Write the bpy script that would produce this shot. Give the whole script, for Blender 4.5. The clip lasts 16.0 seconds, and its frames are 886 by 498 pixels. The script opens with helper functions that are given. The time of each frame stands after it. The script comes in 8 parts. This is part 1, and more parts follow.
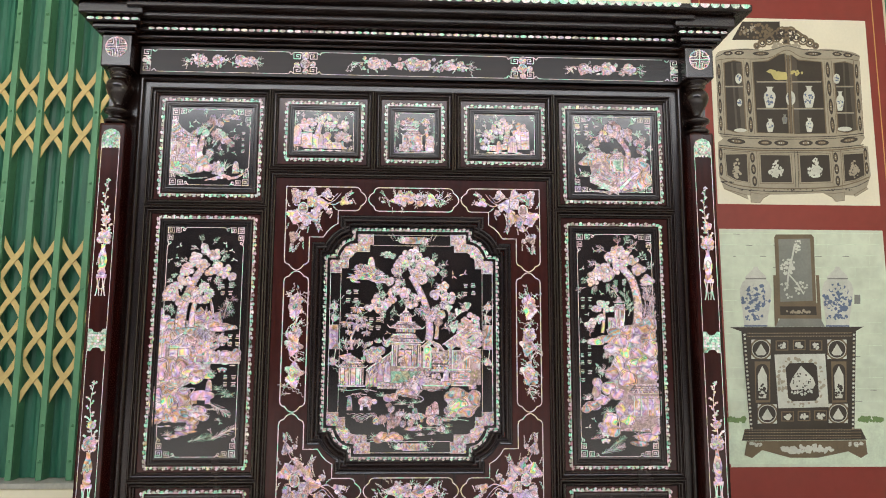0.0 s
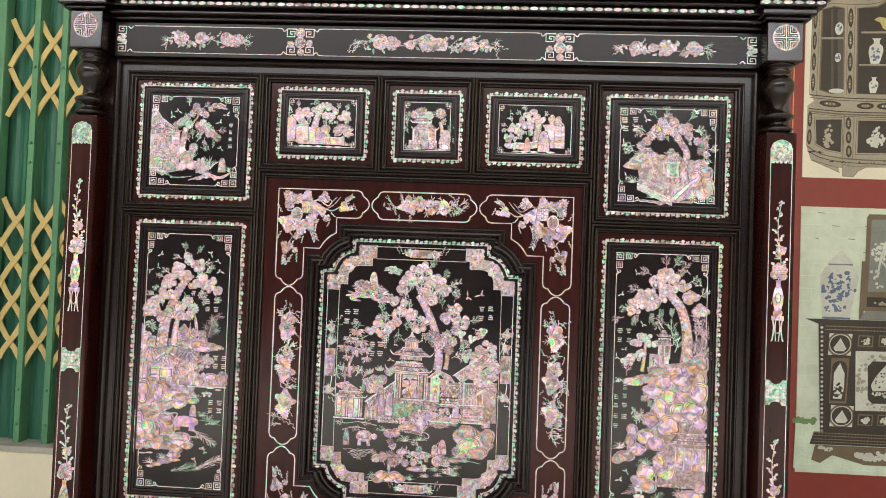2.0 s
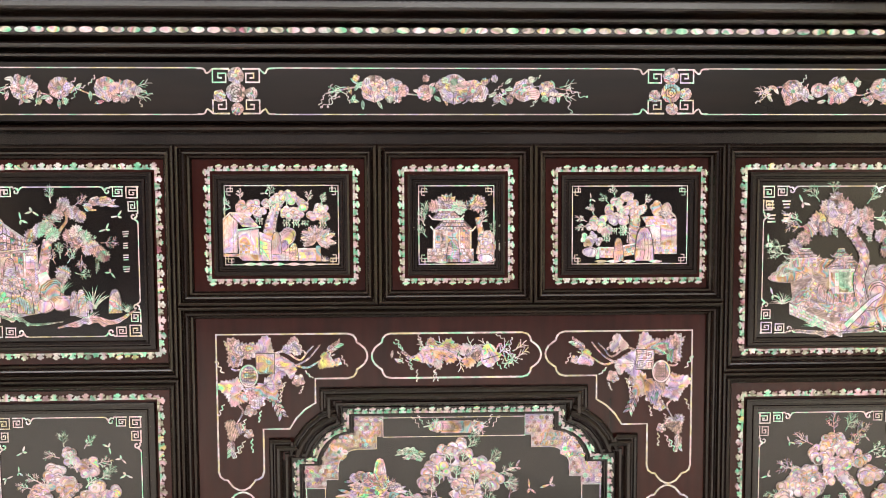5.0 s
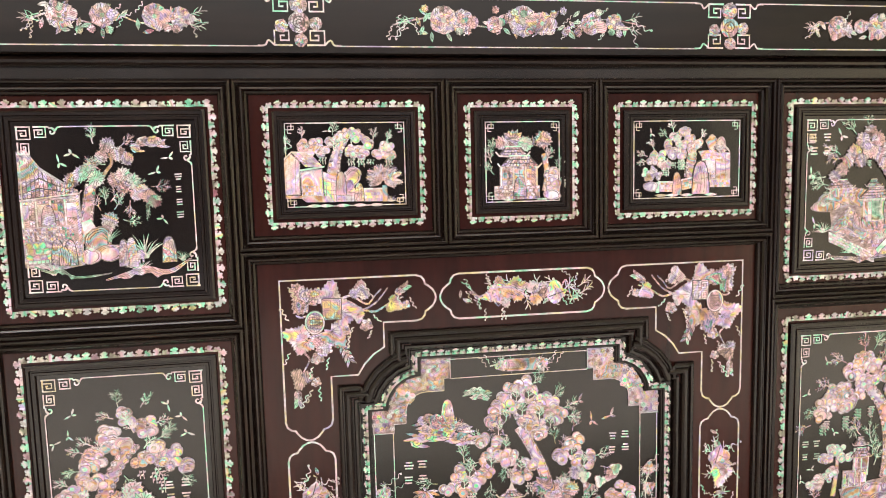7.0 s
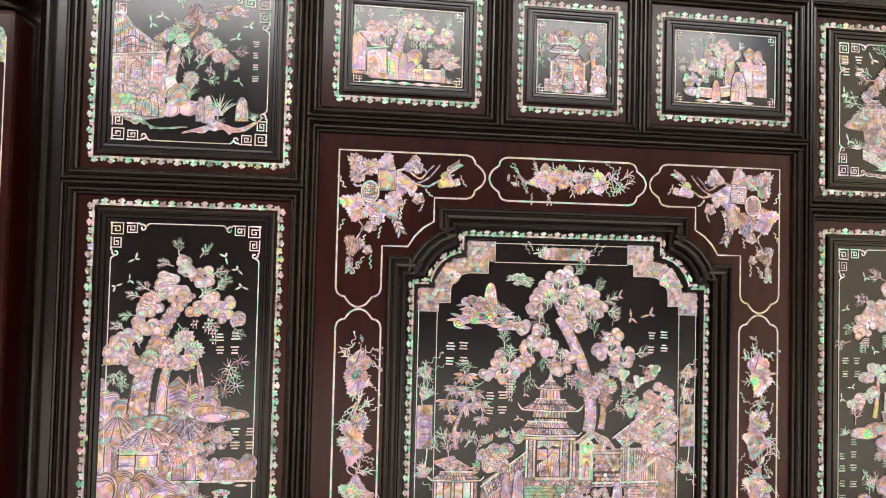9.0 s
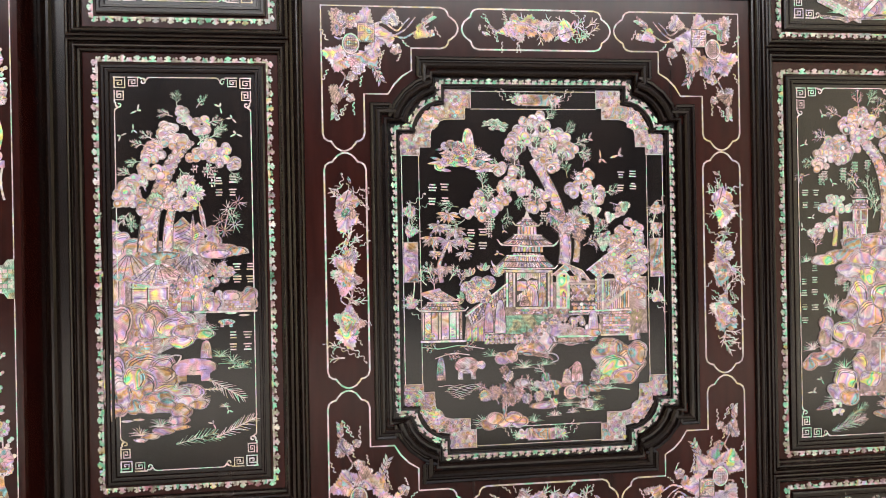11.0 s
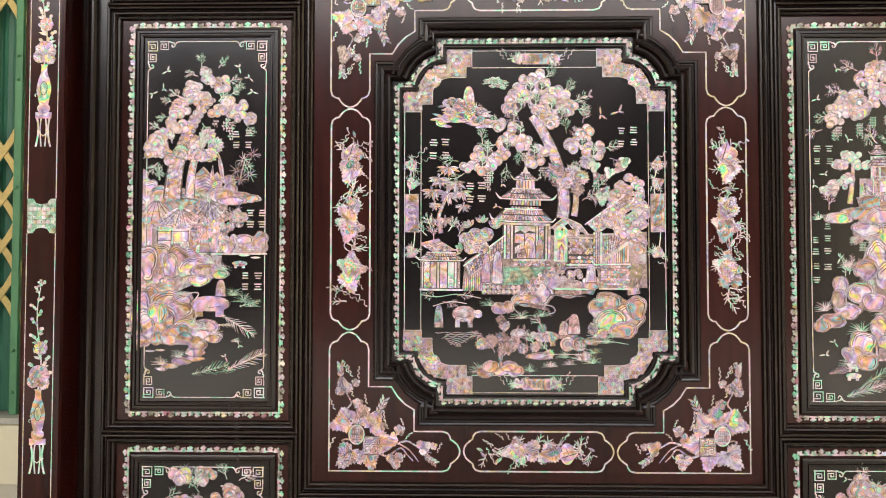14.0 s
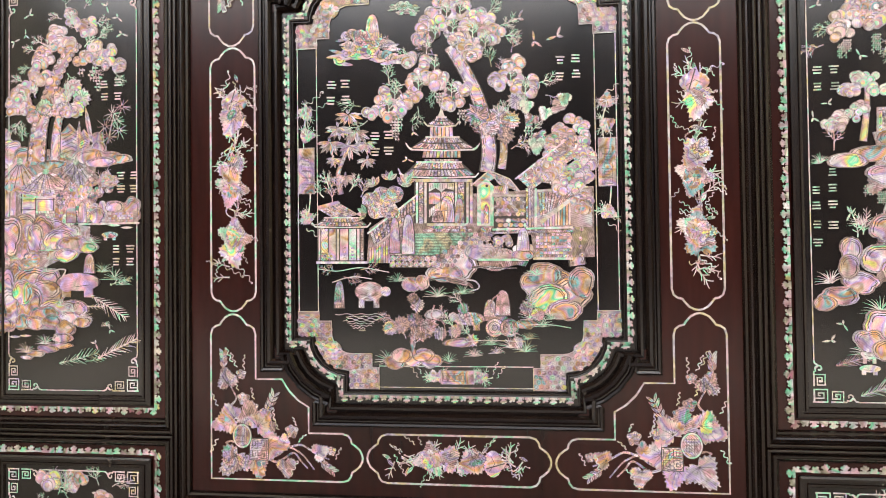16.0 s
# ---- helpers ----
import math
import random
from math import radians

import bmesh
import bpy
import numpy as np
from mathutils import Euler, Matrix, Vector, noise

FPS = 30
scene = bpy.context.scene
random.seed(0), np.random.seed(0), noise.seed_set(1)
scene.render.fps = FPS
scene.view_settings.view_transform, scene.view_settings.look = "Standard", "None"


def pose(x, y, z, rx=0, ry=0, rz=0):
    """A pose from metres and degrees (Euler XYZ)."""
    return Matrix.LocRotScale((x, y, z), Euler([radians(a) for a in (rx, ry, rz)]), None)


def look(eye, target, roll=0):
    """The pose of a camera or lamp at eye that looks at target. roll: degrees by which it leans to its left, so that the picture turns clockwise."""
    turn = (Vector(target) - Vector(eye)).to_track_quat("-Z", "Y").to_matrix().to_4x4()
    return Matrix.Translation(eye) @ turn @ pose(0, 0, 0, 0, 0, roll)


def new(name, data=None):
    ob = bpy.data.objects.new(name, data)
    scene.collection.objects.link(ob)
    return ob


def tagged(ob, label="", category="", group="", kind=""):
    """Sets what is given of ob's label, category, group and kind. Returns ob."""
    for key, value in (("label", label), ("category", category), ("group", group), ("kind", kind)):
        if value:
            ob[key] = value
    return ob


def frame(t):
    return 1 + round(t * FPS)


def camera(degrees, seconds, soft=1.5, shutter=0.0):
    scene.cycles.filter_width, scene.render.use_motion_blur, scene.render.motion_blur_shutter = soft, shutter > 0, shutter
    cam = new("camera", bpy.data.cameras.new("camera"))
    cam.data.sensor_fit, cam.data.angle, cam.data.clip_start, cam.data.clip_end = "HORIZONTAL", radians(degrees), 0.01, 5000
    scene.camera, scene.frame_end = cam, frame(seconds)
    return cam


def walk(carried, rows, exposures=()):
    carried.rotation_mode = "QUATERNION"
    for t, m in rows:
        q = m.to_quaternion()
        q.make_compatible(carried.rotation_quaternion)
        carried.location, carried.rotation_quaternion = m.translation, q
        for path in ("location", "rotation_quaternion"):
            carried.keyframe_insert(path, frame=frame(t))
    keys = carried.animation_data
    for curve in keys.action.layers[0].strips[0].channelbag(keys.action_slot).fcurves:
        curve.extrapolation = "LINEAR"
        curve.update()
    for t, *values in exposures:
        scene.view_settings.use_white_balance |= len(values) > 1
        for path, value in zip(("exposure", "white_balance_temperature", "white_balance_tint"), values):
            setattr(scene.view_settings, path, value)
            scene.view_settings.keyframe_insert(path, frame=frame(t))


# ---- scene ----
cam = camera(66.6, 16.0, soft=1.0)
METRES, EYE, TILT, LEAN, TURN = 2.4, 0.85, 0.0, 0.0, -2.45
ROWS = [
    (0.0, 0.0, 0.0, 0.0, -0.03, 7.64, -0.24),
    (0.5, 0.0043, 0.0046, -0.0048, -0.35, 6.28, 0.55),
    (1.0, 0.0085, 0.0165, -0.0014, 0.07, 5.88, -0.08),
    (1.5, 0.0062, 0.0604, 0.0352, -0.02, 3.16, 0.04),
    (2.0, 0.0446, 0.0916, 0.0885, 5.62, 1.41, -2.16),
    (2.5, 0.1165, 0.126, 0.1204, 12.02, -0.49, -2.92),
    (3.0, 0.1201, 0.1681, 0.1424, 10.62, -1.02, -2.41),
    (3.5, 0.0719, 0.2213, 0.1702, 6.08, -1.01, -1.69),
    (4.0, 0.032, 0.256, 0.1882, 3.69, -2.43, -0.86),
    (4.5, -0.0009, 0.294, 0.2043, 1.96, -2.64, -0.55),
    (5.0, -0.0322, 0.3066, 0.2134, 0.65, -3.16, 0.25),
    (7.5, -0.1263, 0.3168, 0.1894, -7.19, -6.32, 1.31),
    (8.0, -0.1373, 0.3196, 0.1739, -6.71, -6.48, 1.08),
    (8.5, -0.1369, 0.3129, 0.1374, -6.2, -2.66, -1.38),
    (9.0, -0.1299, 0.2949, 0.0877, -5.0, 1.71, -1.37),
    (9.5, -0.126, 0.2753, 0.0437, -4.57, 5.79, -0.52),
    (10.0, -0.1205, 0.2701, 0.0245, -4.31, 3.86, 1.14),
    (12.5, -0.1063, 0.2521, -0.003, -2.71, -2.39, 0.07),
    (13.0, -0.0962, 0.2465, -0.0133, -0.88, -2.55, -0.07),
    (13.5, -0.0782, 0.2466, -0.0281, 1.03, -0.94, 0.52),
    (14.0, -0.0611, 0.2497, -0.0327, 3.56, 1.77, -0.04),
    (14.5, -0.0496, 0.2778, -0.0377, 6.38, 1.78, -1.48),
    (15.0, -0.0219, 0.297, -0.0404, 8.86, 1.98, -2.27),
    (15.5, 0.0064, 0.3167, -0.0456, 9.51, 1.38, 0.36),
    (16.0, 0.0214, 0.3348, -0.0455, 9.9, 1.15, 0.71),
]
# the clip's camera drifts a little in brightness and white balance
EXPOSURES = [(0.0, 1.3, 6150, 10), (1.5, 1.26, 6250, 10), (2.5, 1.28, 6500, 10), (5.0, 1.36, 6650, 10), (8.0, 1.3, 6700, 10), (9.5, 1.18, 6500, 10), (12.5, 1.26, 6550, 10), (15.0, 1.28, 6700, 10), (16.0, 1.22, 6650, 10)]
walk(cam, [(t, pose(0, 0, EYE, TILT, LEAN, TURN) @ pose(METRES * x, METRES * y, METRES * z, 90 + pitch, roll, yaw)) for t, x, y, z, yaw, pitch, roll in ROWS], EXPOSURES)

# ---- world, sun, daylight through the open shop front, exposure ----
world = bpy.data.worlds.new("world")
scene.world = world
world.use_nodes = True
wn = world.node_tree.nodes
sky = wn.new("ShaderNodeTexSky")
sky.sky_type = "NISHITA"
sky.sun_disc = False
sky.sun_elevation, sky.sun_rotation = radians(55), radians(200)
wn["Background"].inputs[1].default_value = 0.15
world.node_tree.links.new(sky.outputs[0], wn["Background"].inputs[0])
sun = new("sun", bpy.data.lights.new("sun", "SUN"))
sun.data.energy, sun.data.angle, sun.data.color = 5.0, radians(0.6), (1.0, 0.96, 0.9)
sun.matrix_world = look((-3, -8, 12), (0, 0, 0))
# added area lamp standing in for sky light, high to stay out of reflections
front_light = new("front_daylight", bpy.data.lights.new("front_daylight", "AREA"))
front_light.data.shape, front_light.data.size, front_light.data.size_y = "RECTANGLE", 6.5, 0.36
front_light.data.energy, front_light.data.color = 52, (1.0, 0.96, 0.9)
front_light.matrix_world = look((-0.3, -2.7, 3.04), (0.1, 2.0, 1.2))


# ---- materials ----
def material(name, color, rough=0.5, metal=0.0, vary=0.15, scale=8.0, fine=90.0, bump=0.02, coat=0.0, stretch=(1, 1, 1), per_object=0.0, spec=0.5):
    """A surface with colour and gloss varying at two scales, and a fine relief."""
    m = bpy.data.materials.new(name)
    m.use_nodes = True
    n, l = m.node_tree.nodes, m.node_tree.links
    b = n["Principled BSDF"]
    b.inputs["Metallic"].default_value = metal
    b.inputs["Coat Weight"].default_value = coat
    b.inputs["Coat Roughness"].default_value = 0.12
    b.inputs["Specular IOR Level"].default_value = spec
    tc, mp = n.new("ShaderNodeTexCoord"), n.new("ShaderNodeMapping")
    mp.inputs["Scale"].default_value = stretch
    l.new(tc.outputs["Object"], mp.inputs[0])
    big, small = n.new("ShaderNodeTexNoise"), n.new("ShaderNodeTexNoise")
    big.inputs["Scale"].default_value, small.inputs["Scale"].default_value = scale, fine
    big.inputs["Detail"].default_value = small.inputs["Detail"].default_value = 4
    l.new(mp.outputs[0], big.inputs[0]), l.new(mp.outputs[0], small.inputs[0])
    add = n.new("ShaderNodeMath")
    add.operation = "MULTIPLY_ADD"
    add.inputs[1].default_value = 0.6
    l.new(small.outputs[0], add.inputs[0]), l.new(big.outputs[0], add.inputs[2])
    ramp = n.new("ShaderNodeMapRange")
    ramp.inputs[1].default_value, ramp.inputs[2].default_value = 0.5, 1.1
    ramp.inputs[3].default_value, ramp.inputs[4].default_value = 1 - vary, 1 + vary
    l.new(add.outputs[0], ramp.inputs[0])
    hsv = n.new("ShaderNodeHueSaturation")
    hsv.inputs["Color"].default_value = (*color, 1)
    last = ramp.outputs[0]
    if per_object:
        info, spread, mul = n.new("ShaderNodeObjectInfo"), n.new("ShaderNodeMapRange"), n.new("ShaderNodeMath")
        spread.inputs[3].default_value, spread.inputs[4].default_value = 1 - per_object, 1 + per_object
        mul.operation = "MULTIPLY"
        l.new(info.outputs["Random"], spread.inputs[0])
        l.new(spread.outputs[0], mul.inputs[0]), l.new(last, mul.inputs[1])
        last = mul.outputs[0]
    l.new(last, hsv.inputs["Value"])
    l.new(hsv.outputs[0], b.inputs["Base Color"])
    rr = n.new("ShaderNodeMapRange")
    rr.inputs[3].default_value, rr.inputs[4].default_value = max(0.03, rough - 0.08), min(1, rough + 0.08)
    l.new(big.outputs[0], rr.inputs[0]), l.new(rr.outputs[0], b.inputs["Roughness"])
    bp = n.new("ShaderNodeBump")
    bp.inputs["Strength"].default_value, bp.inputs["Distance"].default_value = bump, 0.004
    l.new(small.outputs[0], bp.inputs["Height"]), l.new(bp.outputs[0], b.inputs["Normal"])
    return m


def pearl_material(name, saturation, value, stops, engrave=0.55, low=0.38, flow=95):
    """Mother-of-pearl: soft flowing bands of cream, pink, lilac and mint, different on every piece, finely engraved."""
    m = bpy.data.materials.new(name)
    m.use_nodes = True
    n, l = m.node_tree.nodes, m.node_tree.links
    b = n["Principled BSDF"]

    def math_node(op, *values):
        k = n.new("ShaderNodeMath")
        k.operation = op
        for i, v in enumerate(values):
            if isinstance(v, (int, float)):
                k.inputs[i].default_value = v
            else:
                l.new(v, k.inputs[i])
        return k.outputs[0]

    tc, geo = n.new("ShaderNodeTexCoord"), n.new("ShaderNodeNewGeometry")
    big, warp, grain = n.new("ShaderNodeTexNoise"), n.new("ShaderNodeTexNoise"), n.new("ShaderNodeTexNoise")
    big.inputs["Scale"].default_value, big.inputs["Detail"].default_value, big.inputs["Distortion"].default_value = 26, 1.0, 0.8
    warp.inputs["Scale"].default_value, warp.inputs["Detail"].default_value, warp.inputs["Distortion"].default_value = flow, 1.5, 1.5
    grain.inputs["Scale"].default_value, grain.inputs["Detail"].default_value = 700, 2
    for t in (big, warp, grain):
        l.new(tc.outputs["Object"], t.inputs[0])
    info = n.new("ShaderNodeObjectInfo")
    isl = math_node("FRACT", math_node("ADD", geo.outputs["Random Per Island"], info.outputs["Random"]))
    shade = math_node("FRACT", math_node("ADD", math_node("MULTIPLY", isl, 0.4), math_node("ADD", math_node("MULTIPLY", big.outputs[0], 1.7), math_node("MULTIPLY", warp.outputs[0], 0.25))))
    ramp = n.new("ShaderNodeValToRGB")
    e = ramp.color_ramp.elements
    e[0].position, e[0].color = 0, (*stops[0], 1)
    e[1].position, e[1].color = 1, (*stops[0], 1)
    for i, c in enumerate(stops[1:], 1):
        e.new(i / len(stops)).color = (*c, 1)
    l.new(shade, ramp.inputs[0])
    # fine engraved strokes: narrow dips of a wandering wave
    wave = n.new("ShaderNodeTexWave")
    wave.wave_type, wave.wave_profile = "BANDS", "SIN"
    wave.inputs["Scale"].default_value, wave.inputs["Distortion"].default_value = 150, 5
    wave.inputs["Detail"].default_value, wave.inputs["Detail Scale"].default_value = 1.0, 0.9
    turn = n.new("ShaderNodeMapping")
    comb = n.new("ShaderNodeCombineXYZ")
    l.new(math_node("MULTIPLY", isl, 6.28), comb.inputs[1])
    l.new(comb.outputs[0], turn.inputs["Rotation"]), l.new(tc.outputs["Object"], turn.inputs[0])
    l.new(turn.outputs[0], wave.inputs[0])
    cut = n.new("ShaderNodeMapRange")
    cut.inputs[1].default_value, cut.inputs[2].default_value = 0.02, 0.22
    cut.inputs[3].default_value, cut.inputs[4].default_value = 1 - engrave, 1.0
    l.new(wave.outputs["Fac"], cut.inputs[0])
    cells = n.new("ShaderNodeTexVoronoi")
    cells.feature = "DISTANCE_TO_EDGE"
    cells.inputs["Scale"].default_value = 330
    l.new(tc.outputs["Object"], cells.inputs["Vector"])
    crack = n.new("ShaderNodeMapRange")
    crack.inputs[1].default_value, crack.inputs[2].default_value = 0.02, 0.14
    crack.inputs[3].default_value, crack.inputs[4].default_value = 1 - engrave * 0.9, 1.0
    l.new(cells.outputs["Distance"], crack.inputs[0])
    pick = math_node("GREATER_THAN", math_node("FRACT", math_node("MULTIPLY", isl, 7.0)), 0.6)
    cuts = math_node("ADD", math_node("MULTIPLY", cut.outputs[0], math_node("SUBTRACT", 1.0, pick)), math_node("MULTIPLY", crack.outputs[0], pick))
    soft = n.new("ShaderNodeMapRange")
    soft.inputs[1].default_value, soft.inputs[2].default_value = 0.3, 0.66
    soft.inputs[3].default_value, soft.inputs[4].default_value = low * value, 1.12 * value
    l.new(warp.outputs[0], soft.inputs[0])
    tone = math_node("ADD", soft.outputs[0], math_node("MULTIPLY", math_node("SUBTRACT", isl, 0.5), 0.36 * value))
    tone = math_node("ADD", tone, math_node("MULTIPLY", math_node("SUBTRACT", grain.outputs[0], 0.5), 0.3))
    hsv = n.new("ShaderNodeHueSaturation")
    hsv.inputs["Saturation"].default_value = saturation
    l.new(math_node("MULTIPLY", tone, cuts), hsv.inputs["Value"])
    l.new(ramp.outputs[0], hsv.inputs["Color"]), l.new(hsv.outputs[0], b.inputs["Base Color"])
    b.inputs["Roughness"].default_value = 0.25
    b.inputs["Specular IOR Level"].default_value = 0.8
    film = n.new("ShaderNodeMapRange")
    film.inputs[3].default_value, film.inputs[4].default_value = 250, 750
    l.new(big.outputs[0], film.inputs[0]), l.new(film.outputs[0], b.inputs["Thin Film Thickness"])
    b.inputs["Thin Film IOR"].default_value = 1.6
    bp = n.new("ShaderNodeBump")
    bp.inputs["Strength"].default_value, bp.inputs["Distance"].default_value = 0.3, 0.0012
    l.new(math_node("MULTIPLY", wave.outputs["Fac"], warp.outputs[0]), bp.inputs["Height"]), l.new(bp.outputs[0], b.inputs["Normal"])
    return m


CREAM, PINK, ROSE, LILAC, MINT, SAND = (0.83, 0.72, 0.67), (0.84, 0.57, 0.64), (0.76, 0.38, 0.45), (0.58, 0.48, 0.72), (0.34, 0.74, 0.52), (0.8, 0.66, 0.38)
BEIGE, SILVER, PEACH, AQUA = (0.74, 0.54, 0.5), (0.82, 0.76, 0.8), (0.84, 0.58, 0.4), (0.42, 0.7, 0.74)
LACQUER = material("dark_lacquered_wood", (0.0105, 0.0050, 0.0036), 0.24, vary=0.4, scale=6, fine=70, bump=0.03, stretch=(1, 1, 0.15), spec=0.42)
FIELD = material("dark_polished_rosewood", (0.0095, 0.0046, 0.0036), 0.18, vary=0.6, scale=9, fine=60, bump=0.012, stretch=(1, 1, 0.12), spec=0.52)
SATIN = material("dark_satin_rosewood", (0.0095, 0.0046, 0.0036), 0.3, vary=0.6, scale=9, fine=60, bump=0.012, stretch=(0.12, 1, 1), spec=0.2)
REDWOOD = material("reddish_lacquered_wood", (0.027, 0.0052, 0.0036), 0.2, vary=0.6, scale=7, fine=80, bump=0.02, stretch=(1, 1, 0.1), spec=0.27)
GROOVE = material("engraved_line", (0.05, 0.034, 0.032), 0.6, vary=0.2)
YELLOWISH = (0.84, 0.78, 0.42)
PEARL = pearl_material("mother_of_pearl", 1.46, 1.02, [BEIGE, PINK, SILVER, LILAC, CREAM, PINK, SAND, AQUA, ROSE, CREAM, MINT, LILAC, BEIGE], 0.8, 0.4)
PALE = pearl_material("pale_mother_of_pearl", 1.1, 0.92, [CREAM, PINK, SILVER, MINT, CREAM, LILAC, SILVER, SAND], 0.12, 0.7)
VIVID = pearl_material("iridescent_abalone", 1.2, 0.95, [CREAM, SILVER, MINT, CREAM, MINT, LILAC, SILVER, PINK], 0.25, 0.7)
GLOSS = pearl_material("smooth_mother_of_pearl", 1.56, 0.98, [PEACH, CREAM, PINK, LILAC, SILVER, PINK, YELLOWISH, MINT, CREAM, PEACH, AQUA, PINK], 0.2, 0.43, 48)
DUSK = pearl_material("shaded_engraved_shell", 1.1, 0.66, [BEIGE, PINK, SILVER, LILAC, SAND, BEIGE], 0.5, 0.5)
JADE = pearl_material("green_shell", 1.0, 0.92, [MINT, (0.55, 0.74, 0.6), CREAM, MINT, (0.4, 0.66, 0.52), SAND], 0.4)
OLIVE = (0.36, 0.35, 0.27)
BEAD = pearl_material("border_shell", 1.35, 0.86, [MINT, SILVER, PINK, OLIVE, CREAM, MINT, SAND, SILVER, ROSE, OLIVE, CREAM], 0.1, 0.42, 60)
WALL_PAINT = material("cream_wall_paint", (0.8, 0.74, 0.56), 0.75, vary=0.05, scale=3, fine=40, bump=0.05)
CEILING_PAINT = material("white_ceiling_paint", (0.78, 0.77, 0.73), 0.8, vary=0.05, scale=2)
FLOOR_STONE = material("beige_floor_stone", (0.57, 0.545, 0.5), 0.35, vary=0.12, scale=4, fine=60)
CONCRETE = material("grey_concrete", (0.42, 0.41, 0.37), 0.8, vary=0.2, scale=5, fine=60, bump=0.1)
PAVING = material("pale_paving", (0.51, 0.485, 0.445), 0.85, vary=0.25, scale=1.2, fine=30, bump=0.1)
# dark colour stands in for shade on the unseen wall opposite
BLOCKER_DARK = material("dark_blocker_wall", (0.14, 0.14, 0.135), 0.85, vary=0.25, scale=1.5, fine=20)
GREEN = material("green_gate_paint", (0.1, 0.27, 0.14), 0.42, vary=0.15, scale=5, fine=50)
GREEN_DARK = material("green_corrugated_steel", (0.03, 0.145, 0.085), 0.45, vary=0.25, scale=3, fine=60, stretch=(1, 1, 0.2))
YELLOW = material("yellow_lattice_paint", (0.62, 0.47, 0.18), 0.45, vary=0.12, scale=10, fine=80)
RED_PRINT = material("red_banner_print", (0.23, 0.03, 0.022), 0.45, vary=0.12, scale=2.0, fine=25)


# ---- building helpers ----
def mesh_object(name, verts, faces, mats, parent=None, mids=None, smooth=False):
    me = bpy.data.meshes.new(name)
    me.from_pydata(verts, [], faces)
    for m in mats if isinstance(mats, (list, tuple)) else [mats]:
        me.materials.append(m)
    if mids:
        me.polygons.foreach_set("material_index", mids)
    if smooth:
        me.polygons.foreach_set("use_smooth", [True] * len(faces))
    me.update()
    ob = new(name, me)
    ob.parent = parent
    return ob


def part(name, bm, mat, parent, label=""):
    me = bpy.data.meshes.new(name)
    bmesh.ops.recalc_face_normals(bm, faces=bm.faces)
    bm.to_mesh(me)
    bm.free()
    me.materials.append(mat)
    ob = new(name, me)
    ob.parent = parent
    if label:
        tagged(ob, label)
    return ob


def box(bm, x0, x1, y0, y1, z0, z1, bevel=0.0):
    r = bmesh.ops.create_cube(bm, size=1)
    vs = r["verts"]
    for v in vs:
        v.co = Vector(((x0 + x1) / 2 + v.co.x * (x1 - x0), (y0 + y1) / 2 + v.co.y * (y1 - y0), (z0 + z1) / 2 + v.co.z * (z1 - z0)))
    if bevel:
        es = list({e for v in vs for e in v.link_edges})
        bmesh.ops.bevel(bm, geom=es, offset=bevel, segments=2, affect="EDGES", profile=0.6)


def box_part(name, dims, mat, parent, label="", bevel=0.0):
    bm = bmesh.new()
    box(bm, *dims, bevel=bevel)
    return part(name, bm, mat, parent, label)


def lathe(bm, profile, centre, n=28):
    """A turned shape about an upright axis: profile rows of (radius, height)."""
    cx, cy = centre
    rings = []
    for r, z in profile:
        rings.append([bm.verts.new((cx + r * math.cos(2 * math.pi * i / n), cy + r * math.sin(2 * math.pi * i / n), z)) for i in range(n)])
    for a, b in zip(rings, rings[1:]):
        for i in range(n):
            f = bm.faces.new((a[i], a[(i + 1) % n], b[(i + 1) % n], b[i]))
            f.smooth = True
    bm.faces.new(rings[0]), bm.faces.new(rings[-1])


def offset_loop(pts, d):
    """A closed outline (anticlockwise) moved outward by d, with mitred corners."""
    out = []
    for i, p in enumerate(pts):
        a, b = pts[i - 1], pts[(i + 1) % len(pts)]
        e1, e2 = Vector((p[0] - a[0], p[1] - a[1])).normalized(), Vector((b[0] - p[0], b[1] - p[1])).normalized()
        n1, n2 = Vector((e1.y, -e1.x)), Vector((e2.y, -e2.x))
        k = n1 + n2
        k = k / max(0.35, k.length_squared / 2)
        out.append((p[0] + d * k.x, p[1] + d * k.y))
    return out


def rect(x0, x1, z0, z1):
    return [(x0, z0), (x1, z0), (x1, z1), (x0, z1)]


def moulding(name, outline, profile, mat, parent, label=""):
    """A moulding swept round a closed outline on the cabinet's front: profile rows of (outward offset, height)."""
    verts, faces, n = [], [], len(outline)
    for d, h in profile:
        verts += [(x, -h, z) for x, z in offset_loop(outline, d)]
    for r in range(len(profile) - 1):
        for i in range(n):
            j = (i + 1) % n
            faces.append((r * n + i, r * n + j, (r + 1) * n + j, (r + 1) * n + i))
    ob = mesh_object(name, verts, faces, mat, parent)
    if label:
        tagged(ob, label)
    return ob


# ---- the room ----
def setting(name, dims, mat, label):
    return tagged(box_part(name, dims, mat, None), label, "room", kind="structure")


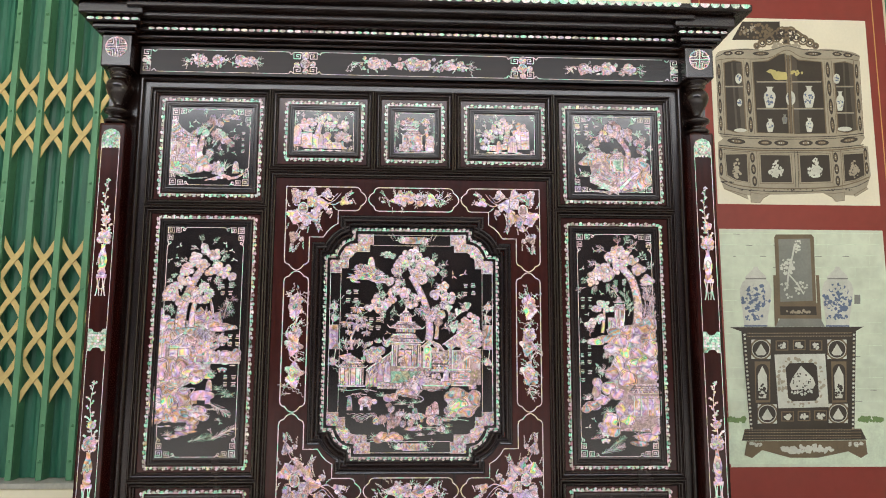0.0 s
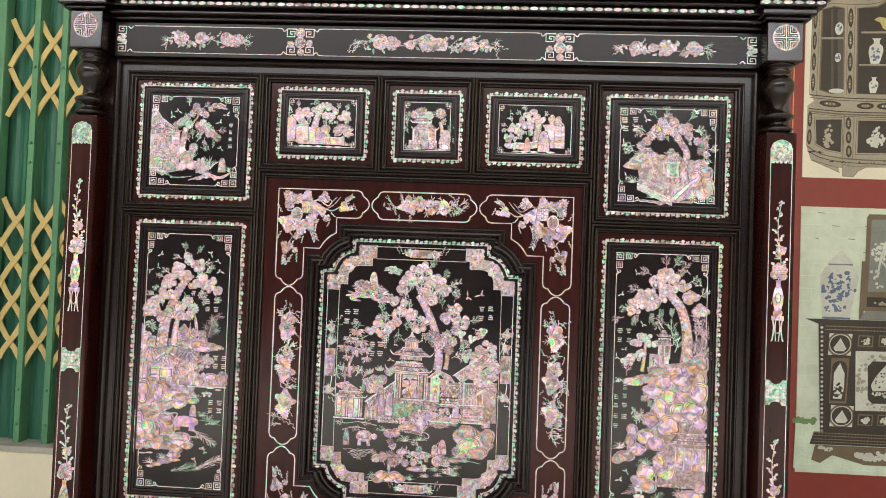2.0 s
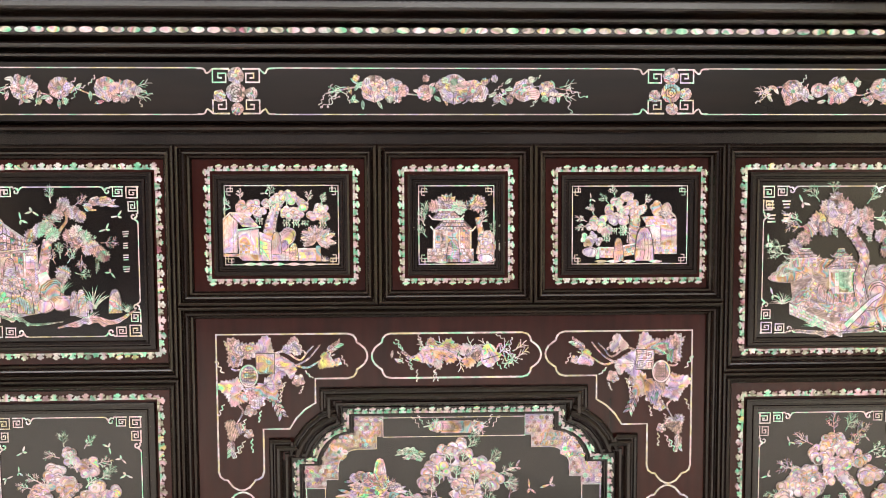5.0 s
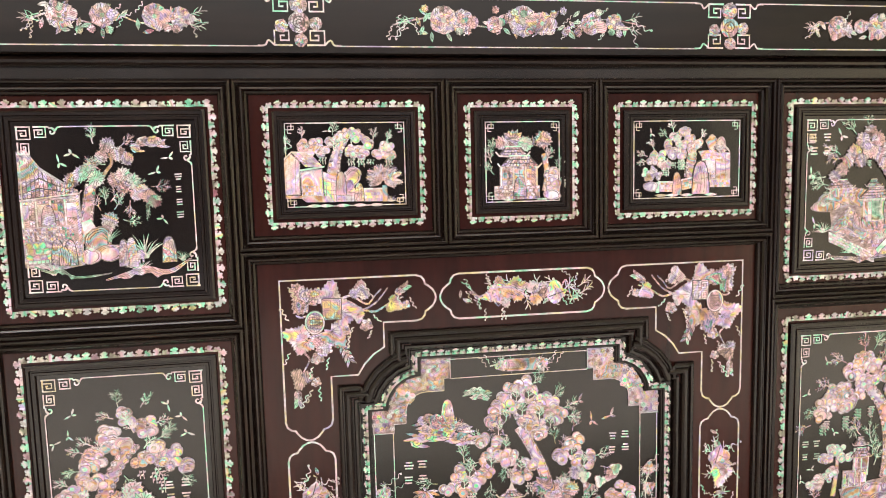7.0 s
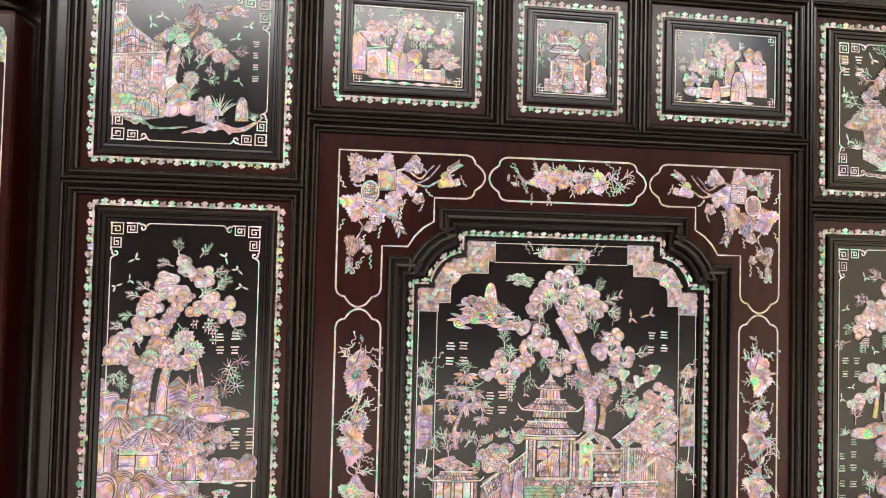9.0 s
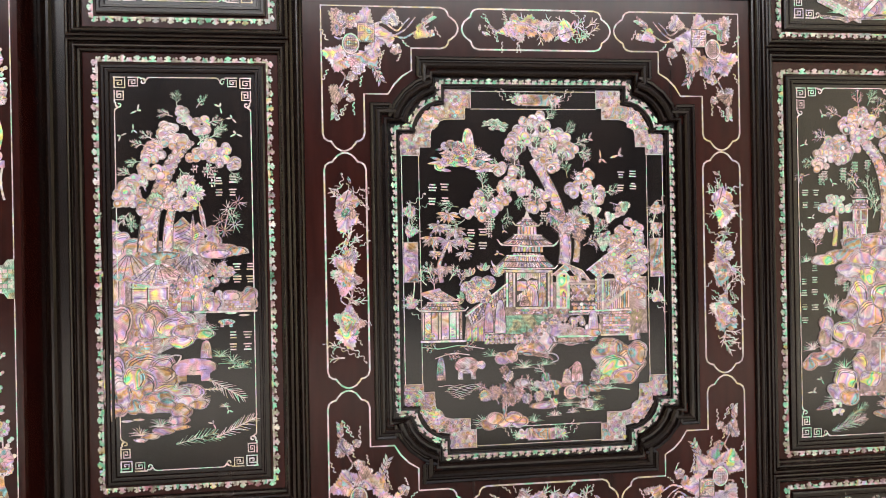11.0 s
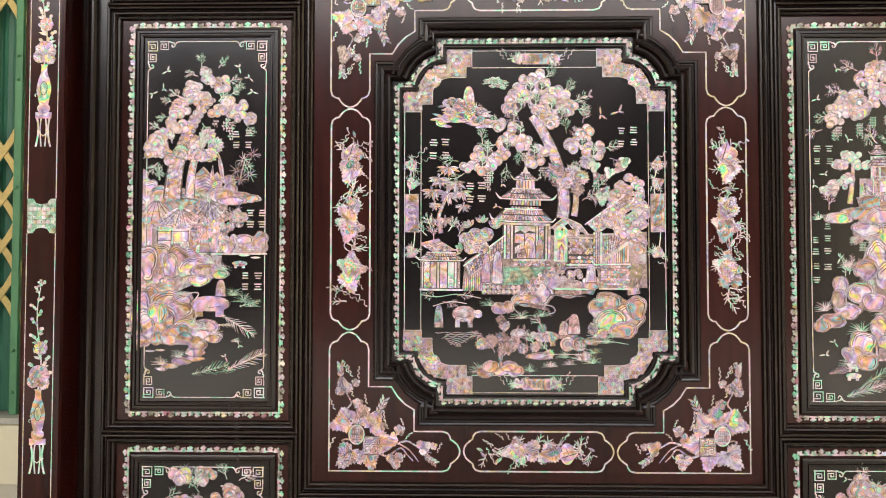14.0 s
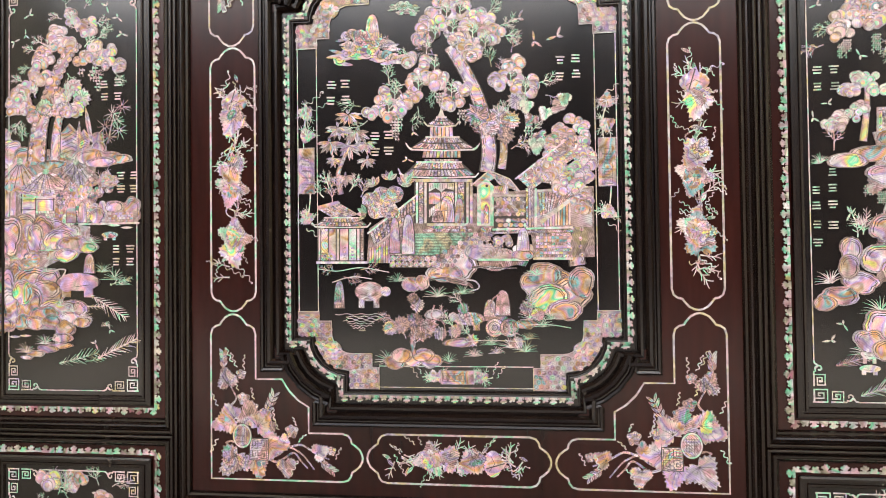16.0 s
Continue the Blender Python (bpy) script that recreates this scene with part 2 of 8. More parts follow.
WALL_Y = 2.96
setting("floor", (-4.2, 3.6, -4.2, 4.6, -0.12, 0.07), FLOOR_STONE, "beige stone floor of the covered shop front")
# unseen ceiling: blocks overhead light, front edge set to let sun onto the floor
setting("ceiling", (-4.2, 3.6, -2.6, 4.6, 3.25, 3.4), CEILING_PAINT, "plain white painted ceiling over the shop front")
setting("wall_north", (-1.2, 3.6, WALL_Y, WALL_Y + 0.2, 0.0, 3.25), WALL_PAINT, "cream painted wall behind the altar cabinet")
setting("wall_north_lintel", (-4.2, -1.2, WALL_Y, WALL_Y + 0.2, 2.62, 3.25), WALL_PAINT, "cream painted lintel above the folding gate")
setting("wall_east", (3.6, 3.8, -4.2, 4.6, 0.0, 3.25), WALL_PAINT, "plain cream painted side wall")
setting("wall_west", (-4.4, -4.2, -4.2, 4.6, 0.0, 3.25), WALL_PAINT, "plain cream painted side wall")
setting("wall_back_room", (-4.2, 3.6, 4.6, 4.8, 0.0, 3.25), WALL_PAINT, "plain wall closing the dark room behind the gate")
# unseen wall, added to keep horizon glow out of the lacquer's reflections
setting("horizon_blocker", (-14, 14, -9.3, -9.0, -0.13, 5.0), BLOCKER_DARK, "plain dark unseen wall added to block the horizon glow")
setting("ground", (-300, 300, -300, 300, -0.2, -0.13), PAVING, "pale paved ground outside the shop front")
setting("gate_kerb", (-4.2, -1.2, WALL_Y - 0.16, WALL_Y + 0.2, 0.071, 0.26), WALL_PAINT, "cream painted kerb under the folding gate")

# ---- the altar cabinet: carcass, mouldings, columns ----
FRONT = 1.585
cabinet = tagged(new("altar_cabinet"), "tall dark lacquered wooden altar cabinet inlaid with mother-of-pearl", "cabinet")
cabinet.location = (0, FRONT, 0)
box_part("carcass", (-0.7, 0.7, 0.026, 0.5, 0.16, 1.6), LACQUER, cabinet)


def octagon(x0, x1, z0, z1, s, r):
    """An upright outline whose corners step in and round off."""
    pts = []
    for cx, cz, a0 in ((x0 + s + r, z0 + s + r, 180), (x1 - s - r, z0 + s + r, 270), (x1 - s - r, z1 - s - r, 0), (x0 + s + r, z1 - s - r, 90)):
        arc = [(cx + r * math.cos(radians(a0 + 90 * k / 6)), cz + r * math.sin(radians(a0 + 90 * k / 6))) for k in range(7)]
        ax, az = math.cos(radians(a0)), math.sin(radians(a0))
        bx, bz = math.cos(radians(a0 + 90)), math.sin(radians(a0 + 90))
        pts += [(arc[0][0] + s * ax, arc[0][1] + s * az)] + arc + [(arc[-1][0] + s * bx, arc[-1][1] + s * bz)]
    return pts


OX0, OX1, OZ0, OZ1 = -0.1995, 0.1885, 0.5885, 1.1
OCT = octagon(OX0, OX1, OZ0, OZ1, 0.0217, 0.0425)
RECESS = 0.014
# (name, bead-border outline x0, x1, z0, z1)
CELLS = [
    ("upper_side_panel", -0.606, -0.368, 1.182, 1.422), ("upper_side_panel", 0.36, 0.603, 1.178, 1.420),
    ("tall_side_panel", -0.602, -0.372, 0.559, 1.135), ("tall_side_panel", 0.361, 0.595, 0.557, 1.129),
    ("small_panel", -0.314, -0.125, 1.273, 1.420), ("small_panel", -0.074, 0.069, 1.272, 1.419), ("small_panel", 0.119, 0.314, 1.271, 1.418),
    ("lower_side_panel", -0.602, -0.372, 0.275, 0.514), ("lower_side_panel", 0.361, 0.595, 0.275, 0.514),
    ("small_panel", -0.314, -0.125, 0.275, 0.42), ("small_panel", -0.074, 0.069, 0.275, 0.42), ("small_panel", 0.119, 0.314, 0.275, 0.42),
]
# the cells between the framing mouldings
XS, ZS = (-0.632, -0.3465, -0.1002, 0.0927, 0.334, 0.627), (0.25, 0.449, 0.536, 1.1575, 1.247, 1.4455)
FRAMES = [(XS[i], XS[j], ZS[k], ZS[m]) for i, j, k, m in (
    (0, 1, 3, 5), (4, 5, 3, 5), (0, 1, 2, 3), (4, 5, 2, 3), (1, 2, 4, 5), (2, 3, 4, 5), (3, 4, 4, 5), (1, 4, 1, 4),
    (0, 1, 0, 2), (4, 5, 0, 2), (1, 2, 0, 1), (2, 3, 0, 1), (3, 4, 0, 1))]
CELL_PROFILE = [(0.0, 0.0115), (-0.0012, 0.0145), (-0.003, 0.0155), (-0.0046, 0.0145), (-0.0054, 0.0095), (-0.0068, 0.0085), (-0.0078, 0.0112), (-0.0095, 0.0124), (-0.0113, 0.0118), (-0.0128, 0.0095), (-0.0136, 0.0062), (-0.0158, 0.0048), (-0.0172, 0.0015), (-0.0178, -0.008)]
for x0, x1, z0, z1 in FRAMES:
    moulding("frame_moulding", rect(x0, x1, z0, z1), CELL_PROFILE, LACQUER, cabinet)
OUTER_PROFILE = [(0.0, 0.0115), (0.001, 0.0085), (0.0135, 0.0085), (0.0142, 0.015), (0.0165, 0.018), (0.0195, 0.0185), (0.0225, 0.017), (0.0235, 0.012), (0.025, 0.011), (0.027, 0.013), (0.029, 0.011), (0.03, -0.008)]
moulding("surround_moulding", rect(XS[0], XS[5], ZS[0], ZS[5]), OUTER_PROFILE, LACQUER, cabinet)
panels = []
INNER_PROFILE = [(0.0, -0.004), (-0.0008, 0.0045), (-0.003, 0.0056), (-0.006, 0.0056), (-0.007, 0.0036), (-0.0084, 0.0036), (-0.0092, 0.0052), (-0.0118, 0.005), (-0.013, 0.0025), (-0.016, -0.006)]
for name, x0, x1, z0, z1 in CELLS:
    board = box_part(name, (x0 - 0.016, x1 + 0.016, 0.0, 0.0255, z0 - 0.016, z1 + 0.016), REDWOOD, cabinet)
    w = 0.010 if name == "small_panel" else 0.009
    moulding("inner_moulding", rect(x0 + w, x1 - w, z0 + w, z1 - w), INNER_PROFILE, LACQUER, board)
    box_part("field", (x0 + 0.02, x1 - 0.02, -0.0025, 0.004, z0 + 0.02, z1 - 0.02), FIELD, board)
    panels.append((board, x0, x1, z0, z1))


def pierced_board(name, x0, x1, z0, z1, hole, mat, parent):
    """A board from y 0 to 0.0255 with an opening cut through it."""
    cx, cz = (x0 + x1) / 2, (z0 + z1) / 2

    def out(p):
        dx, dz = p[0] - cx, p[1] - cz
        k = min(((x1 if dx > 0 else x0) - cx) / dx if dx else 1e9, ((z1 if dz > 0 else z0) - cz) / dz if dz else 1e9)
        return cx + k * dx, cz + k * dz

    rim = [out(p) for p in hole]
    verts, faces, n = [], [], len(hole)
    for y in (0.0, 0.0255):
        verts += [(x, y, z) for x, z in hole] + [(x, y, z) for x, z in rim] + [(x, y, z) for x, z in rect(x0, x1, z0, z1)]
    for i in range(n):
        j = (i + 1) % n
        (ax, az), (bx, bz) = rim[i], rim[j]
        face = [i, j, n + j, n + i]
        if abs(ax - bx) > 1e-5 and abs(az - bz) > 1e-5:
            q = min(range(4), key=lambda c: math.dist(rect(x0, x1, z0, z1)[c], ((ax + bx) / 2, (az + bz) / 2)))
            face = [i, j, n + j, 2 * n + q, n + i]
        faces.append(tuple(face))
        faces.append(tuple(v + 2 * n + 4 for v in face[::-1]))
        faces.append((i, i + 2 * n + 4, j + 2 * n + 4, j))
    return mesh_object(name, verts, faces, mat, parent)


OCT_PROFILE = [(0.0, -0.016), (0.0004, -0.0105), (0.0014, -0.0085), (0.0028, -0.0085), (0.0034, -0.0062), (0.0045, -0.0058), (0.0128, -0.0058), (0.0136, -0.0078), (0.015, -0.0078), (0.0158, -0.0015), (0.018, 0.0018), (0.0208, 0.002), (0.0222, -0.0008), (0.0236, -0.001), (0.0246, 0.0042), (0.027, 0.0072),
               (0.0302, 0.0078), (0.0326, 0.0058), (0.0336, 0.0028), (0.035, 0.0028), (0.036, 0.0062), (0.0384, 0.007), (0.0402, 0.0055), (0.0412, 0.0015), (0.0416, -0.006)]
HOLE = [(OX0 - 0.03, OZ0 + 0.0588), (OX0 + 0.0588, OZ0 - 0.03), (OX1 - 0.0588, OZ0 - 0.03), (OX1 + 0.03, OZ0 + 0.0588), (OX1 + 0.03, OZ1 - 0.0588), (OX1 - 0.0588, OZ1 + 0.03), (OX0 + 0.0588, OZ1 + 0.03), (OX0 - 0.03, OZ1 - 0.0588)]
centre_board = pierced_board("centre_panel", -0.331, 0.319, 0.464, 1.232, HOLE, REDWOOD, cabinet)
moulding("octagonal_moulding", OCT, OCT_PROFILE, LACQUER, centre_board)
mesh_object("field", [(x, y, z) for y in (RECESS, 0.0255) for x, z in offset_loop(OCT, 0.004)], [tuple(range(len(OCT))), tuple(range(2 * len(OCT) - 1, len(OCT) - 1, -1))] + [(i, (i + 1) % len(OCT), len(OCT) + (i + 1) % len(OCT), len(OCT) + i) for i in range(len(OCT))], FIELD, centre_board)

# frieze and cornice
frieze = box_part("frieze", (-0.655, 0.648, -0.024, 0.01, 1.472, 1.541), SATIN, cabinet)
for z0, z1, y in ((1.545, 1.552, -0.034), (1.5525, 1.560, -0.048), (1.563, 1.575, -0.062), (1.5755, 1.583, -0.075), (1.5835, 1.598, -0.092), (1.5985, 1.612, -0.112)):
    box_part("cornice_step", (-0.66, 0.655, y, 0.02, z0, z1), LACQUER, cabinet, bevel=0.003)
box_part("top_board", (-0.79, 0.785, -0.13, 0.5, 1.613, 1.63), LACQUER, cabinet, bevel=0.005)
for sx in (-0.697, 0.682):
    for k, (hw, y0, z0, z1) in enumerate(((0.034, -0.062, 1.475, 1.552), (0.043, -0.07, 1.5525, 1.559), (0.05, -0.08, 1.5595, 1.571), (0.061, -0.09, 1.5715, 1.584), (0.072, -0.105, 1.5845, 1.612))):
        box_part("capital" if k == 0 else "cornice_step", (sx - hw, sx + hw, y0, 0.05, z0, z1), LACQUER, cabinet, bevel=0.003)
    bm = bmesh.new()
    lathe(bm, [(0.02, 1.343), (0.027, 1.345), (0.029, 1.35), (0.024, 1.355), (0.014, 1.358), (0.013, 1.363), (0.02, 1.366), (0.029, 1.371), (0.0305, 1.3755), (0.027, 1.38), (0.014, 1.385), (0.0105, 1.39), (0.0115, 1.395), (0.017, 1.404),
               (0.024, 1.415), (0.029, 1.425), (0.0305, 1.4335), (0.029, 1.442), (0.024, 1.45), (0.018, 1.455), (0.022, 1.458), (0.0245, 1.462), (0.02, 1.4655), (0.021, 1.4685), (0.027, 1.4715), (0.029, 1.475)], (sx, -0.03))
    part("turned_bulb", bm, LACQUER, cabinet)
    box_part("column", (sx - 0.029, sx + 0.029, -0.055, 0.0, 0.25, 1.342), REDWOOD, cabinet, bevel=0.006)
    box_part("column_backing", (sx - 0.034, sx + 0.034, -0.004, 0.03, 0.25, 1.6), LACQUER, cabinet)
for z0, z1, w, y in ((0.17, 0.25, 0.74, -0.06), (0.138, 0.168, 0.78, -0.1)):
    box_part("plinth", (-w, w, y, 0.5, z0, z1), LACQUER, cabinet, bevel=0.006)
for x in (-0.7, 0.7):
    for y in (-0.04, 0.42):
        box_part("foot", (x - 0.06, x + 0.06, y - 0.05, y + 0.05, 0.07, 0.14), LACQUER, cabinet, bevel=0.012)


# ---- inlay drawing: thin pieces of shell set proud of the wood ----
SHELL = [PEARL, GROOVE, PALE, VIVID, JADE, GLOSS, DUSK, BEAD]
rng = random.Random(7)


def bez(p0, p1, p2, n=10):
    return [((1 - t) ** 2 * p0[0] + 2 * t * (1 - t) * p1[0] + t * t * p2[0], (1 - t) ** 2 * p0[1] + 2 * t * (1 - t) * p1[1] + t * t * p2[1]) for t in [i / n for i in range(n + 1)]]


def smooth(pts, n=5):
    """A flowing line through the given points."""
    out = []
    for i in range(len(pts) - 1):
        a, b, c, d = pts[max(0, i - 1)], pts[i], pts[i + 1], pts[min(len(pts) - 1, i + 2)]
        for k in range(n):
            t = k / n
            out.append(tuple(0.5 * (2 * b[j] + (c[j] - a[j]) * t + (2 * a[j] - 5 * b[j] + 4 * c[j] - d[j]) * t * t + (3 * b[j] - a[j] - 3 * c[j] + d[j]) * t ** 3) for j in (0, 1)))
    return out + [pts[-1]]


class Ink:
    """Collects flat shell pieces on a drawing grid; the grid maps (u right, v down) to the cabinet's front."""

    def __init__(self, grid, base=0.0, unit=1.0):
        self.g, self.base, self.unit, self.k = grid, base, unit, 0
        self.V, self.F, self.M = [], [], []
        self.px = 0.00067 if grid is None else 1.0

    def at(self, p):
        if self.g is None:
            return p[0], p[1]
        a, b, c, d, e, f, g, h = self.g
        u, v = p
        w = g * u + h * v + 1
        return (a * u + b * v + c) / w, (d * u + e * v + f) / w

    def height(self, m):
        """The piece's layer; layers become heights when the mesh is made."""
        self.k += 1
        return 1.0 + self.k

    def poly(self, pts, m=0):
        h, i, n = self.height(m), len(self.V), len(pts)
        q = [self.at(p) for p in pts]
        self.V += [(x, h, z) for x, z in q] + [(x, 0.0, z) for x, z in q]
        self.F.append(tuple(range(i, i + n)))
        self.M.append(m)
        for k in range(n):
            self.F.append((i + k, i + (k + 1) % n, i + n + (k + 1) % n, i + n + k))
            self.M.append(m)

    def line(self, pts, w, m=2, w2=None, closed=False):
        """A ribbon, w wide, tapering to w2."""
        w2 = w if w2 is None else w2
        n = len(pts)
        if n < 2:
            return
        h, i = self.height(m), len(self.V)
        for k, p in enumerate(pts):
            a, b = (pts[k - 1], pts[(k + 1) % n]) if closed else (pts[max(0, k - 1)], pts[min(n - 1, k + 1)])
            dx, dz = b[0] - a[0], b[1] - a[1]
            s = math.hypot(dx, dz) or 1
            ww = (w + (w2 - w) * k / (n - 1)) / 2
            for sgn in (1, -1):
                x, z = self.at((p[0] - sgn * dz / s * ww, p[1] + sgn * dx / s * ww))
                self.V.append((x, h, z))
        for k in range(n if closed else n - 1):
            j = (k + 1) % n
            self.F.append((i + 2 * k, i + 2 * k + 1, i + 2 * j + 1, i + 2 * j))
            self.M.append(m)

    def disc(self, u, v, r, m=0, n=10, ry=None, rot=0.0, wob=0.0):
        ry = ry or r
        pts = []
        for i in range(n):
            a = 2 * math.pi * i / n
            s = 1 + wob * rng.uniform(-1, 1)
            x, y = r * s * math.cos(a), ry * s * math.sin(a)
            pts.append((u + x * math.cos(rot) - y * math.sin(rot), v + x * math.sin(rot) + y * math.cos(rot)))
        self.poly(pts, m)
        return pts

    def ring(self, u, v, r, w, m=2, n=24, ry=None):
        self.line([(u + r * math.cos(2 * math.pi * i / n), v + (ry or r) * math.sin(2 * math.pi * i / n)) for i in range(n)], w, m, closed=True)

    def quad(self, u0, u1, v0, v1, m=0):
        self.poly([(u0, v0), (u1, v0), (u1, v1), (u0, v1)], m)

    # --- plants ---
    def twig(self, u, v, ang, L, w=1.6, m=3, depth=2):
        x, y = u + L * math.cos(ang), v + L * math.sin(ang)
        self.line(bez((u, v), ((u + x) / 2 + rng.uniform(-0.2, 0.2) * L, (v + y) / 2 + rng.uniform(-0.2, 0.2) * L), (x, y), 4), w, m, w * 0.6)
        if depth:
            for f, s in ((0.4, 1), (0.55, -1), (0.75, 1), (0.95, -1), (1.0, 0.3)):
                self.twig(u + f * (x - u), v + f * (y - v), ang + s * rng.uniform(0.5, 0.95), L * rng.uniform(0.4, 0.6), w * 0.75, m, depth - 1)

    def needles(self, u, v, r, a0=0.0, a1=360.0, n=16, m=3, w=1.3):
        for i in range(n):
            a = radians(a0 + (a1 - a0) * (i + rng.uniform(-0.3, 0.3)) / max(1, n - 1))
            q = r * rng.uniform(0.75, 1.05)
            self.line([(u + 0.12 * r * math.cos(a), v + 0.12 * r * math.sin(a)), (u + q * math.cos(a), v + q * math.sin(a))], w, m, w * 0.35)

    def leaf(self, u, v, ang, L, W, m=0, rib=True):
        c, s = math.cos(ang), math.sin(ang)
        pts = [(0, 0), (0.25, 0.38), (0.5, 0.5), (0.75, 0.36), (1, 0), (0.75, -0.36), (0.5, -0.5), (0.25, -0.38)]
        self.poly([(u + L * x * c - W * y * s, v + L * x * s + W * y * c) for x, y in pts], m)
        if rib:
            self.line([(u + 0.1 * L * c, v + 0.1 * L * s), (u + 0.9 * L * c, v + 0.9 * L * s)], max(0.6 * self.px, W * 0.08), 1)

    def spiky(self, u, v, r, m=0, n=11, inner=0.55):
        """A serrated round leaf head, like a maple or a needle cushion."""
        pts = []
        for i in range(2 * n):
            a = math.pi * i / n + rng.uniform(-0.06, 0.06)
            q = r * (rng.uniform(0.88, 1.1) if i % 2 else inner + 0.2)
            pts.append((u + q * math.cos(a), v + q * math.sin(a)))
        self.poly(pts, 1)
        self.poly([(u + (x - u) * 0.93, v + (y - v) * 0.93) for x, y in pts], m)
        for i in range(1, 2 * n, 2):
            x, y = pts[i]
            self.line([(u + (x - u) * 0.2, v + (y - v) * 0.2), (u + (x - u) * 0.8, v + (y - v) * 0.8)], max(0.5 * self.px, r * 0.05), 1)

    def vine_leaf(self, u, v, ang, R, m=0):
        """A broad saw-toothed leaf with a pointed tip and fine sunk veins."""
        pts, n = [], 38
        for i in range(n + 1):
            f = (i / n - 0.5) * 2
            a = ang + f * math.pi * 0.9
            body = 0.86 + 0.14 * math.cos(f * math.pi * 3.0) + 0.2 * math.exp(-(f / 0.16) ** 2)
            q = R * (0.8 * body + (0.07 if i % 2 else -0.05))
            pts.append((u + q * math.cos(a), v + q * math.sin(a)))
        pts.append((u - R * 0.3 * math.cos(ang), v - R * 0.3 * math.sin(ang)))
        self.poly([(u + (x - u) * 1.05, v + (y - v) * 1.05) for x, y in pts], 6)
        self.poly(pts, m)
        bx, by = u - R * 0.25 * math.cos(ang), v - R * 0.25 * math.sin(ang)
        for k in (-1.9, -1.25, -0.62, 0, 0.62, 1.25, 1.9):
            self.line([(bx, by), (u + R * 0.66 * math.cos(ang + k), v + R * 0.66 * math.sin(ang + k))], max(0.45 * self.px, R * 0.03), 1, 0.25 * self.px)

    def flower(self, u, v, r, n=7, m=0):
        self.disc(u, v, r * 1.02, 6, n=2 * n, wob=0.05)
        for lay, (q, s) in enumerate(((0.62, 0.44), (0.3, 0.34))):
            for i in range(n - 2 * lay):
                a = 2 * math.pi * (i + 0.5 * lay) / (n - 2 * lay) + rng.uniform(-0.1, 0.1)
                self.disc(u + q * r * math.cos(a), v + q * r * math.sin(a), r * s, m, n=8, ry=r * s * 0.8, rot=a, wob=0.1)
                self.line([(u + (q - 0.1) * r * math.cos(a), v + (q - 0.1) * r * math.sin(a)), (u + (q + s * 0.8) * r * math.cos(a), v + (q + s * 0.8) * r * math.sin(a))], max(0.4 * self.px, r * 0.04), 1)
        self.disc(u, v, r * 0.2, 4, n=8)

    def cluster(self, u, v, r, m=0, q=0.3):
        for i in range(11):
            a, d = i * 2.4, r * 0.72 * math.sqrt(i / 11)
            x, y = u + d * math.cos(a), v + d * math.sin(a)
            self.disc(x, y, r * q * 1.2, 6, n=8)
            self.disc(x, y, r * q, m, n=8)

    def clump(self, u, v, rx, ry, m=0, size=9.5, dense=1.0):
        """Rounded cloud-like foliage of overlapping scalloped discs."""
        size *= 0.95
        n = max(6, int(dense * 2.2 * rx * ry / size ** 2))
        spots = [(rng.uniform(-1, 1), rng.uniform(-1, 1)) for _ in range(n * 3)]
        spots = sorted([s for s in spots if s[0] ** 2 + s[1] ** 2 < 1][:n], key=lambda s: s[1])
        for x, y in spots:
            r = size * rng.uniform(0.8, 1.2)
            cx, cy = u + x * rx * 0.82, v + y * ry * 0.82
            mm = 5 if m == 0 and rng.random() < 0.75 else m
            self.disc(cx, cy, r * 1.12, 6, n=11)
            self.disc(cx, cy, r * 0.96, mm, n=11)
            self.disc(cx - 0.08 * r, cy - 0.1 * r, r * 0.5, 2 if rng.random() < 0.4 else 5, n=8)
            a = rng.uniform(0.2, 1.4)
            self.line([(cx + 0.8 * r * math.cos(a + k * 0.4), cy + 0.8 * r * math.sin(a + k * 0.4)) for k in range(5)], r * 0.08, 6)

    def tendril(self, u, v, ang, L, w=1.1, m=2, curl=1.0):
        pts, x, y, a = [(u, v)], u, v, ang
        n = 30
        for i in range(n):
            f = i / n
            a += (math.sin(f * 24 + ang) * 0.8 if f < 0.62 else 0.62 * curl)
            st = L / n * (1.25 if f < 0.62 else 0.75 * (1.3 - f))
            x, y = x + st * math.cos(a), y + st * math.sin(a)
            pts.append((x, y))
        self.line(pts, w, m, w * 0.7)

    def drape(self, u, v, L, n=3, m=3):
        for i in range(n):
            x = u + (i - (n - 1) / 2) * 5
            l = L * rng.uniform(0.6, 1.0)
            self.line([(x, v), (x + 1, v + l)], 0.9, m)
            for k in range(int(l / 5)):
                self.disc(x + 1.8 * (-1) ** k, v + 3 + 5 * k, 1.6, m, n=5)

    def trunk(self, pts, w, w2, m=0, knots=True):
        p = smooth(pts, 6)
        self.line(p, w * 1.22, 1, w2 * 1.25)
        self.line(p, w, 5 if m in (0, 2) else m, w2)
        n = len(p)
        for side in (-0.38, 0.38):
            off = []
            for k in range(n):
                a, b = p[max(0, k - 1)], p[min(n - 1, k + 1)]
                s = math.hypot(b[0] - a[0], b[1] - a[1]) or 1
                ww = w + (w2 - w) * k / (n - 1)
                off.append((p[k][0] - (b[1] - a[1]) / s * ww * side, p[k][1] + (b[0] - a[0]) / s * ww * side))
            self.line(off, max(0.7 * self.px, w * 0.05), 1)
            if knots:
                for k in range(1, n - 1, 2):
                    self.disc(off[k][0], off[k][1], w * 0.17, 6, n=8)
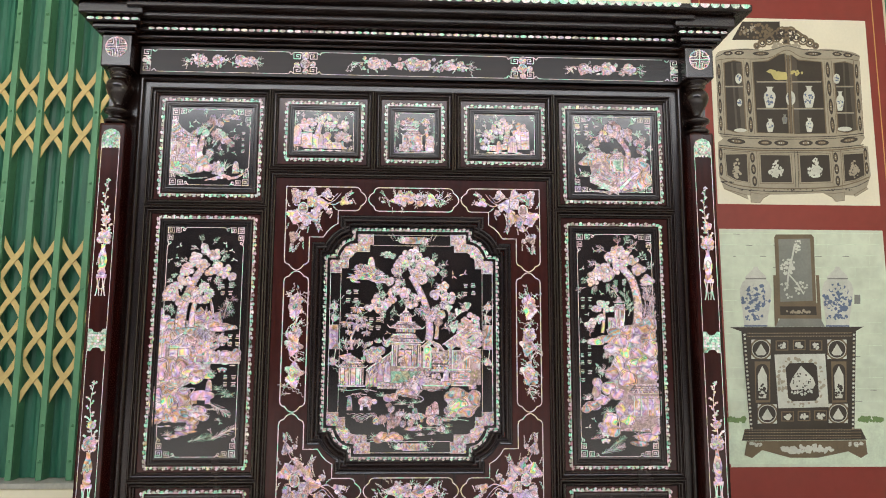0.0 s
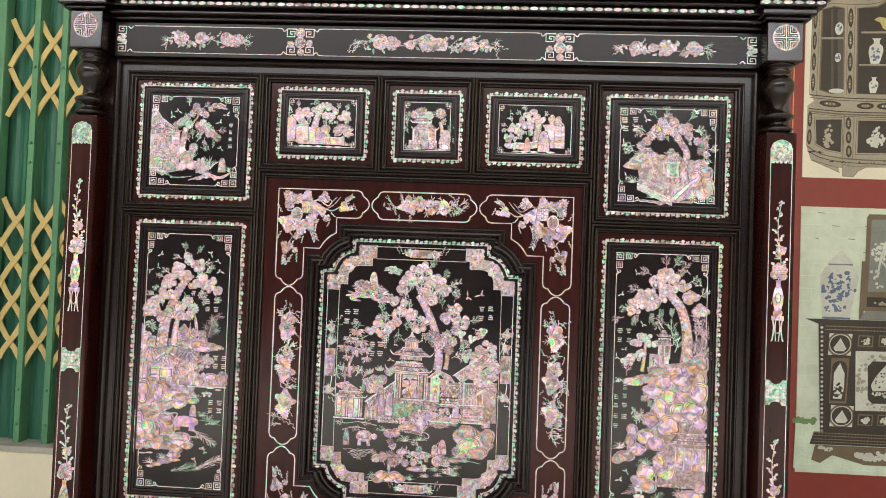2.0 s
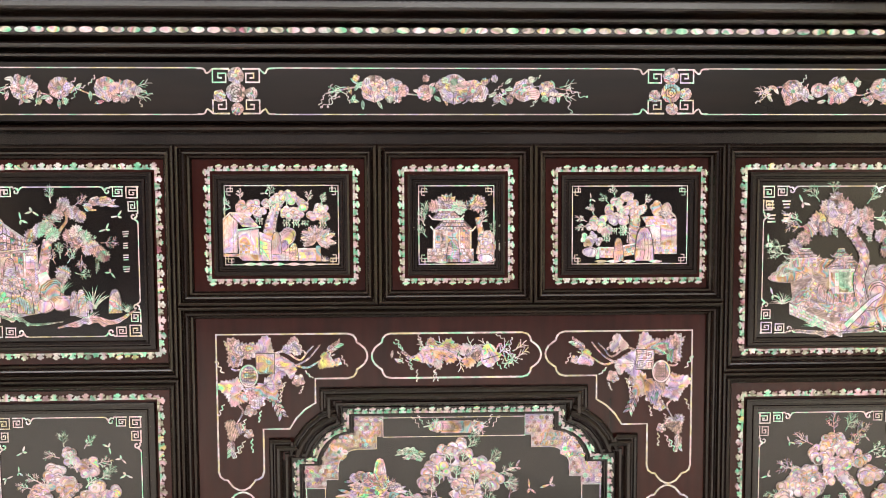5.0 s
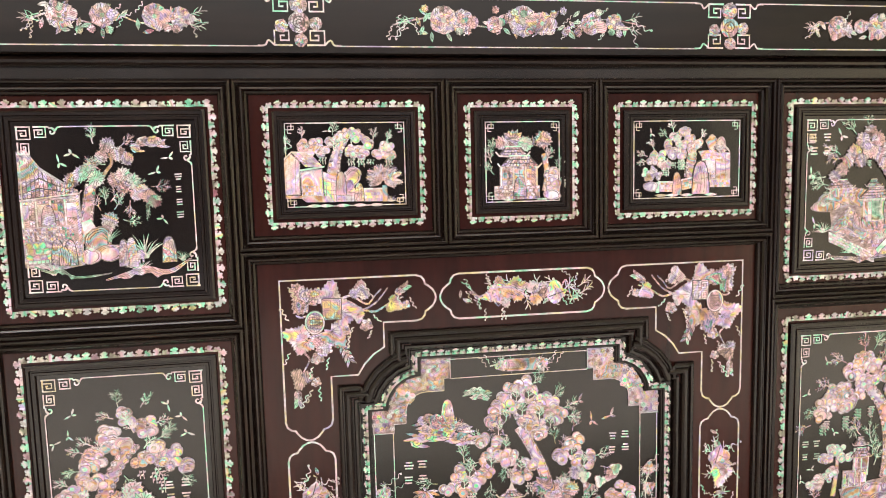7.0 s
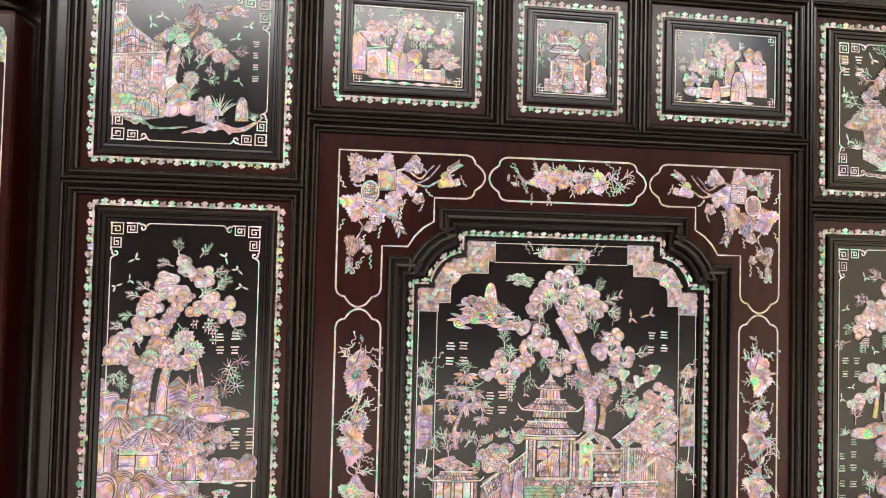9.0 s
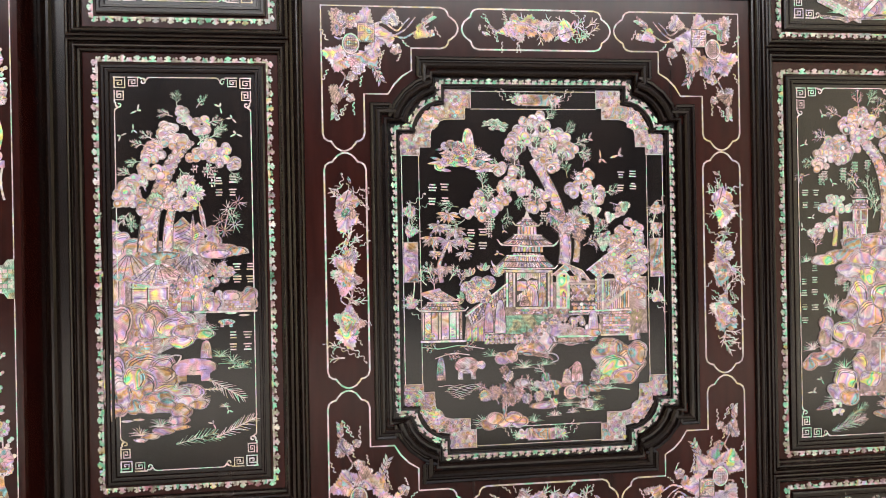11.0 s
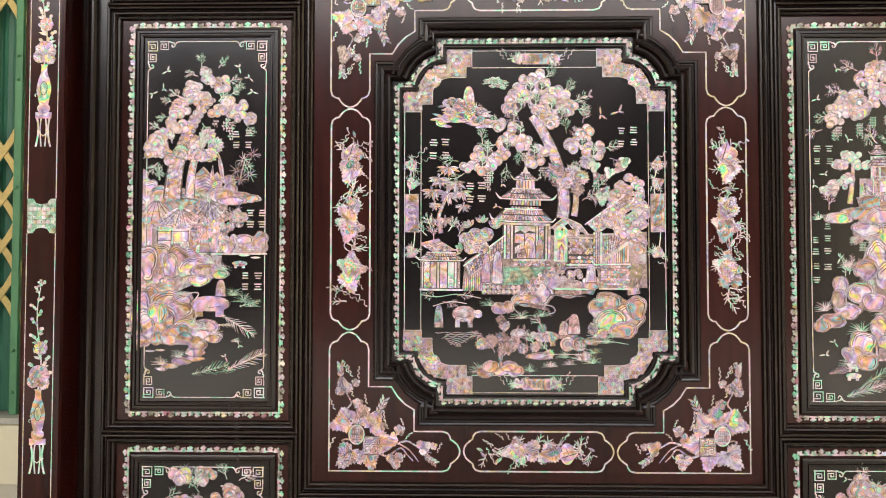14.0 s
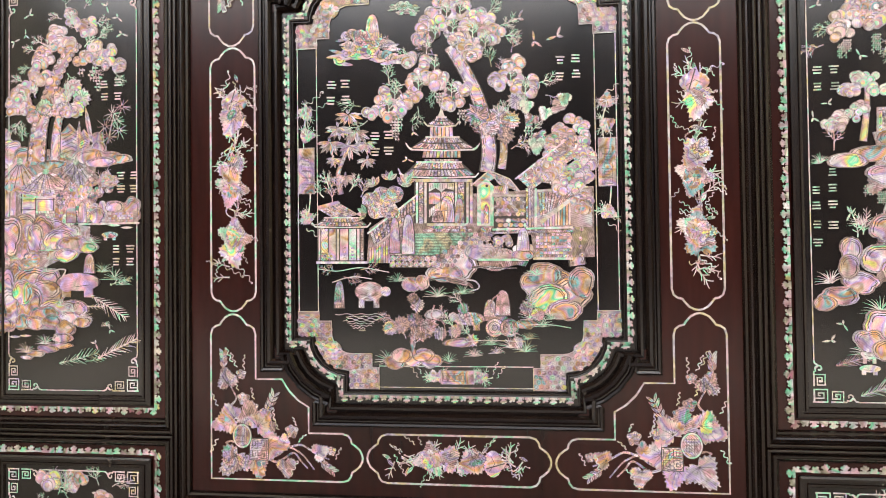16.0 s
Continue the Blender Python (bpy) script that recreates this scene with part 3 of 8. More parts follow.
                    self.disc(off[k][0], off[k][1], w * 0.12, 0, n=7, ry=w * 0.15)

    def grass(self, u, v, r, a0=-160, a1=-20, n=12, m=3):
        for i in range(n):
            a = radians(a0 + (a1 - a0) * i / (n - 1))
            q = r * rng.uniform(0.7, 1.05)
            x, y = u + q * math.cos(a), v + q * math.sin(a)
            self.line(bez((u + rng.uniform(-0.12, 0.12) * r, v), ((u * 0.5 + x * 0.5), (v * 0.35 + y * 0.65)), (x + 0.12 * r * math.cos(a), y + 0.1 * r), 5), max(1.0 * self.px, r * 0.085), m, 0.4)

    def pine_shoot(self, u, v, ang, L, m=3):
        """A lying spray of needles along a stem."""
        c, s = math.cos(ang), math.sin(ang)
        self.line([(u, v), (u + L * c, v + L * s)], 1.8, m)
        n = max(6, int(L / 5))
        for k in range(n):
            f = k / (n - 1)
            for sg in (0.6, -0.6):
                a = ang + sg * rng.uniform(0.8, 1.3)
                l = L * 0.2 * (0.5 + math.sin(f * 3))
                self.line([(u + f * L * c, v + f * L * s), (u + f * L * c + l * math.cos(a), v + f * L * s + l * math.sin(a))], 1.6, m, 0.6)

    # --- land and buildings ---
    def rock(self, u, v, rx, ry, m=0, rings=3):
        n = 22
        knots = [rng.uniform(0.78, 1.08) for _ in range(11)]
        rad = [knots[i // 2] if i % 2 == 0 else (knots[i // 2] + knots[(i // 2 + 1) % 11]) / 2 * 1.03 for i in range(n)]
        shape = lambda s, du=0.0, dv=0.0: [(u + du * rx + s * rx * rad[i] * math.cos(2 * math.pi * i / n), v + dv * ry + s * ry * rad[i] * math.sin(2 * math.pi * i / n)) for i in range(n)]
        self.poly(shape(1.13), 6)
        self.poly(shape(1.03), 1)
        self.poly(shape(1.0), 5 if m == 0 else m)
        w = max(0.8 * self.px, min(rx, ry) * 0.06)
        for k in range(min(rings, 2)):
            s = 0.86 - 0.11 * k
            self.line(shape(s, 0.05 * k, 0.05 * k)[(10 + 2 * k):] + shape(s, 0.05 * k, 0.05 * k)[:6 - 2 * k], w, 1)

    def shelf(self, pts, depth, m=0):
        """A bank of ground: an upper line with a ragged lower edge."""
        p = smooth(pts, 4)
        low = [(x, y + depth * rng.uniform(0.45, 1.1) * math.sin(math.pi * min(0.92, max(0.12 * self.px, i / (len(p) - 1))))) for i, (x, y) in enumerate(p)]
        self.poly(p + low[::-1], m)
        for f in (0.3, 0.6):
            self.line([(x, y + f * (l[1] - y)) for (x, y), l in zip(p, low)], 1.2, 1)

    def tiles(self, corner, across, down, nu, nv, m=0, gap=0.16, stagger=False, sag=0.0):
        """Rows of small pieces filling a slanted field, on a duller shell ground."""
        self.poly([corner, (corner[0] + across[0], corner[1] + across[1]), (corner[0] + across[0] + down[0], corner[1] + across[1] + down[1]), (corner[0] + down[0], corner[1] + down[1])], 6)
        for j in range(nv):
            for i in range(nu):
                o = 0.5 if stagger and j % 2 else 0.0
                a0, a1 = (i + o + gap / 2) / nu, (i + o + 1 - gap / 2) / nu
                if a1 > 1.02:
                    a1 = 1.0
                b0, b1 = (j + gap / 2) / nv, (j + 1 - gap / 2) / nv
                def q(a, b):
                    return corner[0] + a * across[0] + b * down[0], corner[1] + a * across[1] + b * down[1] + sag * 4 * a * (1 - a)
                self.poly([q(a0, b0), q(a1, b0), q(a1, b1), q(a0, b1)], m)

    def roof(self, u, v, w, h, top=0.45, rows=3, m=0):
        """A tiled roof with upturned eaves; (u, v) is the middle of the eaves line."""
        cols = max(5, int(w / 6.5))
        self.poly([(u - w * top / 2, v - h - 1), (u + w * top / 2, v - h - 1), (u + w / 2 + 2, v - 1), (u + w / 2, v + 2), (u - w / 2, v + 2), (u - w / 2 - 2, v - 1)], 1)
        def q(a, b):
            half = w / 2 * (top + (1 - top) * b ** 1.6)
            return u + (2 * a - 1) * half, v - h + h * b - 3.0 * b * (2 * a - 1) ** 6
        for j in range(rows):
            for i in range(cols):
                a0, a1, b0, b1 = (i + 0.1) / cols, (i + 0.9) / cols, (j + 0.08) / rows, (j + 0.88) / rows
                self.poly([q(a0, b0), q(a1, b0), q(a1, b1), q(a0, b1)], m)
        self.line([(u - w * top / 2 - 2, v - h), (u + w * top / 2 + 2, v - h)], 2.4, 2)
        self.line([(u - w / 2 - 6, v - 7), (u - w / 2, v), (u, v + 2), (u + w / 2, v), (u + w / 2 + 6, v - 7)], 2.6, 2)

    def hall(self, u, v, w, h, bays=3, m=0):
        """A pavilion's front; (u, v) is the middle of its foot."""
        self.quad(u - w / 2 - 1, u + w / 2 + 1, v - h, v, 6)
        bw = w / bays
        for i in range(bays):
            x0 = u - w / 2 + i * bw
            self.quad(x0 + 0.6, x0 + bw * 0.13, v - h + 1, v, 2)
            k = 2 if (i % 2 == 0) else 1
            for j in range(k):
                a, b = x0 + bw * (0.17 + 0.8 * j / k), x0 + bw * (0.13 + 0.8 * (j + 1) / k)
                self.quad(a, b, v - h * 0.84, v - h * 0.3, 5 if j % 2 == 0 else m)
                self.quad(a, b, v - h * 0.27, v - 1, m)
                self.line([(a + 1, v - h * 0.57), (b - 1, v - h * 0.57)], 0.8, 1)
                self.line([((a + b) / 2, v - h * 0.8), ((a + b) / 2, v - h * 0.35)], 0.7, 1)
            self.tiles((x0 + bw * 0.15, v - h * 0.98), (bw * 0.8, 0), (0, h * 0.1), 4, 1, m)
        self.quad(u + w / 2 - bw * 0.08, u + w / 2 + 1, v - h + 1, v, 2)

    def rail(self, p, q, h, n=8, m=0):
        """A slanting balustrade from p to q."""
        self.line([p, q], 3.0, 2)
        self.line([(p[0], p[1] + h), (q[0], q[1] + h)], 3.4, m)
        for i in range(n):
            f = (i + 0.5) / n
            x, y = p[0] + f * (q[0] - p[0]), p[1] + f * (q[1] - p[1])
            self.line([(x, y), (x, y + h)], max(1.2 * self.px, abs(q[0] - p[0]) / n * 0.5), m)

    def umbrella(self, u, v, rx, h, m=0):
        """A round ribbed roof with a scalloped eave, its peak at (u, v)."""
        n = 14
        eave = [(u + rx * math.cos(math.pi * (1 - i / n)), v + h * (0.72 + 0.28 * math.sin(math.pi * i / n))) for i in range(n + 1)]
        for s, mm in ((1.05, 6), (1.0, m)):
            pts = [(u, v - 1)] + [(u + rx * 0.4 * s, v + h * 0.16)] + [(u + (x - u) * s, v + (y - v) * s) for x, y in eave[::-1]] + [(u - rx * 0.4 * s, v + h * 0.16)]
            self.poly(pts, mm)
        for k in range(1, n):
            x, y = eave[k]
            self.line([(u + (x - u) * 0.1, v + (y - v) * 0.12), (u + (x - u) * 0.97, v + (y - v) * 0.97)], 1.2, 6 if k % 2 else 1)
        for q in (0.35, 0.55, 0.78):
            self.line([(u + (x - u) * q, v + (y - v) * q) for x, y in eave], 1.0, 6)
        for x, y in eave:
            self.disc(x, y + 1, rx * 0.07, 5, n=7)
        self.disc(u, v + 1, rx * 0.13, 4, n=8, ry=h * 0.12)

    def waves(self, u, v, w, n=7, m=2):
        for k in range(n):
            ww = w * (1 - 0.12 * k) * rng.uniform(0.7, 1)
            x0 = u - ww / 2 + rng.uniform(-6, 6)
            self.line([(x0 + ww * i / 16, v + k * 4 + 1.2 * math.sin(i * 1.3 + k)) for i in range(17)], 1.1, m)

    def cloud(self, u, v, w, h, m=0):
        """A bank of curling scrolls with pointed wisps at its ends."""
        spots = [(u + (i / 8 - 0.5) * w * 0.86, v + rng.uniform(-0.22, 0.22) * h - h * 0.3 * math.sin(math.pi * i / 8), h * rng.uniform(0.2, 0.3)) for i in range(9)]
        for x, y, r in spots:
            self.disc(x, y, r * 1.15, m, n=10, wob=0.1)
            self.leaf(x, y + r * 0.7, rng.choice((0.1, 3.0)), r * 2.6, r * 0.7, m, False)
        for x, y, r in spots:
            self.line([(x + r * (0.95 - 0.075 * k) * math.cos(k * 0.8), y + r * (0.95 - 0.075 * k) * math.sin(k * 0.8)) for k in range(12)], max(0.7 * self.px, r * 0.12), 1)
        for e, a in ((-0.4, math.pi * 0.95), (-0.36, math.pi * 1.08), (0.4, -0.3), (0.36, 0.12)):
            self.leaf(u + w * e, v + rng.uniform(-0.2, 0.2) * h, a, w * 0.24, h * 0.16, m, False)

    def fleck(self, u, v, r, ang=0.0, m=3):
        """A small slender swept chip."""
        for a, l, w in ((ang, 0.6, 0.3), (ang + 2.7, 1.05, 0.24), (ang - 1.3, 0.95, 0.26)):
            self.leaf(u, v, a, r * l, r * w, m, False)

    def bars(self, u, v, r, m=2):
        """An unreadable written sign, as plain bars."""
        for k in (-0.62, 0.0, 0.62):
            w = r * rng.uniform(0.55, 0.95)
            self.quad(u - w, u + w, v + k * r - r * 0.15, v + k * r + r * 0.15, m)

    def upright(self, u, v, w, h, m=0):
        """A plain upright rounded shape standing at (u, v)."""
        p = [(-0.5, 0), (0.5, 0), (0.48, -0.3), (0.42, -0.6), (0.34, -0.82), (0.2, -0.96), (0, -1), (-0.2, -0.96), (-0.34, -0.82), (-0.42, -0.6), (-0.48, -0.3)]
        self.poly([(u + 1.12 * w * x, v + h * 1.04 * y + 1) for x, y in p], 1)
        self.poly([(u + w * x, v + h * y) for x, y in p], m)
        for x in (-0.26, -0.05, 0.18, 0.32):
            self.line(bez((u + w * x, v - h * 0.05), (u + w * (x + 0.15), v - h * 0.4), (u + w * x * 0.5, v - h * 0.85), 5), max(0.6 * self.px, w * 0.045), 6)
        self.line([(u - w * 0.44, v - h * 0.42), (u + w * 0.44, v - h * 0.5)], max(0.6 * self.px, w * 0.05), 6)

    def oblong(self, u, v, rx, ry, m=0):
        """A plain rounded oblong shape with a stubby foot."""
        self.disc(u, v, rx * 1.06, 1, n=16, ry=ry * 1.06)
        for k in (-0.55, 0.5):
            self.quad(u + k * rx - rx * 0.2, u + k * rx + rx * 0.2, v + ry * 0.3, v + ry * 1.7, m)
        self.disc(u, v, rx, m, n=16, ry=ry, wob=0.03)
        self.line([(u - rx * 0.6, v + ry * 0.3), (u, v + ry * 0.5), (u + rx * 0.6, v + ry * 0.3)], max(0.7 * self.px, ry * 0.06), 1)

    def meander(self, u, v, s, fx, fv, m=2, w=None):
        """A corner fret: a squared spiral, then a second one and a round curl along each side."""
        w = w or s * 0.068
        def sp(cu, cv, q, a, b, swap=False):
            pts = [(-0.12, 0), (1, 0), (1, 1), (0.0, 1), (0.0, 0.3), (0.72, 0.3), (0.72, 0.72), (0.3, 0.72), (0.3, 0.52), (0.46, 0.52)]
            pts = [(y, x) if swap else (x, y) for x, y in pts]
            self.line([(cu + a * q * x, cv + b * q * y) for x, y in pts], w, m)
        sp(u, v, s * 0.5, fx, fv)
        self.line([(u, v + fv * s * 0.5), (u, v)], w, m)
        sp(u + fx * s * 0.68, v, s * 0.42, fx, fv)
        sp(u, v + fv * s * 0.68, s * 0.42, fx, fv, True)
        curl = [(1.1, 0.0), (1.22, 0.0)] + [(1.34 + 0.17 * (1 - k / 13) * math.cos(-2.2 + k * 0.62), 0.2 + 0.17 * (1 - k / 13) * math.sin(-2.2 + k * 0.62)) for k in range(11)]
        tail = smooth([(1.34, 0.03), (1.46, 0.16), (1.56, 0.04), (1.68, 0.0)], 4)
        for pts in (curl, tail):
            self.line([(u + fx * s * x, v + fv * s * y) for x, y in pts], w, m)
            self.line([(u + fx * s * y, v + fv * s * x) for x, y in pts], w, m)

    def fret_corner(self, u, v, s, fx, fv, m=2, w=None):
        """A plain crossing-bars corner."""
        w = w or s * 0.07
        f = lambda pts: self.line([(u + fx * s * x, v + fv * s * y) for x, y in pts], w, m)
        f([(0, 0.9), (0, 0), (0.9, 0)])
        f([(0, 0.45), (0.62, 0.45), (0.62, 0.2), (0.2, 0.2), (0.2, 0.7), (0.45, 0.7)])
        f([(0.45, 0), (0.45, 0.45)])

    def vase(self, u, v, h, w, m=0, bloom=1.3):
        """A slender vase on a little stand with a branch of flowers; (u, v) is the stand's foot."""
        sh, vh = h * 0.16, h * 0.215
        for s in (-1, 1):
            self.line(smooth([(u + s * w * 0.42, v - sh), (u + s * w * 0.3, v - sh * 0.55), (u + s * w * 0.42, v - sh * 0.1), (u + s * w * 0.5, v)]), w * 0.12, 2)
            self.line(smooth([(u + s * w * 0.12, v - sh), (u + s * w * 0.2, v - sh * 0.6), (u + s * w * 0.12, v)]), w * 0.09, 2)
        self.line([(u - w * 0.4, v - sh * 0.5), (u, v - sh * 0.35), (u + w * 0.4, v - sh * 0.5)], w * 0.08, 2)
        self.quad(u - w * 0.52, u + w * 0.52, v - sh * 1.12, v - sh * 0.92, m)
        self.disc(u, v - sh * 1.25, w * 0.42, m, n=12, ry=sh * 0.18)
        prof = [(0.2, 0), (0.3, 0.05), (0.44, 0.3), (0.46, 0.45), (0.34, 0.65), (0.2, 0.8), (0.18, 0.95), (0.24, 1.0)]
        b = v - sh * 1.35
        self.poly([(u + w * r, b - vh * t) for r, t in prof] + [(u - w * r, b - vh * t) for r, t in prof[::-1]], m)
        self.disc(u, b - vh * 0.42, w * 0.2, 4, n=10, ry=vh * 0.15)
        self.ring(u, b - vh * 0.42, w * 0.22, w * 0.04, 1, 12, vh * 0.17)
        t = b - vh
        self.tendril(u - w * 0.5, b - vh * 0.2, -1.2, h * 0.1, w * 0.06, 4)
        for dx in (-0.08, 0.05, 0.15):
            self.line([(u, t), (u + dx * w, t - h * 0.1)], w * 0.06, 4)
        top, w = t - h * 0.56, w * bloom
        stem = lambda f: (u + w * 0.12 * math.sin(f * 7.0), t - (t - top) * f)
        self.line([stem(q / 14) for q in range(15)], w * 0.07, 2, w * 0.04)
        for k in range(13):
            f = 0.05 + 0.9 * k / 12
            x, y = stem(f)
            a = -math.pi / 2 + (-1) ** k * rng.uniform(0.4, 0.9)
            L = w * rng.uniform(0.5, 0.7) * (1.15 - 0.75 * f)
            self.line([(x, y), (x + L * math.cos(a), y + L * math.sin(a))], w * 0.05, 2)
            for q in (0.35, 0.6, 0.85, 1.0):
                px, py = x + q * L * math.cos(a), y + q * L * math.sin(a)
                self.disc(px + rng.uniform(-0.06, 0.06) * w, py + rng.uniform(-0.06, 0.06) * w, w * 0.085 * (1.2 - 0.5 * f), rng.choice((2, 2, 3, 5)), n=7)
            if k < 7:
                self.leaf(x, y, a + (-1) ** k * 0.7, L * 0.7, w * 0.13, rng.choice((4, 2, 3)), False)
        for dx, dy, r in ((0.05, 0.07, 0.5), (-0.24, 0.04, 0.3), (0.26, 0.03, 0.28), (0.1, 0.21, 0.32)):
            self.flower(u + dx * w, t - h * dy, w * r, 7, 5)
        for k in range(4):
            self.disc(u + w * 0.05 * (-1) ** k, top + h * 0.01 * k, w * 0.06, 2, n=6)

    def make(self, name, parent, label="", stuff=False):
        step = min(1.5e-5, 0.0015 / max(1, self.k))
        ob = mesh_object(name, [(x, -self.base - (0.0003 + step * h if h else 0.0), z) for x, h, z in self.V], self.F, SHELL, parent, self.M)
        if label:
            tagged(ob, label)
        if stuff:
            tagged(ob, kind="stuff")
        return ob


def along(outline, pitch):
    """Places and directions at even steps round a closed outline."""
    out = []
    for i, p in enumerate(outline):
        q = outline[(i + 1) % len(outline)]
        L = math.hypot(q[0] - p[0], q[1] - p[1])
        n = max(1, round(L / pitch))
        for k in range(n):
            f = (k + 0.5) / n
            out.append((p[0] + f * (q[0] - p[0]), p[1] + f * (q[1] - p[1]), math.atan2(q[1] - p[1], q[0] - p[0]), L / n))
    return out


BEAD_TALL = [(-0.5, -0.42), (0.5, -0.42), (0.5, -0.1), (0.36, -0.06), (0.26, -0.2), (0.2, -0.04), (0.3, 0.1), (0.5, 0.18), (0.38, 0.42), (0.16, 0.44), (0.06, 0.68), (-0.06, 0.54), (-0.22, 0.66), (-0.28, 0.44), (-0.5, 0.42), (-0.44, 0.2), (-0.3, 0.1), (-0.24, -0.04), (-0.34, -0.16), (-0.5, -0.08)]
BEAD_LOW = [(-0.5, -0.42), (0.5, -0.42), (0.5, -0.12), (0.34, -0.02), (0.42, 0.16), (0.22, 0.34), (0.1, 0.12), (-0.02, 0.28), (-0.2, 0.38), (-0.36, 0.24), (-0.24, 0.08), (-0.38, -0.08), (-0.5, -0.14)]


def crown(ink, x, z, a, step, s, m, low):
    """One leafy bead of a border: a foot strip with a curling leaf outwards; tall and low ones take turns."""
    c, t = math.cos(a), math.sin(a)
    ink.poly([(x + step * 0.94 * u * c + s * v * t, z + step * 0.94 * u * t - s * v * c) for u, v in (BEAD_LOW if low else BEAD_TALL)], m)


def bead_border(outline, parent, base, pitch=0.0098, s=0.0084, name="beaded_border"):
    ink = Ink(None, base)
    for k, (x, z, a, st) in enumerate(along(outline, pitch)):
        crown(ink, x, z, a, st, s * rng.uniform(0.85, 1.1), 7 if rng.random() < 0.8 else 3, k % 2)
    return ink.make(name, parent, "border of leafy iridescent shell beads", True)


def bead_pieces(outline, parent, base, pitch, s):
    """The same border, each bead an object of its own on a few shared meshes."""
    meshes = {}
    for k, (x, z, a, st) in enumerate(along(outline, pitch)):
        m = 7 if rng.random() < 0.8 else 3
        key = (m, k % 2, round(st, 4))
        if key not in meshes:
            ink = Ink(None, 0.0)
            crown(ink, 0, 0, 0, st, s, m, k % 2)
            ob = ink.make("bead", parent)
            meshes[key] = ob.data
        else:
            ob = new("bead", meshes[key])
            ob.parent = parent
        ob.matrix_basis = pose(x, -base, z, 0, -math.degrees(a), 0)


# ---- drawing grids: (u, v) to the cabinet's front plane ----
G_CENTRE = (0.000750561, -9.65429e-06, -0.605058, 8.02152e-05, -0.000733743, 1.09508, 0.00012077, 1.7041e-05)
G_LEFT = (0.000772677, 3.65972e-06, -0.739064, -6.03113e-05, -0.000786308, 1.14042, -7.04595e-05, -3.24516e-05)
G_RIGHT = (0.00119871, 2.9832e-06, -0.858495, -3.43962e-05, -0.00115585, 1.54278, -3.59109e-05, 4.5916e-05)
G_UPLEFT = (0.000649104, 2.15828e-05, -0.670729, -0.000119572, -0.000666034, 1.40771, -0.000114062, -3.75511e-05)
G_UPRIGHT = (0.000933114, 2.55698e-05, -0.609765, 9.66262e-05, -0.000941305, 1.62517, 5.51122e-05, -1.36938e-05)
G_SMALL = (0.000683503, -2.12689e-06, -0.55352, -3.74838e-05, -0.000742018, 1.62018, -2.53311e-05, -4.43231e-05)

FIELD_H = 0.0026


def hz(seed):
    rng.seed(seed)


# ---- borders, line frames and corner frets of every panel ----
for k, (board, x0, x1, z0, z1) in enumerate(panels):
    hz(100 + k)
    i = 0.003
    if k in (4, 5, 6):
        bead_pieces(rect(x0 + i, x1 - i, z0 + i, z1 - i), board, 0.0005, 0.0098, 0.0082)
    else:
        bead_border(rect(x0 + i, x1 - i, z0 + i, z1 - i), board, 0.0005)
    ink = Ink(None, FIELD_H)
    small = board.name.startswith("small")
    g = 0.0275 if not small else 0.0245
    X0, X1, Z0, Z1 = x0 + g, x1 - g, z0 + g, z1 - g
    s = 0.027 if not small else 0.0165
    for cx, fx in ((X0, 1), (X1, -1)):
        for cz, fz in ((Z0, 1), (Z1, -1)):
            (ink.fret_corner if small else ink.meander)(cx, cz, s, fx, fz)
    e = s * 1.66 if not small else s * 0.85
    for z in (Z0, Z1):
        ink.line([(X0 + e, z), (X1 - e, z)], 0.0013, 2)
    for x in (X0, X1):
        ink.line([(x, Z0 + e), (x, Z1 - e)], 0.0013, 2)
    ink.make("line_frame", board, "thin shell line with fret corners")

# ---- centre panel: cartouches ----
CAP = [(-1, 0), (-0.93, 0.28), (-0.78, 0.42), (-0.6, 0.47), (-0.52, 0.62), (-0.35, 0.85), (-0.15, 0.97), (0, 1), (0.15, 0.97), (0.35, 0.85), (0.52, 0.62), (0.6, 0.47), (0.78, 0.42), (0.93, 0.28), (1, 0)]
MID_X, LOW, HIGH = -0.0025, 0.4815, 1.2095
LW = 0.0023


def cartouche(pts):
    ink = Ink(None, 0.0003)
    ink.line(pts, LW, 2, closed=True)
    ink.make("cartouche_line", centre_board, "pale shell line framing a cartouche")


for sx in (-1, 1):
    c = MID_X + sx * 0.2725
    cartouche([(c + 0.0285 * a, 1.0085 - 0.0245 + 0.0235 * b) for a, b in CAP] + [(c + 0.0285 * a, 0.6835 + 0.0245 - 0.0235 * b) for a, b in CAP[::-1]])
for cz in (LOW + 0.029, HIGH - 0.029):
    cartouche([(MID_X + 0.1085 - 0.025 + 0.024 * b, cz + 0.0285 * a) for a, b in CAP] + [(MID_X - 0.1085 + 0.025 - 0.024 * b, cz + 0.0285 * a) for a, b in CAP[::-1]])
for sx in (-1, 1):
    for sz in (-1, 1):
        ox, oz = MID_X + sx * 0.302, LOW if sz > 0 else HIGH
        pts = [(0, 0), (0, 0.175)] + [(0.0285 + 0.0285 * a, 0.175 + 0.0245 * b) for a, b in CAP] + [(0.057, 0.121), (0.09, 0.121), (0.099, 0.107), (0.11, 0.096), (0.123, 0.088), (0.123, 0.057), (0.164, 0.057)] + [(0.164 + 0.025 * b, 0.0285 - 0.0285 * a) for a, b in CAP] + [(0.164, 0)]
        cartouche([(ox - sx * x, oz + sz * z) for x, z in pts])


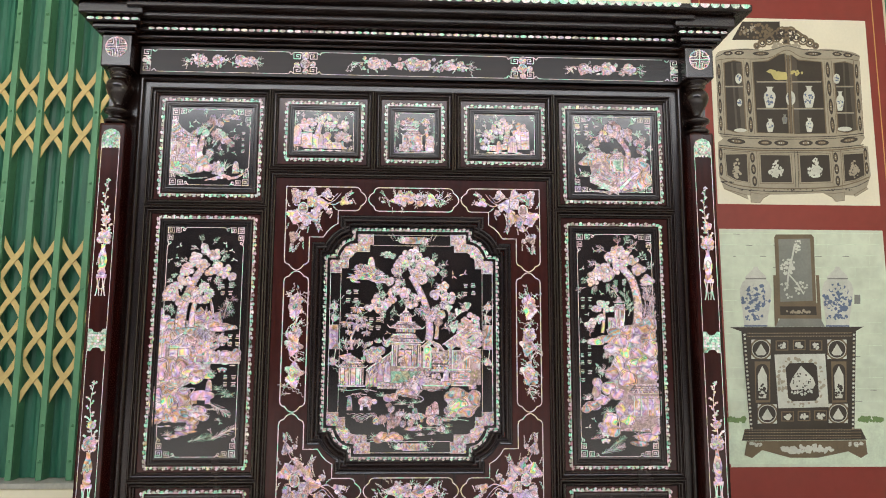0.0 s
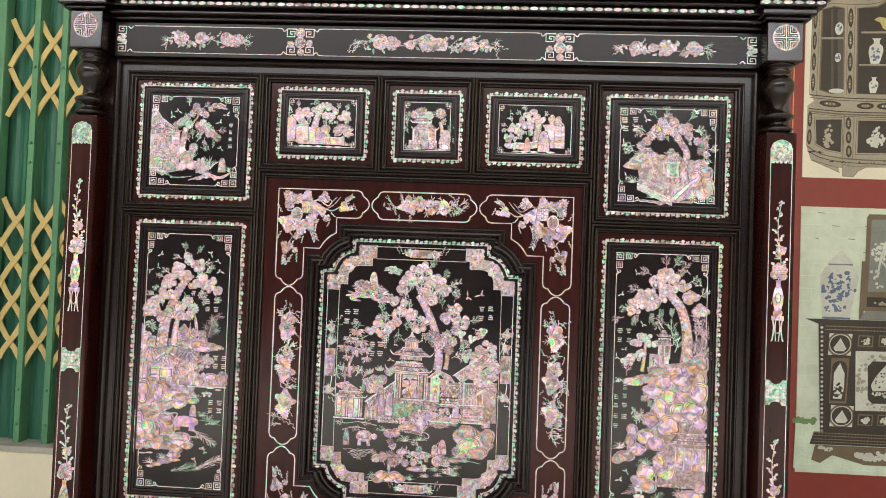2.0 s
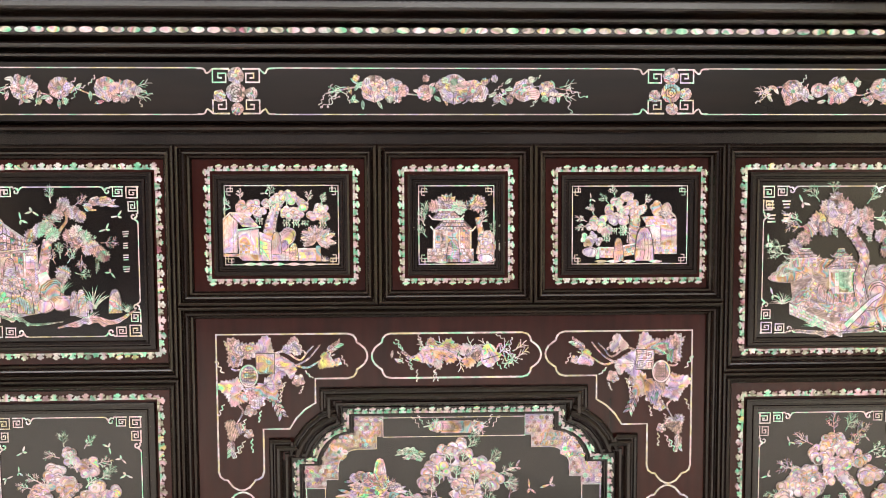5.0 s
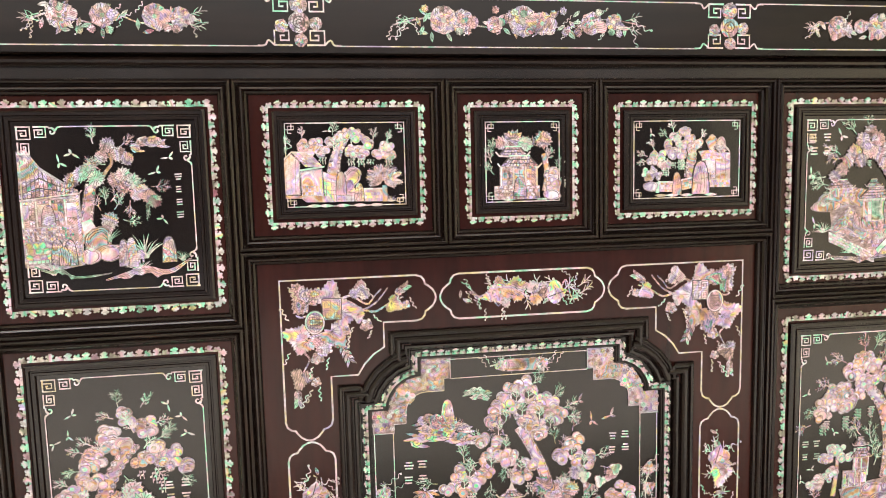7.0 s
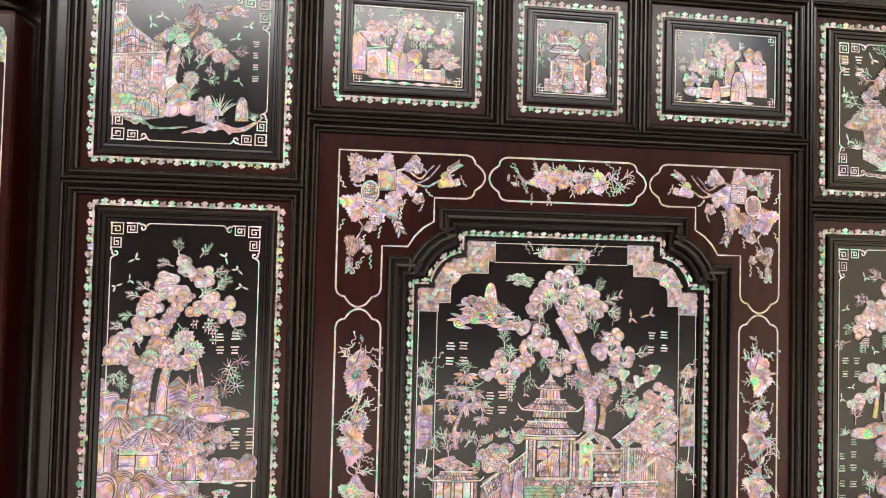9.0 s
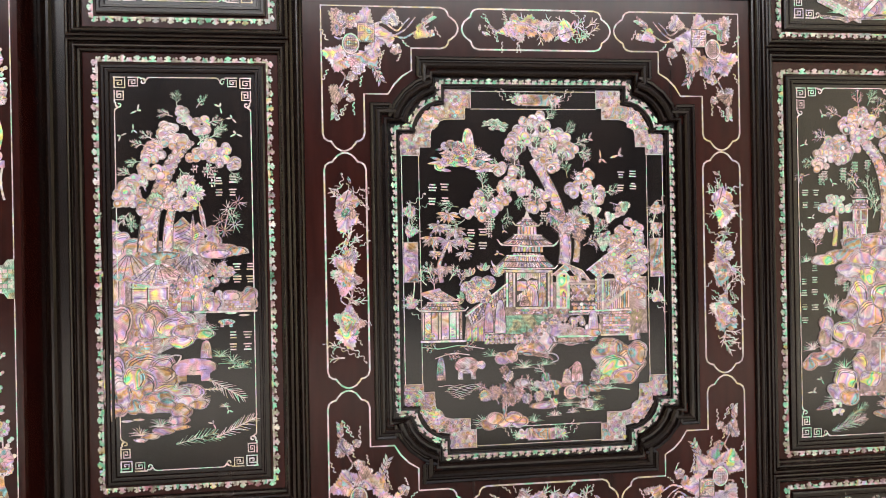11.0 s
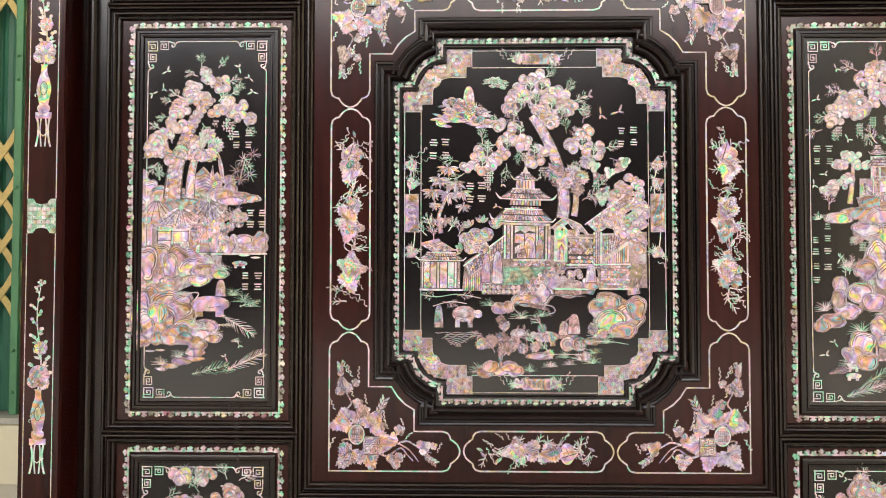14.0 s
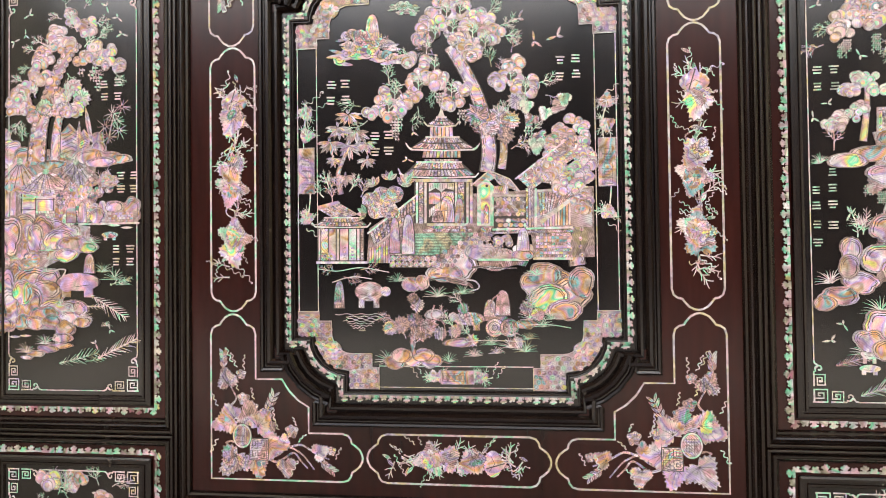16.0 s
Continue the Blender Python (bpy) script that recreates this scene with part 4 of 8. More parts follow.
def corner_spray(sx, sz, seed):
    """Grapes, vine leaves and two plaques filling a corner cartouche."""
    hz(seed)
    ox, oz = MID_X + sx * 0.302, LOW if sz > 0 else HIGH
    k = 0.00069
    ink = Ink((-sx * k, 0, ox, 0, sz * k, oz, 0, 0), 0.0003)
    for pts in (((100, 34), (124, 45), (142, 57), (160, 50), (172, 40), (188, 20)), ((142, 57), (165, 62), (190, 48), (215, 38)), ((34, 112), (37, 128), (46, 140), (42, 152), (34, 165)), ((134, 62), (140, 74), (148, 86)), ((60, 60), (36, 66), (26, 62)), ((106, 36), (124, 32), (150, 48), (164, 34), (176, 22))):
        ink.line(smooth(pts), 4.4, 0, 2.4)
    for u, v, r in ((56, 184, 10), (60, 141, 13), (77, 126, 11), (97, 118, 8), (110, 94, 12), (148, 86, 13), (219, 53, 9), (64, 21, 8)):
        ink.cluster(u, v, r)
    for u, v, a, L in ((24, 190, 1.6, 30), (100, 112, 1.15, 38), (196, 36, -0.6, 30)):
        ink.line([(u, v), (u + L * math.cos(a), v + L * math.sin(a))], 1.8, 0)
        for q in (0.2, 0.45, 0.7, 0.95):
            for sg in (0.6, -0.6):
                ink.leaf(u + q * L * math.cos(a), v + q * L * math.sin(a), a + sg, L * 0.42, 5, 3 if sg > 0 and q > 0.5 else 0)
    for j, (u, v, a, R) in enumerate(((84, 31, -1.3, 27), (42, 35, -2.2, 31), (30, 101, 3.5, 29), (40, 112, 2.2, 22), (72, 110, 1.7, 27), (91, 98, 0.9, 26), (112, 61, 0.0, 28), (138, 26, -1.4, 20), (134, 68, 1.5, 13), (197, 50, 0.4, 18), (31, 173, 1.9, 22))):
        ink.vine_leaf(u, v, a, min(R * 1.1, min(u, v)), (5, 0, 5)[j % 3])
    for u, v, a, L in ((50, 196, 1.3, 44), (42, 205, 1.6, 46), (62, 192, 0.5, 40), (52, 155, 1.0, 34), (80, 140, 0.8, 34), (14, 128, 1.6, 40), (14, 70, -1.6, 44), (118, 104, 0.7, 34), (158, 96, 1.9, 26), (126, 88, 1.7, 34), (160, 68, -0.1, 30), (205, 34, 0.3, 40), (226, 40, 0.1, 36), (84, 8, 0.1, 56), (146, 10, 0.1, 46), (14, 12, 0.0, 40)):
        ink.tendril(u, v, a, L, 1.9, 2, rng.choice((-1, 1)))
    ink.quad(71, 106, 34, 73, 1)
    ink.quad(72.5, 104.5, 35.5, 71.5, 0)
    for a, b in ((80.5, 44.5), (96.5, 44.5), (80.5, 62.5), (96.5, 62.5)):
        ink.line([(a - 6, b - 7), (a + 6, b - 7), (a + 6, b + 7), (a - 4, b + 7), (a - 4, b - 3), (a + 2, b - 3), (a + 2, b + 3)], 1.2, 1)
    ink.disc(58, 76, 18, 1, n=22, ry=22)
    ink.disc(58, 76, 17, 2, n=22, ry=21)
    ink.disc(58, 76, 14.5, 1, n=22, ry=18)
    ink.disc(58, 76, 14, 0, n=22, ry=17.5)
    for j in range(-2, 3):
        ink.line([(58 - 10, 76 + j * 5), (58 + 10, 76 + j * 5)], 0.7, 1)
        ink.line([(58 + j * 4, 76 - 12), (58 + j * 4, 76 + 12)], 0.7, 1)
    ink.make("vine_inlay", centre_board, "mother-of-pearl grapevine with two plaques")


for n, (sx, sz) in enumerate(((-1, -1), (1, -1), (-1, 1), (1, 1))):
    corner_spray(sx, sz, 20 + n)


def long_spray(cx, cz, length, width, upright, seed, heads):
    """A flowering branch with fruit along a narrow cartouche."""
    hz(seed)
    k = 0.00068
    ink = Ink((0, k, cx, k, 0, cz, 0, 0) if upright else (k, 0, cx, 0, k, cz, 0, 0), 0.0003)
    L, W = length / k / 2, width / k / 2
    stem = smooth([(-L * 0.75, 4), (-L * 0.5, -W * 0.3), (-L * 0.2, W * 0.3), (L * 0.1, -W * 0.25), (L * 0.4, W * 0.3), (L * 0.7, -4)])
    ink.line(stem, 4.5, 0, 2.5)
    for k in range(7):
        f0 = -0.65 + 0.2 * k
        ink.line(smooth([(f0 * L, rng.uniform(-0.3, 0.3) * W), ((f0 + 0.08) * L, rng.uniform(-0.7, 0.7) * W), ((f0 + 0.16) * L, rng.uniform(-0.5, 0.5) * W), ((f0 + 0.26) * L, rng.uniform(-0.6, 0.6) * W)]), 3.4, 0, 1.8)
    for _ in range(int(L / 9)):
        u = rng.uniform(-0.85, 0.85) * L
        ink.twig(u, rng.uniform(-0.3, 0.3) * W, rng.uniform(0, 6.28), W * 0.7, 2.6, rng.choice((2, 3, 2)), 1)
    for _ in range(int(L / 10)):
        u = rng.uniform(-0.92, 0.92) * L
        ink.leaf(u, rng.uniform(-0.5, 0.5) * W, rng.uniform(0, 6.28), W * 0.5, W * 0.18, rng.choice((0, 0, 3, 4)))
    for f, kind in heads:
        u, v = f * L, rng.uniform(-0.15, 0.15) * W
        if kind == 0:
            ink.vine_leaf(u, v, rng.uniform(0, 6.28), W * 0.9, 5)
            ink.vine_leaf(u + W * 0.3, v + W * 0.2, rng.uniform(0, 6.28), W * 0.6, 0)
        elif kind == 1:
            for q in range(4):
                ink.vine_leaf(u + W * 0.45 * math.cos(q * 1.7), v + W * 0.35 * math.sin(q * 1.7), q * 1.7, W * 0.62, (5, 0, 5, 3)[q])
            ink.flower(u, v, W * 0.5, 7, 5)
        else:
            ink.disc(u, v, W * 0.42, 1, n=14, ry=W * 0.6)
            ink.disc(u, v, W * 0.48, 5, n=14, ry=W * 0.7)
            ink.leaf(u - W * 0.5, v - W * 0.3, 0.3, W * 1.3, W * 0.7, 5)
            ink.line([(u - W * 0.2, v - W * 0.4), (u + W * 0.1, v), (u - W * 0.1, v + W * 0.4)], 1.0, 1)
    for e in (-1, 1):
        for q in (-0.4, 0.3):
            ink.tendril(e * L * 0.75, q * W, (0 if e > 0 else math.pi) + q, L * 0.3, 1.5, 2, 1 if q > 0 else -1)
    for _ in range(int(L / 8)):
        ink.tendril(rng.uniform(-0.8, 0.8) * L, rng.choice((-0.8, 0.8, 0.4)) * W, rng.uniform(0, 6.28), W * 1.1, 1.4, rng.choice((2, 2, 3)))
    return ink.make("branch_inlay", centre_board, "mother-of-pearl flowering branch")


for n, sx in enumerate((-1, 1)):
    long_spray(MID_X + sx * 0.2725, 0.846, 0.285, 0.047, True, 40 + n, ((-0.62, 0), (-0.5, 1), (-0.08, 1), (0.08, 0), (0.66, 2), (0.5, 0)))
for n, cz in enumerate((LOW + 0.029, HIGH - 0.029)):
    long_spray(MID_X, cz, 0.178, 0.044, False, 44 + n, ((-0.34, 1), (0.46, 2), (-0.16, 0), (0.18, 0)))


# ---- centre panel: mosaic corners, beads and the narrow inner strips ----
def inside(p, poly):
    c = False
    for i in range(len(poly)):
        (x1, z1), (x2, z2) = poly[i - 1], poly[i]
        if (z1 > p[1]) != (z2 > p[1]) and p[0] < (x2 - x1) * (p[1] - z1) / (z2 - z1) + x1:
            c = not c
    return c


CB = -0.0136
hz(60)
bead_pieces(offset_loop(OCT, 0.0082), centre_board, -0.0055, 0.0094, 0.0078)
r = 0.0036
for sx in (-1, 1):
    for sz in (-1, 1):
        corner = lambda du, dv: ((OX0 + du) if sx < 0 else (OX1 - du), (OZ0 + dv) if sz < 0 else (OZ1 - dv))
        # inner edge of the mosaic: two square ends joined by a quarter round
        edge = [(0.001, 0.0945), (0.028, 0.0945), (0.028, 0.083), (0.0435, 0.083)] + [(0.0435 + 0.026 * (1 - math.cos(radians(15 * q))), 0.0695 - 0.026 * math.sin(radians(15 * q))) for q in range(7)] + [(0.0935, 0.0435), (0.0935, 0.0275), (0.102, 0.0275), (0.102, 0.001)]
        zone = edge + [(0.0655, 0.001), (0.065, 0.0225), (0.049, 0.0255), (0.0355, 0.0345), (0.026, 0.048), (0.0225, 0.064), (0.001, 0.0655)]
        ink = Ink(None, CB)
        ink.poly([corner(*p) for p in zone], 6)
        for j in range(26):
            for i in range(22):
                du, dv = i * r * 1.78 + (r * 0.89 if j % 2 else 0), j * r * 1.54
                if not inside((du, dv), zone) or not inside((du + r * 0.5, dv + r * 0.4), zone):
                    continue
                p = corner(du, dv)
                turn = rng.uniform(-0.12, 0.12)
                ink.poly([(p[0] + r * 0.9 * math.cos(radians(30 + 60 * q) + turn), p[1] + r * 0.86 * math.sin(radians(30 + 60 * q) + turn)) for q in range(6)], rng.choice((0, 5, 5, 2)))
                ink.ring(p[0], p[1], r * 0.52, r * 0.15, 1, 6)
        p = corner(0.045, 0.047)
        ink.flower(p[0], p[1], 0.0115, 5, 5)
        ink.line([corner(*q) for q in edge], 0.0009, 2)
        ink.make("mosaic_corner", centre_board, "corner mosaic of small hexagonal shell pieces", True)
for p, q in [((x, 0.683), (x, 1.0055)) for x in (-0.1727, 0.1617, -0.197, 0.186)] + [((-0.0975, z), (0.0865, z)) for z in (0.6172, 1.0713, 0.592, 1.0965)]:
    ink = Ink(None, CB)
    ink.line([p, q], 0.0011, 2)
    ink.make("inner_line", centre_board, "thin shell line inside the octagon")


def strip_spray(cx, cz, upright, seed, L, W):
    hz(seed)
    k = 0.00067
    ink = Ink((0, k, cx, k, 0, cz, 0, 0) if upright else (k, 0, cx, 0, k, cz, 0, 0), CB)
    ink.line(smooth([(-L * 0.6, 0), (-L * 0.3, W * 0.4), (0, 0), (L * 0.3, -W * 0.4), (L * 0.6, 0)]), 2.6, 3, 1.6)
    for f in (-0.55, 0.34, 0.58) if upright else (-0.4, -0.28, 0.3, 0.42):
        ink.vine_leaf(f * L, 0, rng.uniform(0, 6.28), W * 1.05, 5)
        ink.flower(f * L, 0, W * 0.7, 7, 5)
        for _ in range(5):
            ink.twig(f * L, 0, rng.uniform(0, 6.28), W * 1.0, 1.6, 3, 1)
    lo, hi = (-3.1, 2.2) if upright else (-2.3, 2.3)
    ink.quad(W * lo, W * hi, -W * 0.95, W * 0.95, 6)
    ink.quad(W * (lo + 0.1), W * (hi - 0.1), -W * 0.88, W * 0.88, 5)
    for u in [lo + 0.6 + 0.82 * q for q in range(int((hi - lo - 0.6) / 0.82))]:
        for q in (0.18, 0.34):
            ink.line([(W * (u - q), -W * q * 1.6), (W * (u + q), -W * q * 1.6), (W * (u + q), W * q * 1.6), (W * (u - q), W * q * 1.6)], 1.0, 1, closed=True)
    for e in (-1, 1):
        ink.tendril(e * L * 0.66, 0, 0 if e > 0 else math.pi, L * 0.4, 1.3, 2)
        ink.tendril(e * L * 0.6, W * 0.5, 0.2 if e > 0 else math.pi - 0.2, L * 0.34, 1.1, 2, -1)
    ink.make("strip_inlay", centre_board, "mother-of-pearl leaf spray with a fret plaque")


for n, x in enumerate((-0.186, 0.1745)):
    strip_spray(x, 0.86, True, 70 + n, 170, 16)
for n, z in enumerate((0.6045, 1.084)):
    strip_spray(-0.003, z, False, 73 + n, 105, 13)

# ---- centre panel: the garden with the pavilion ----


def centre_ink():
    return Ink(G_CENTRE, CB)


hz(200)
a = centre_ink()
# far right foliage, roofs and walls behind
for u, v, rx, ry in ((1012, 235, 34, 34), (1030, 290, 24, 50), (985, 262, 30, 26), (1000, 320, 40, 30), (1030, 360, 22, 26), (975, 300, 30, 22)):
    a.clump(u, v, rx, ry, 0, 8)
for u, v in ((940, 215), (965, 200), (985, 190), (1000, 178), (955, 245), (930, 190)):
    a.vine_leaf(u, v, rng.uniform(0, 6.28), 16, rng.choice((0, 3)))
a.vine_leaf(998, 175, 1.2, 13, 4), a.vine_leaf(950, 256, 1.6, 20, 4)
for u, v in ((930, 200), (905, 205), (940, 235)):
    a.twig(u, v, rng.uniform(3.4, 6), 20, 1.5, 3, 2)
a.make("grove_inlay", centre_board, "mother-of-pearl grove of rounded trees")

hz(201)
b = centre_ink()


def slats(ink, pts, n, m=0, gap=0.22):
    """Upright slats filling a four-cornered field: upper left, upper right, lower right, lower left."""
    (ax, ay), (bx, by), (cx, cy), (dx, dy) = pts
    ink.poly(pts, 1)
    for i in range(n):
        f, g = (i + gap / 2) / n, (i + 1 - gap / 2) / n
        ink.poly([(ax + f * (bx - ax), ay + f * (by - ay)), (ax + g * (bx - ax), ay + g * (by - ay)), (dx + g * (cx - dx), dy + g * (cy - dy)), (dx + f * (cx - dx), dy + f * (cy - dy))], m)


def hexes(ink, x0, x1, y0, y1, r, keep=lambda x, y: True, m=(0, 5, 0)):
    """A field of small six-sided pieces on a dark ground."""
    rows = int((y1 - y0) / (r * 1.5))
    for j in range(rows):
        for i in range(int((x1 - x0) / (r * 1.74))):
            x, y = x0 + r + i * r * 1.74 + (r * 0.87 if j % 2 else 0), y0 + r + j * r * 1.5
            if keep(x, y):
                ink.disc(x, y, r * 0.92, rng.choice(m), n=6, rot=0.52)
                ink.ring(x, y, r * 0.45, r * 0.16, 1, 6)


# terrace, diagonal path and flowered plinth
b.poly([(655, 405), (735, 350), (1050, 330), (1052, 455), (945, 458), (940, 416), (868, 408), (790, 474), (690, 474), (690, 466), (650, 466)], 6)
b.poly([(735, 414), (852, 412), (770, 456), (700, 452), (712, 430)], 4)
for k in range(16):
    v = 415 + 2.7 * k
    b.line([(732 - k * 2.0, v), (850 - k * 5.4, v)], 0.7, 1)
path = [(742, 472), (858, 404), (884, 410), (796, 474)]
b.poly(path, 1)
hexes(b, 742, 886, 402, 474, 5.2, lambda x, y: inside((x, y), path))
b.quad(690, 772, 452, 474, 1)
for i in range(8):
    for j in range(2):
        b.flower(696 + 10.4 * i, 458 + 10 * j, 5.4, 5, rng.choice((0, 5)))
# tiered roofs and the open hall
b.poly([(776, 208), (788, 208), (785, 200), (783, 192), (781, 192), (779, 200)], 2)
b.roof(782, 224, 50, 15, 0.3, 2)
slats(b, [(762, 227), (802, 227), (803, 243), (761, 243)], 6, 5)
b.roof(784, 266, 112, 22, 0.5, 2)
b.line(smooth([(730, 266), (724, 262), (719, 254)]), 4, 2, 1.5), b.line(smooth([(838, 266), (845, 262), (850, 254)]), 4, 2, 1.5)
slats(b, [(750, 269), (816, 269), (816, 280), (748, 280)], 11, 5)
slats(b, [(752, 283), (812, 283), (812, 290), (752, 290)], 9, 0)
b.roof(778, 314, 128, 26, 0.6, 2)
b.line(smooth([(716, 312), (710, 308), (706, 299)]), 4.4, 2, 1.5)
b.quad(734, 838, 317, 396, 1)
b.quad(736, 836, 318, 323, 2)
for x0, x1, m in ((737, 741, 2), (743, 750, 0), (752, 756, 2), (806, 810, 2), (812, 822, 0), (826, 830, 2), (832, 837, 5)):
    b.quad(x0, x1, 324, 396, m)
for v in range(330, 394, 8):
    b.ring(746.5, v, 2.6, 0.7, 1, 8), b.ring(817, v, 3.2, 0.7, 1, 8)
b.poly([(760, 325), (804, 325), (804, 338), (790, 334), (782, 341), (772, 334), (760, 340)], 2)
for q in range(10):
    b.line([(762 + 4.4 * q, 326), (763 + 4.2 * q, 335)], 0.7, 1)
b.quad(760, 780, 342, 362, 5), b.quad(782, 804, 340, 362, 0)
slats(b, [(760, 372), (788, 352), (788, 364), (760, 386)], 8, 2)
b.upright(792, 394, 26, 46, 5), b.upright(775, 394, 20, 24, 0), b.upright(814, 396, 16, 44, 5)
for k, (x0, x1) in enumerate(((757, 828), (754, 832), (750, 836))):
    b.quad(x0, x1, 396 + 5 * k, 400.4 + 5 * k, (2, 0, 0)[k])
# kiosk with a bright wall and a tiled lean-to
b.poly([(836, 328), (866, 304), (876, 316), (850, 334)], 5)
b.tiles((866, 306), (34, 12), (18, 22), 8, 3, 0)
b.line([(834, 330), (866, 303), (902, 318), (920, 340)], 2.6, 2)
b.poly([(845, 330), (862, 316), (874, 330), (874, 400), (845, 400)], 3)
b.poly([(852, 330), (862, 322), (868, 330), (868, 398), (852, 398)], 5)
b.disc(862, 330, 2.6, 1, n=10)
b.poly([(857, 396), (857, 368), (861, 362), (865, 368), (865, 396)], 0), b.line([(857, 396), (857, 368), (861, 362), (865, 368), (865, 396)], 0.9, 1)
b.quad(874, 932, 346, 412, 1)
hexes(b, 874, 932, 349, 386, 4.4)
for j in range(3):
    for i in range(6):
        b.disc(882 + 9 * i + 4 * (j % 2), 391 + 8 * j, 4.8, rng.choice((3, 5, 0)), n=8, ry=4.0, wob=0.12)
b.quad(872, 932, 345, 349, 2), b.quad(874, 900, 330, 344, 0)
# gallery on the right with its roof and stair
b.tiles((916, 316), (82, -62), (24, 22), 12, 4, 0)
b.line([(912, 318), (998, 252)], 3, 2), b.line([(940, 340), (1040, 332)], 3.4, 2)
b.poly([(944, 342), (1046, 336), (1048, 402), (944, 404)], 6)
slats(b, [(930, 334), (944, 334), (945, 410), (931, 410)], 3, 0), b.quad(946, 950, 334, 410, 2)
b.poly([(955, 392), (1012, 348), (1016, 354), (960, 398)], 2)
slats(b, [(958, 398), (1010, 358), (1010, 398), (958, 402)], 11, 5)
slats(b, [(952, 342), (1040, 338), (1012, 348), (956, 386)], 14, 0)
for k, (y, m) in enumerate(((403, 2), (409, 0))):
    b.line([(872, y + 4), (1014, y)], 3.4, m)
for j in range(8):
    b.tiles((948, 413 + 5.4 * j), (62, 0), (0, 5), 9, 1, rng.choice((0, 5)), 0.14, j % 2 == 1)
b.quad(944, 1014, 456, 460, 2)
# balustrade rising from the waterside
slats(b, [(656, 412), (736, 350), (736, 374), (664, 436)], 15, 0)
b.line([(652, 414), (738, 347)], 3, 2), b.line([(660, 440), (738, 378)], 3, 2)
slats(b, [(655, 440), (692, 424), (692, 466), (655, 466)], 9, 5)
# small house at the water
b.tiles((566, 372), (36, -12), (34, 20), 8, 3, 0), b.poly([(563, 366), (600, 356), (604, 360), (566, 372)], 5)
b.roof(606, 402, 92, 16, 0.62, 2)
b.quad(564, 646, 404, 463, 1)
for x0, x1, m in ((566, 569, 2), (571, 582, 0), (584, 596, 5), (598, 602, 2), (604, 618, 5), (620, 632, 3), (634, 638, 2), (640, 645, 0)):
    b.quad(x0, x1, 406, 461, m)
hexes(b, 571, 590, 446, 461, 3.2)
for x in (612, 626):
    for v in range(438, 460, 6):
        b.quad(x - 3, x + 3, v, v + 3.6, 0)
b.quad(562, 652, 463, 467, 2)
# planter with coral, and plain upright shapes on the terrace
b.quad(846, 936, 458, 462, 2), b.poly([(846, 463), (936, 463), (930, 472), (915, 469), (890, 474), (868, 470), (850, 473)], 0)
for an in (-2.5, -2.0, -1.57, -1.1, -0.6):
    b.twig(872, 456, an, 20, 2, 0, 2)
b.clump(895, 426, 24, 8, 0, 6, 1.0), b.clump(926, 440, 18, 9, 0, 6, 1.0), b.rock(926, 452, 18, 9, 0, 2)
for u, v, w, h in ((724, 450, 22, 70), (700, 448, 18, 62), (926, 444, 22, 40)):
    b.upright(u, v, w, h, rng.choice((0, 5)))
b.make("pavilion_inlay", centre_board, "mother-of-pearl pavilion with tiled roofs and stairs")

hz(202)
c = centre_ink()
c.trunk([(1022, 470), (1018, 430), (1024, 380), (1016, 350)], 26, 16)
c.trunk([(888, 300), (892, 262), (886, 215), (878, 195)], 13, 8)
c.trunk([(862, 306), (866, 268), (858, 215), (842, 165), (818, 118), (796, 84)], 24, 18, 2)
for u, v, r in ((845, 205, 24), (885, 205, 22), (905, 215, 18), (872, 228, 16), (915, 180, 20), (895, 240, 18)):
    c.spiky(u, v, r, 0, 13)
for u, v, an in ((790, 70, 5.0), (800, 60, 4.2), (775, 100, 3.4), (830, 95, 5.7), (880, 140, 5.2), (870, 120, 4.6), (735, 110, 3.6), (720, 150, 3.0), (950, 150, 6.0), (640, 190, 3.2), (690, 150, 4.6), (740, 190, 1.6), (905, 95, 5.0), (700, 80, 3.3), (860, 30, 5.5), (885, 65, 0.0), (770, 150, 1.6), (920, 250, 0.6), (905, 265, 5.8), (820, 5, 5.4), (880, 50, 5.9), (652, 215, 2.6), (965, 170, 0.4), (860, 255, 4.4)):
    c.twig(u, v, an, 24, 1.9, rng.choice((3, 0, 4)), 2)
for u, v, rx, ry in ((800, 8, 36, 26), (768, 42, 34, 24), (840, 40, 36, 24), (752, 66, 28, 18), (872, 66, 26, 18), (812, 70, 26, 22), (835, 88, 28, 18), (738, 108, 22, 22), (742, 140, 26, 16), (776, 142, 20, 16), (730, 168, 22, 16), (686, 176, 26, 20), (680, 198, 38, 18), (706, 188, 24, 16), (800, 176, 24, 20), (818, 160, 16, 14), (908, 118, 18, 20), (886, 142, 26, 14), (926, 150, 30, 16), (940, 164, 20, 12)):
    c.clump(u, v, rx, ry, 0, 9.2, 0.9)
for u, v in ((790, 24), (802, 52), (838, 60), (770, 118), (756, 88), (700, 168), (816, 20), (770, 62), (742, 152), (690, 192), (858, 78), (905, 136), (930, 158), (800, 164)):
    c.disc(u, v, 9, 1, n=9, wob=0.25)
    c.twig(u, v + 10, -1.57, 18, 1.8, 3, 2)
for u, v, L in ((700, 215, 46), (778, 165, 30), (706, 210, 30), (818, 195, 30), (935, 225, 24)):
    c.drape(u, v, L)
c.make("great_tree_inlay", centre_board, "mother-of-pearl great tree with round foliage")

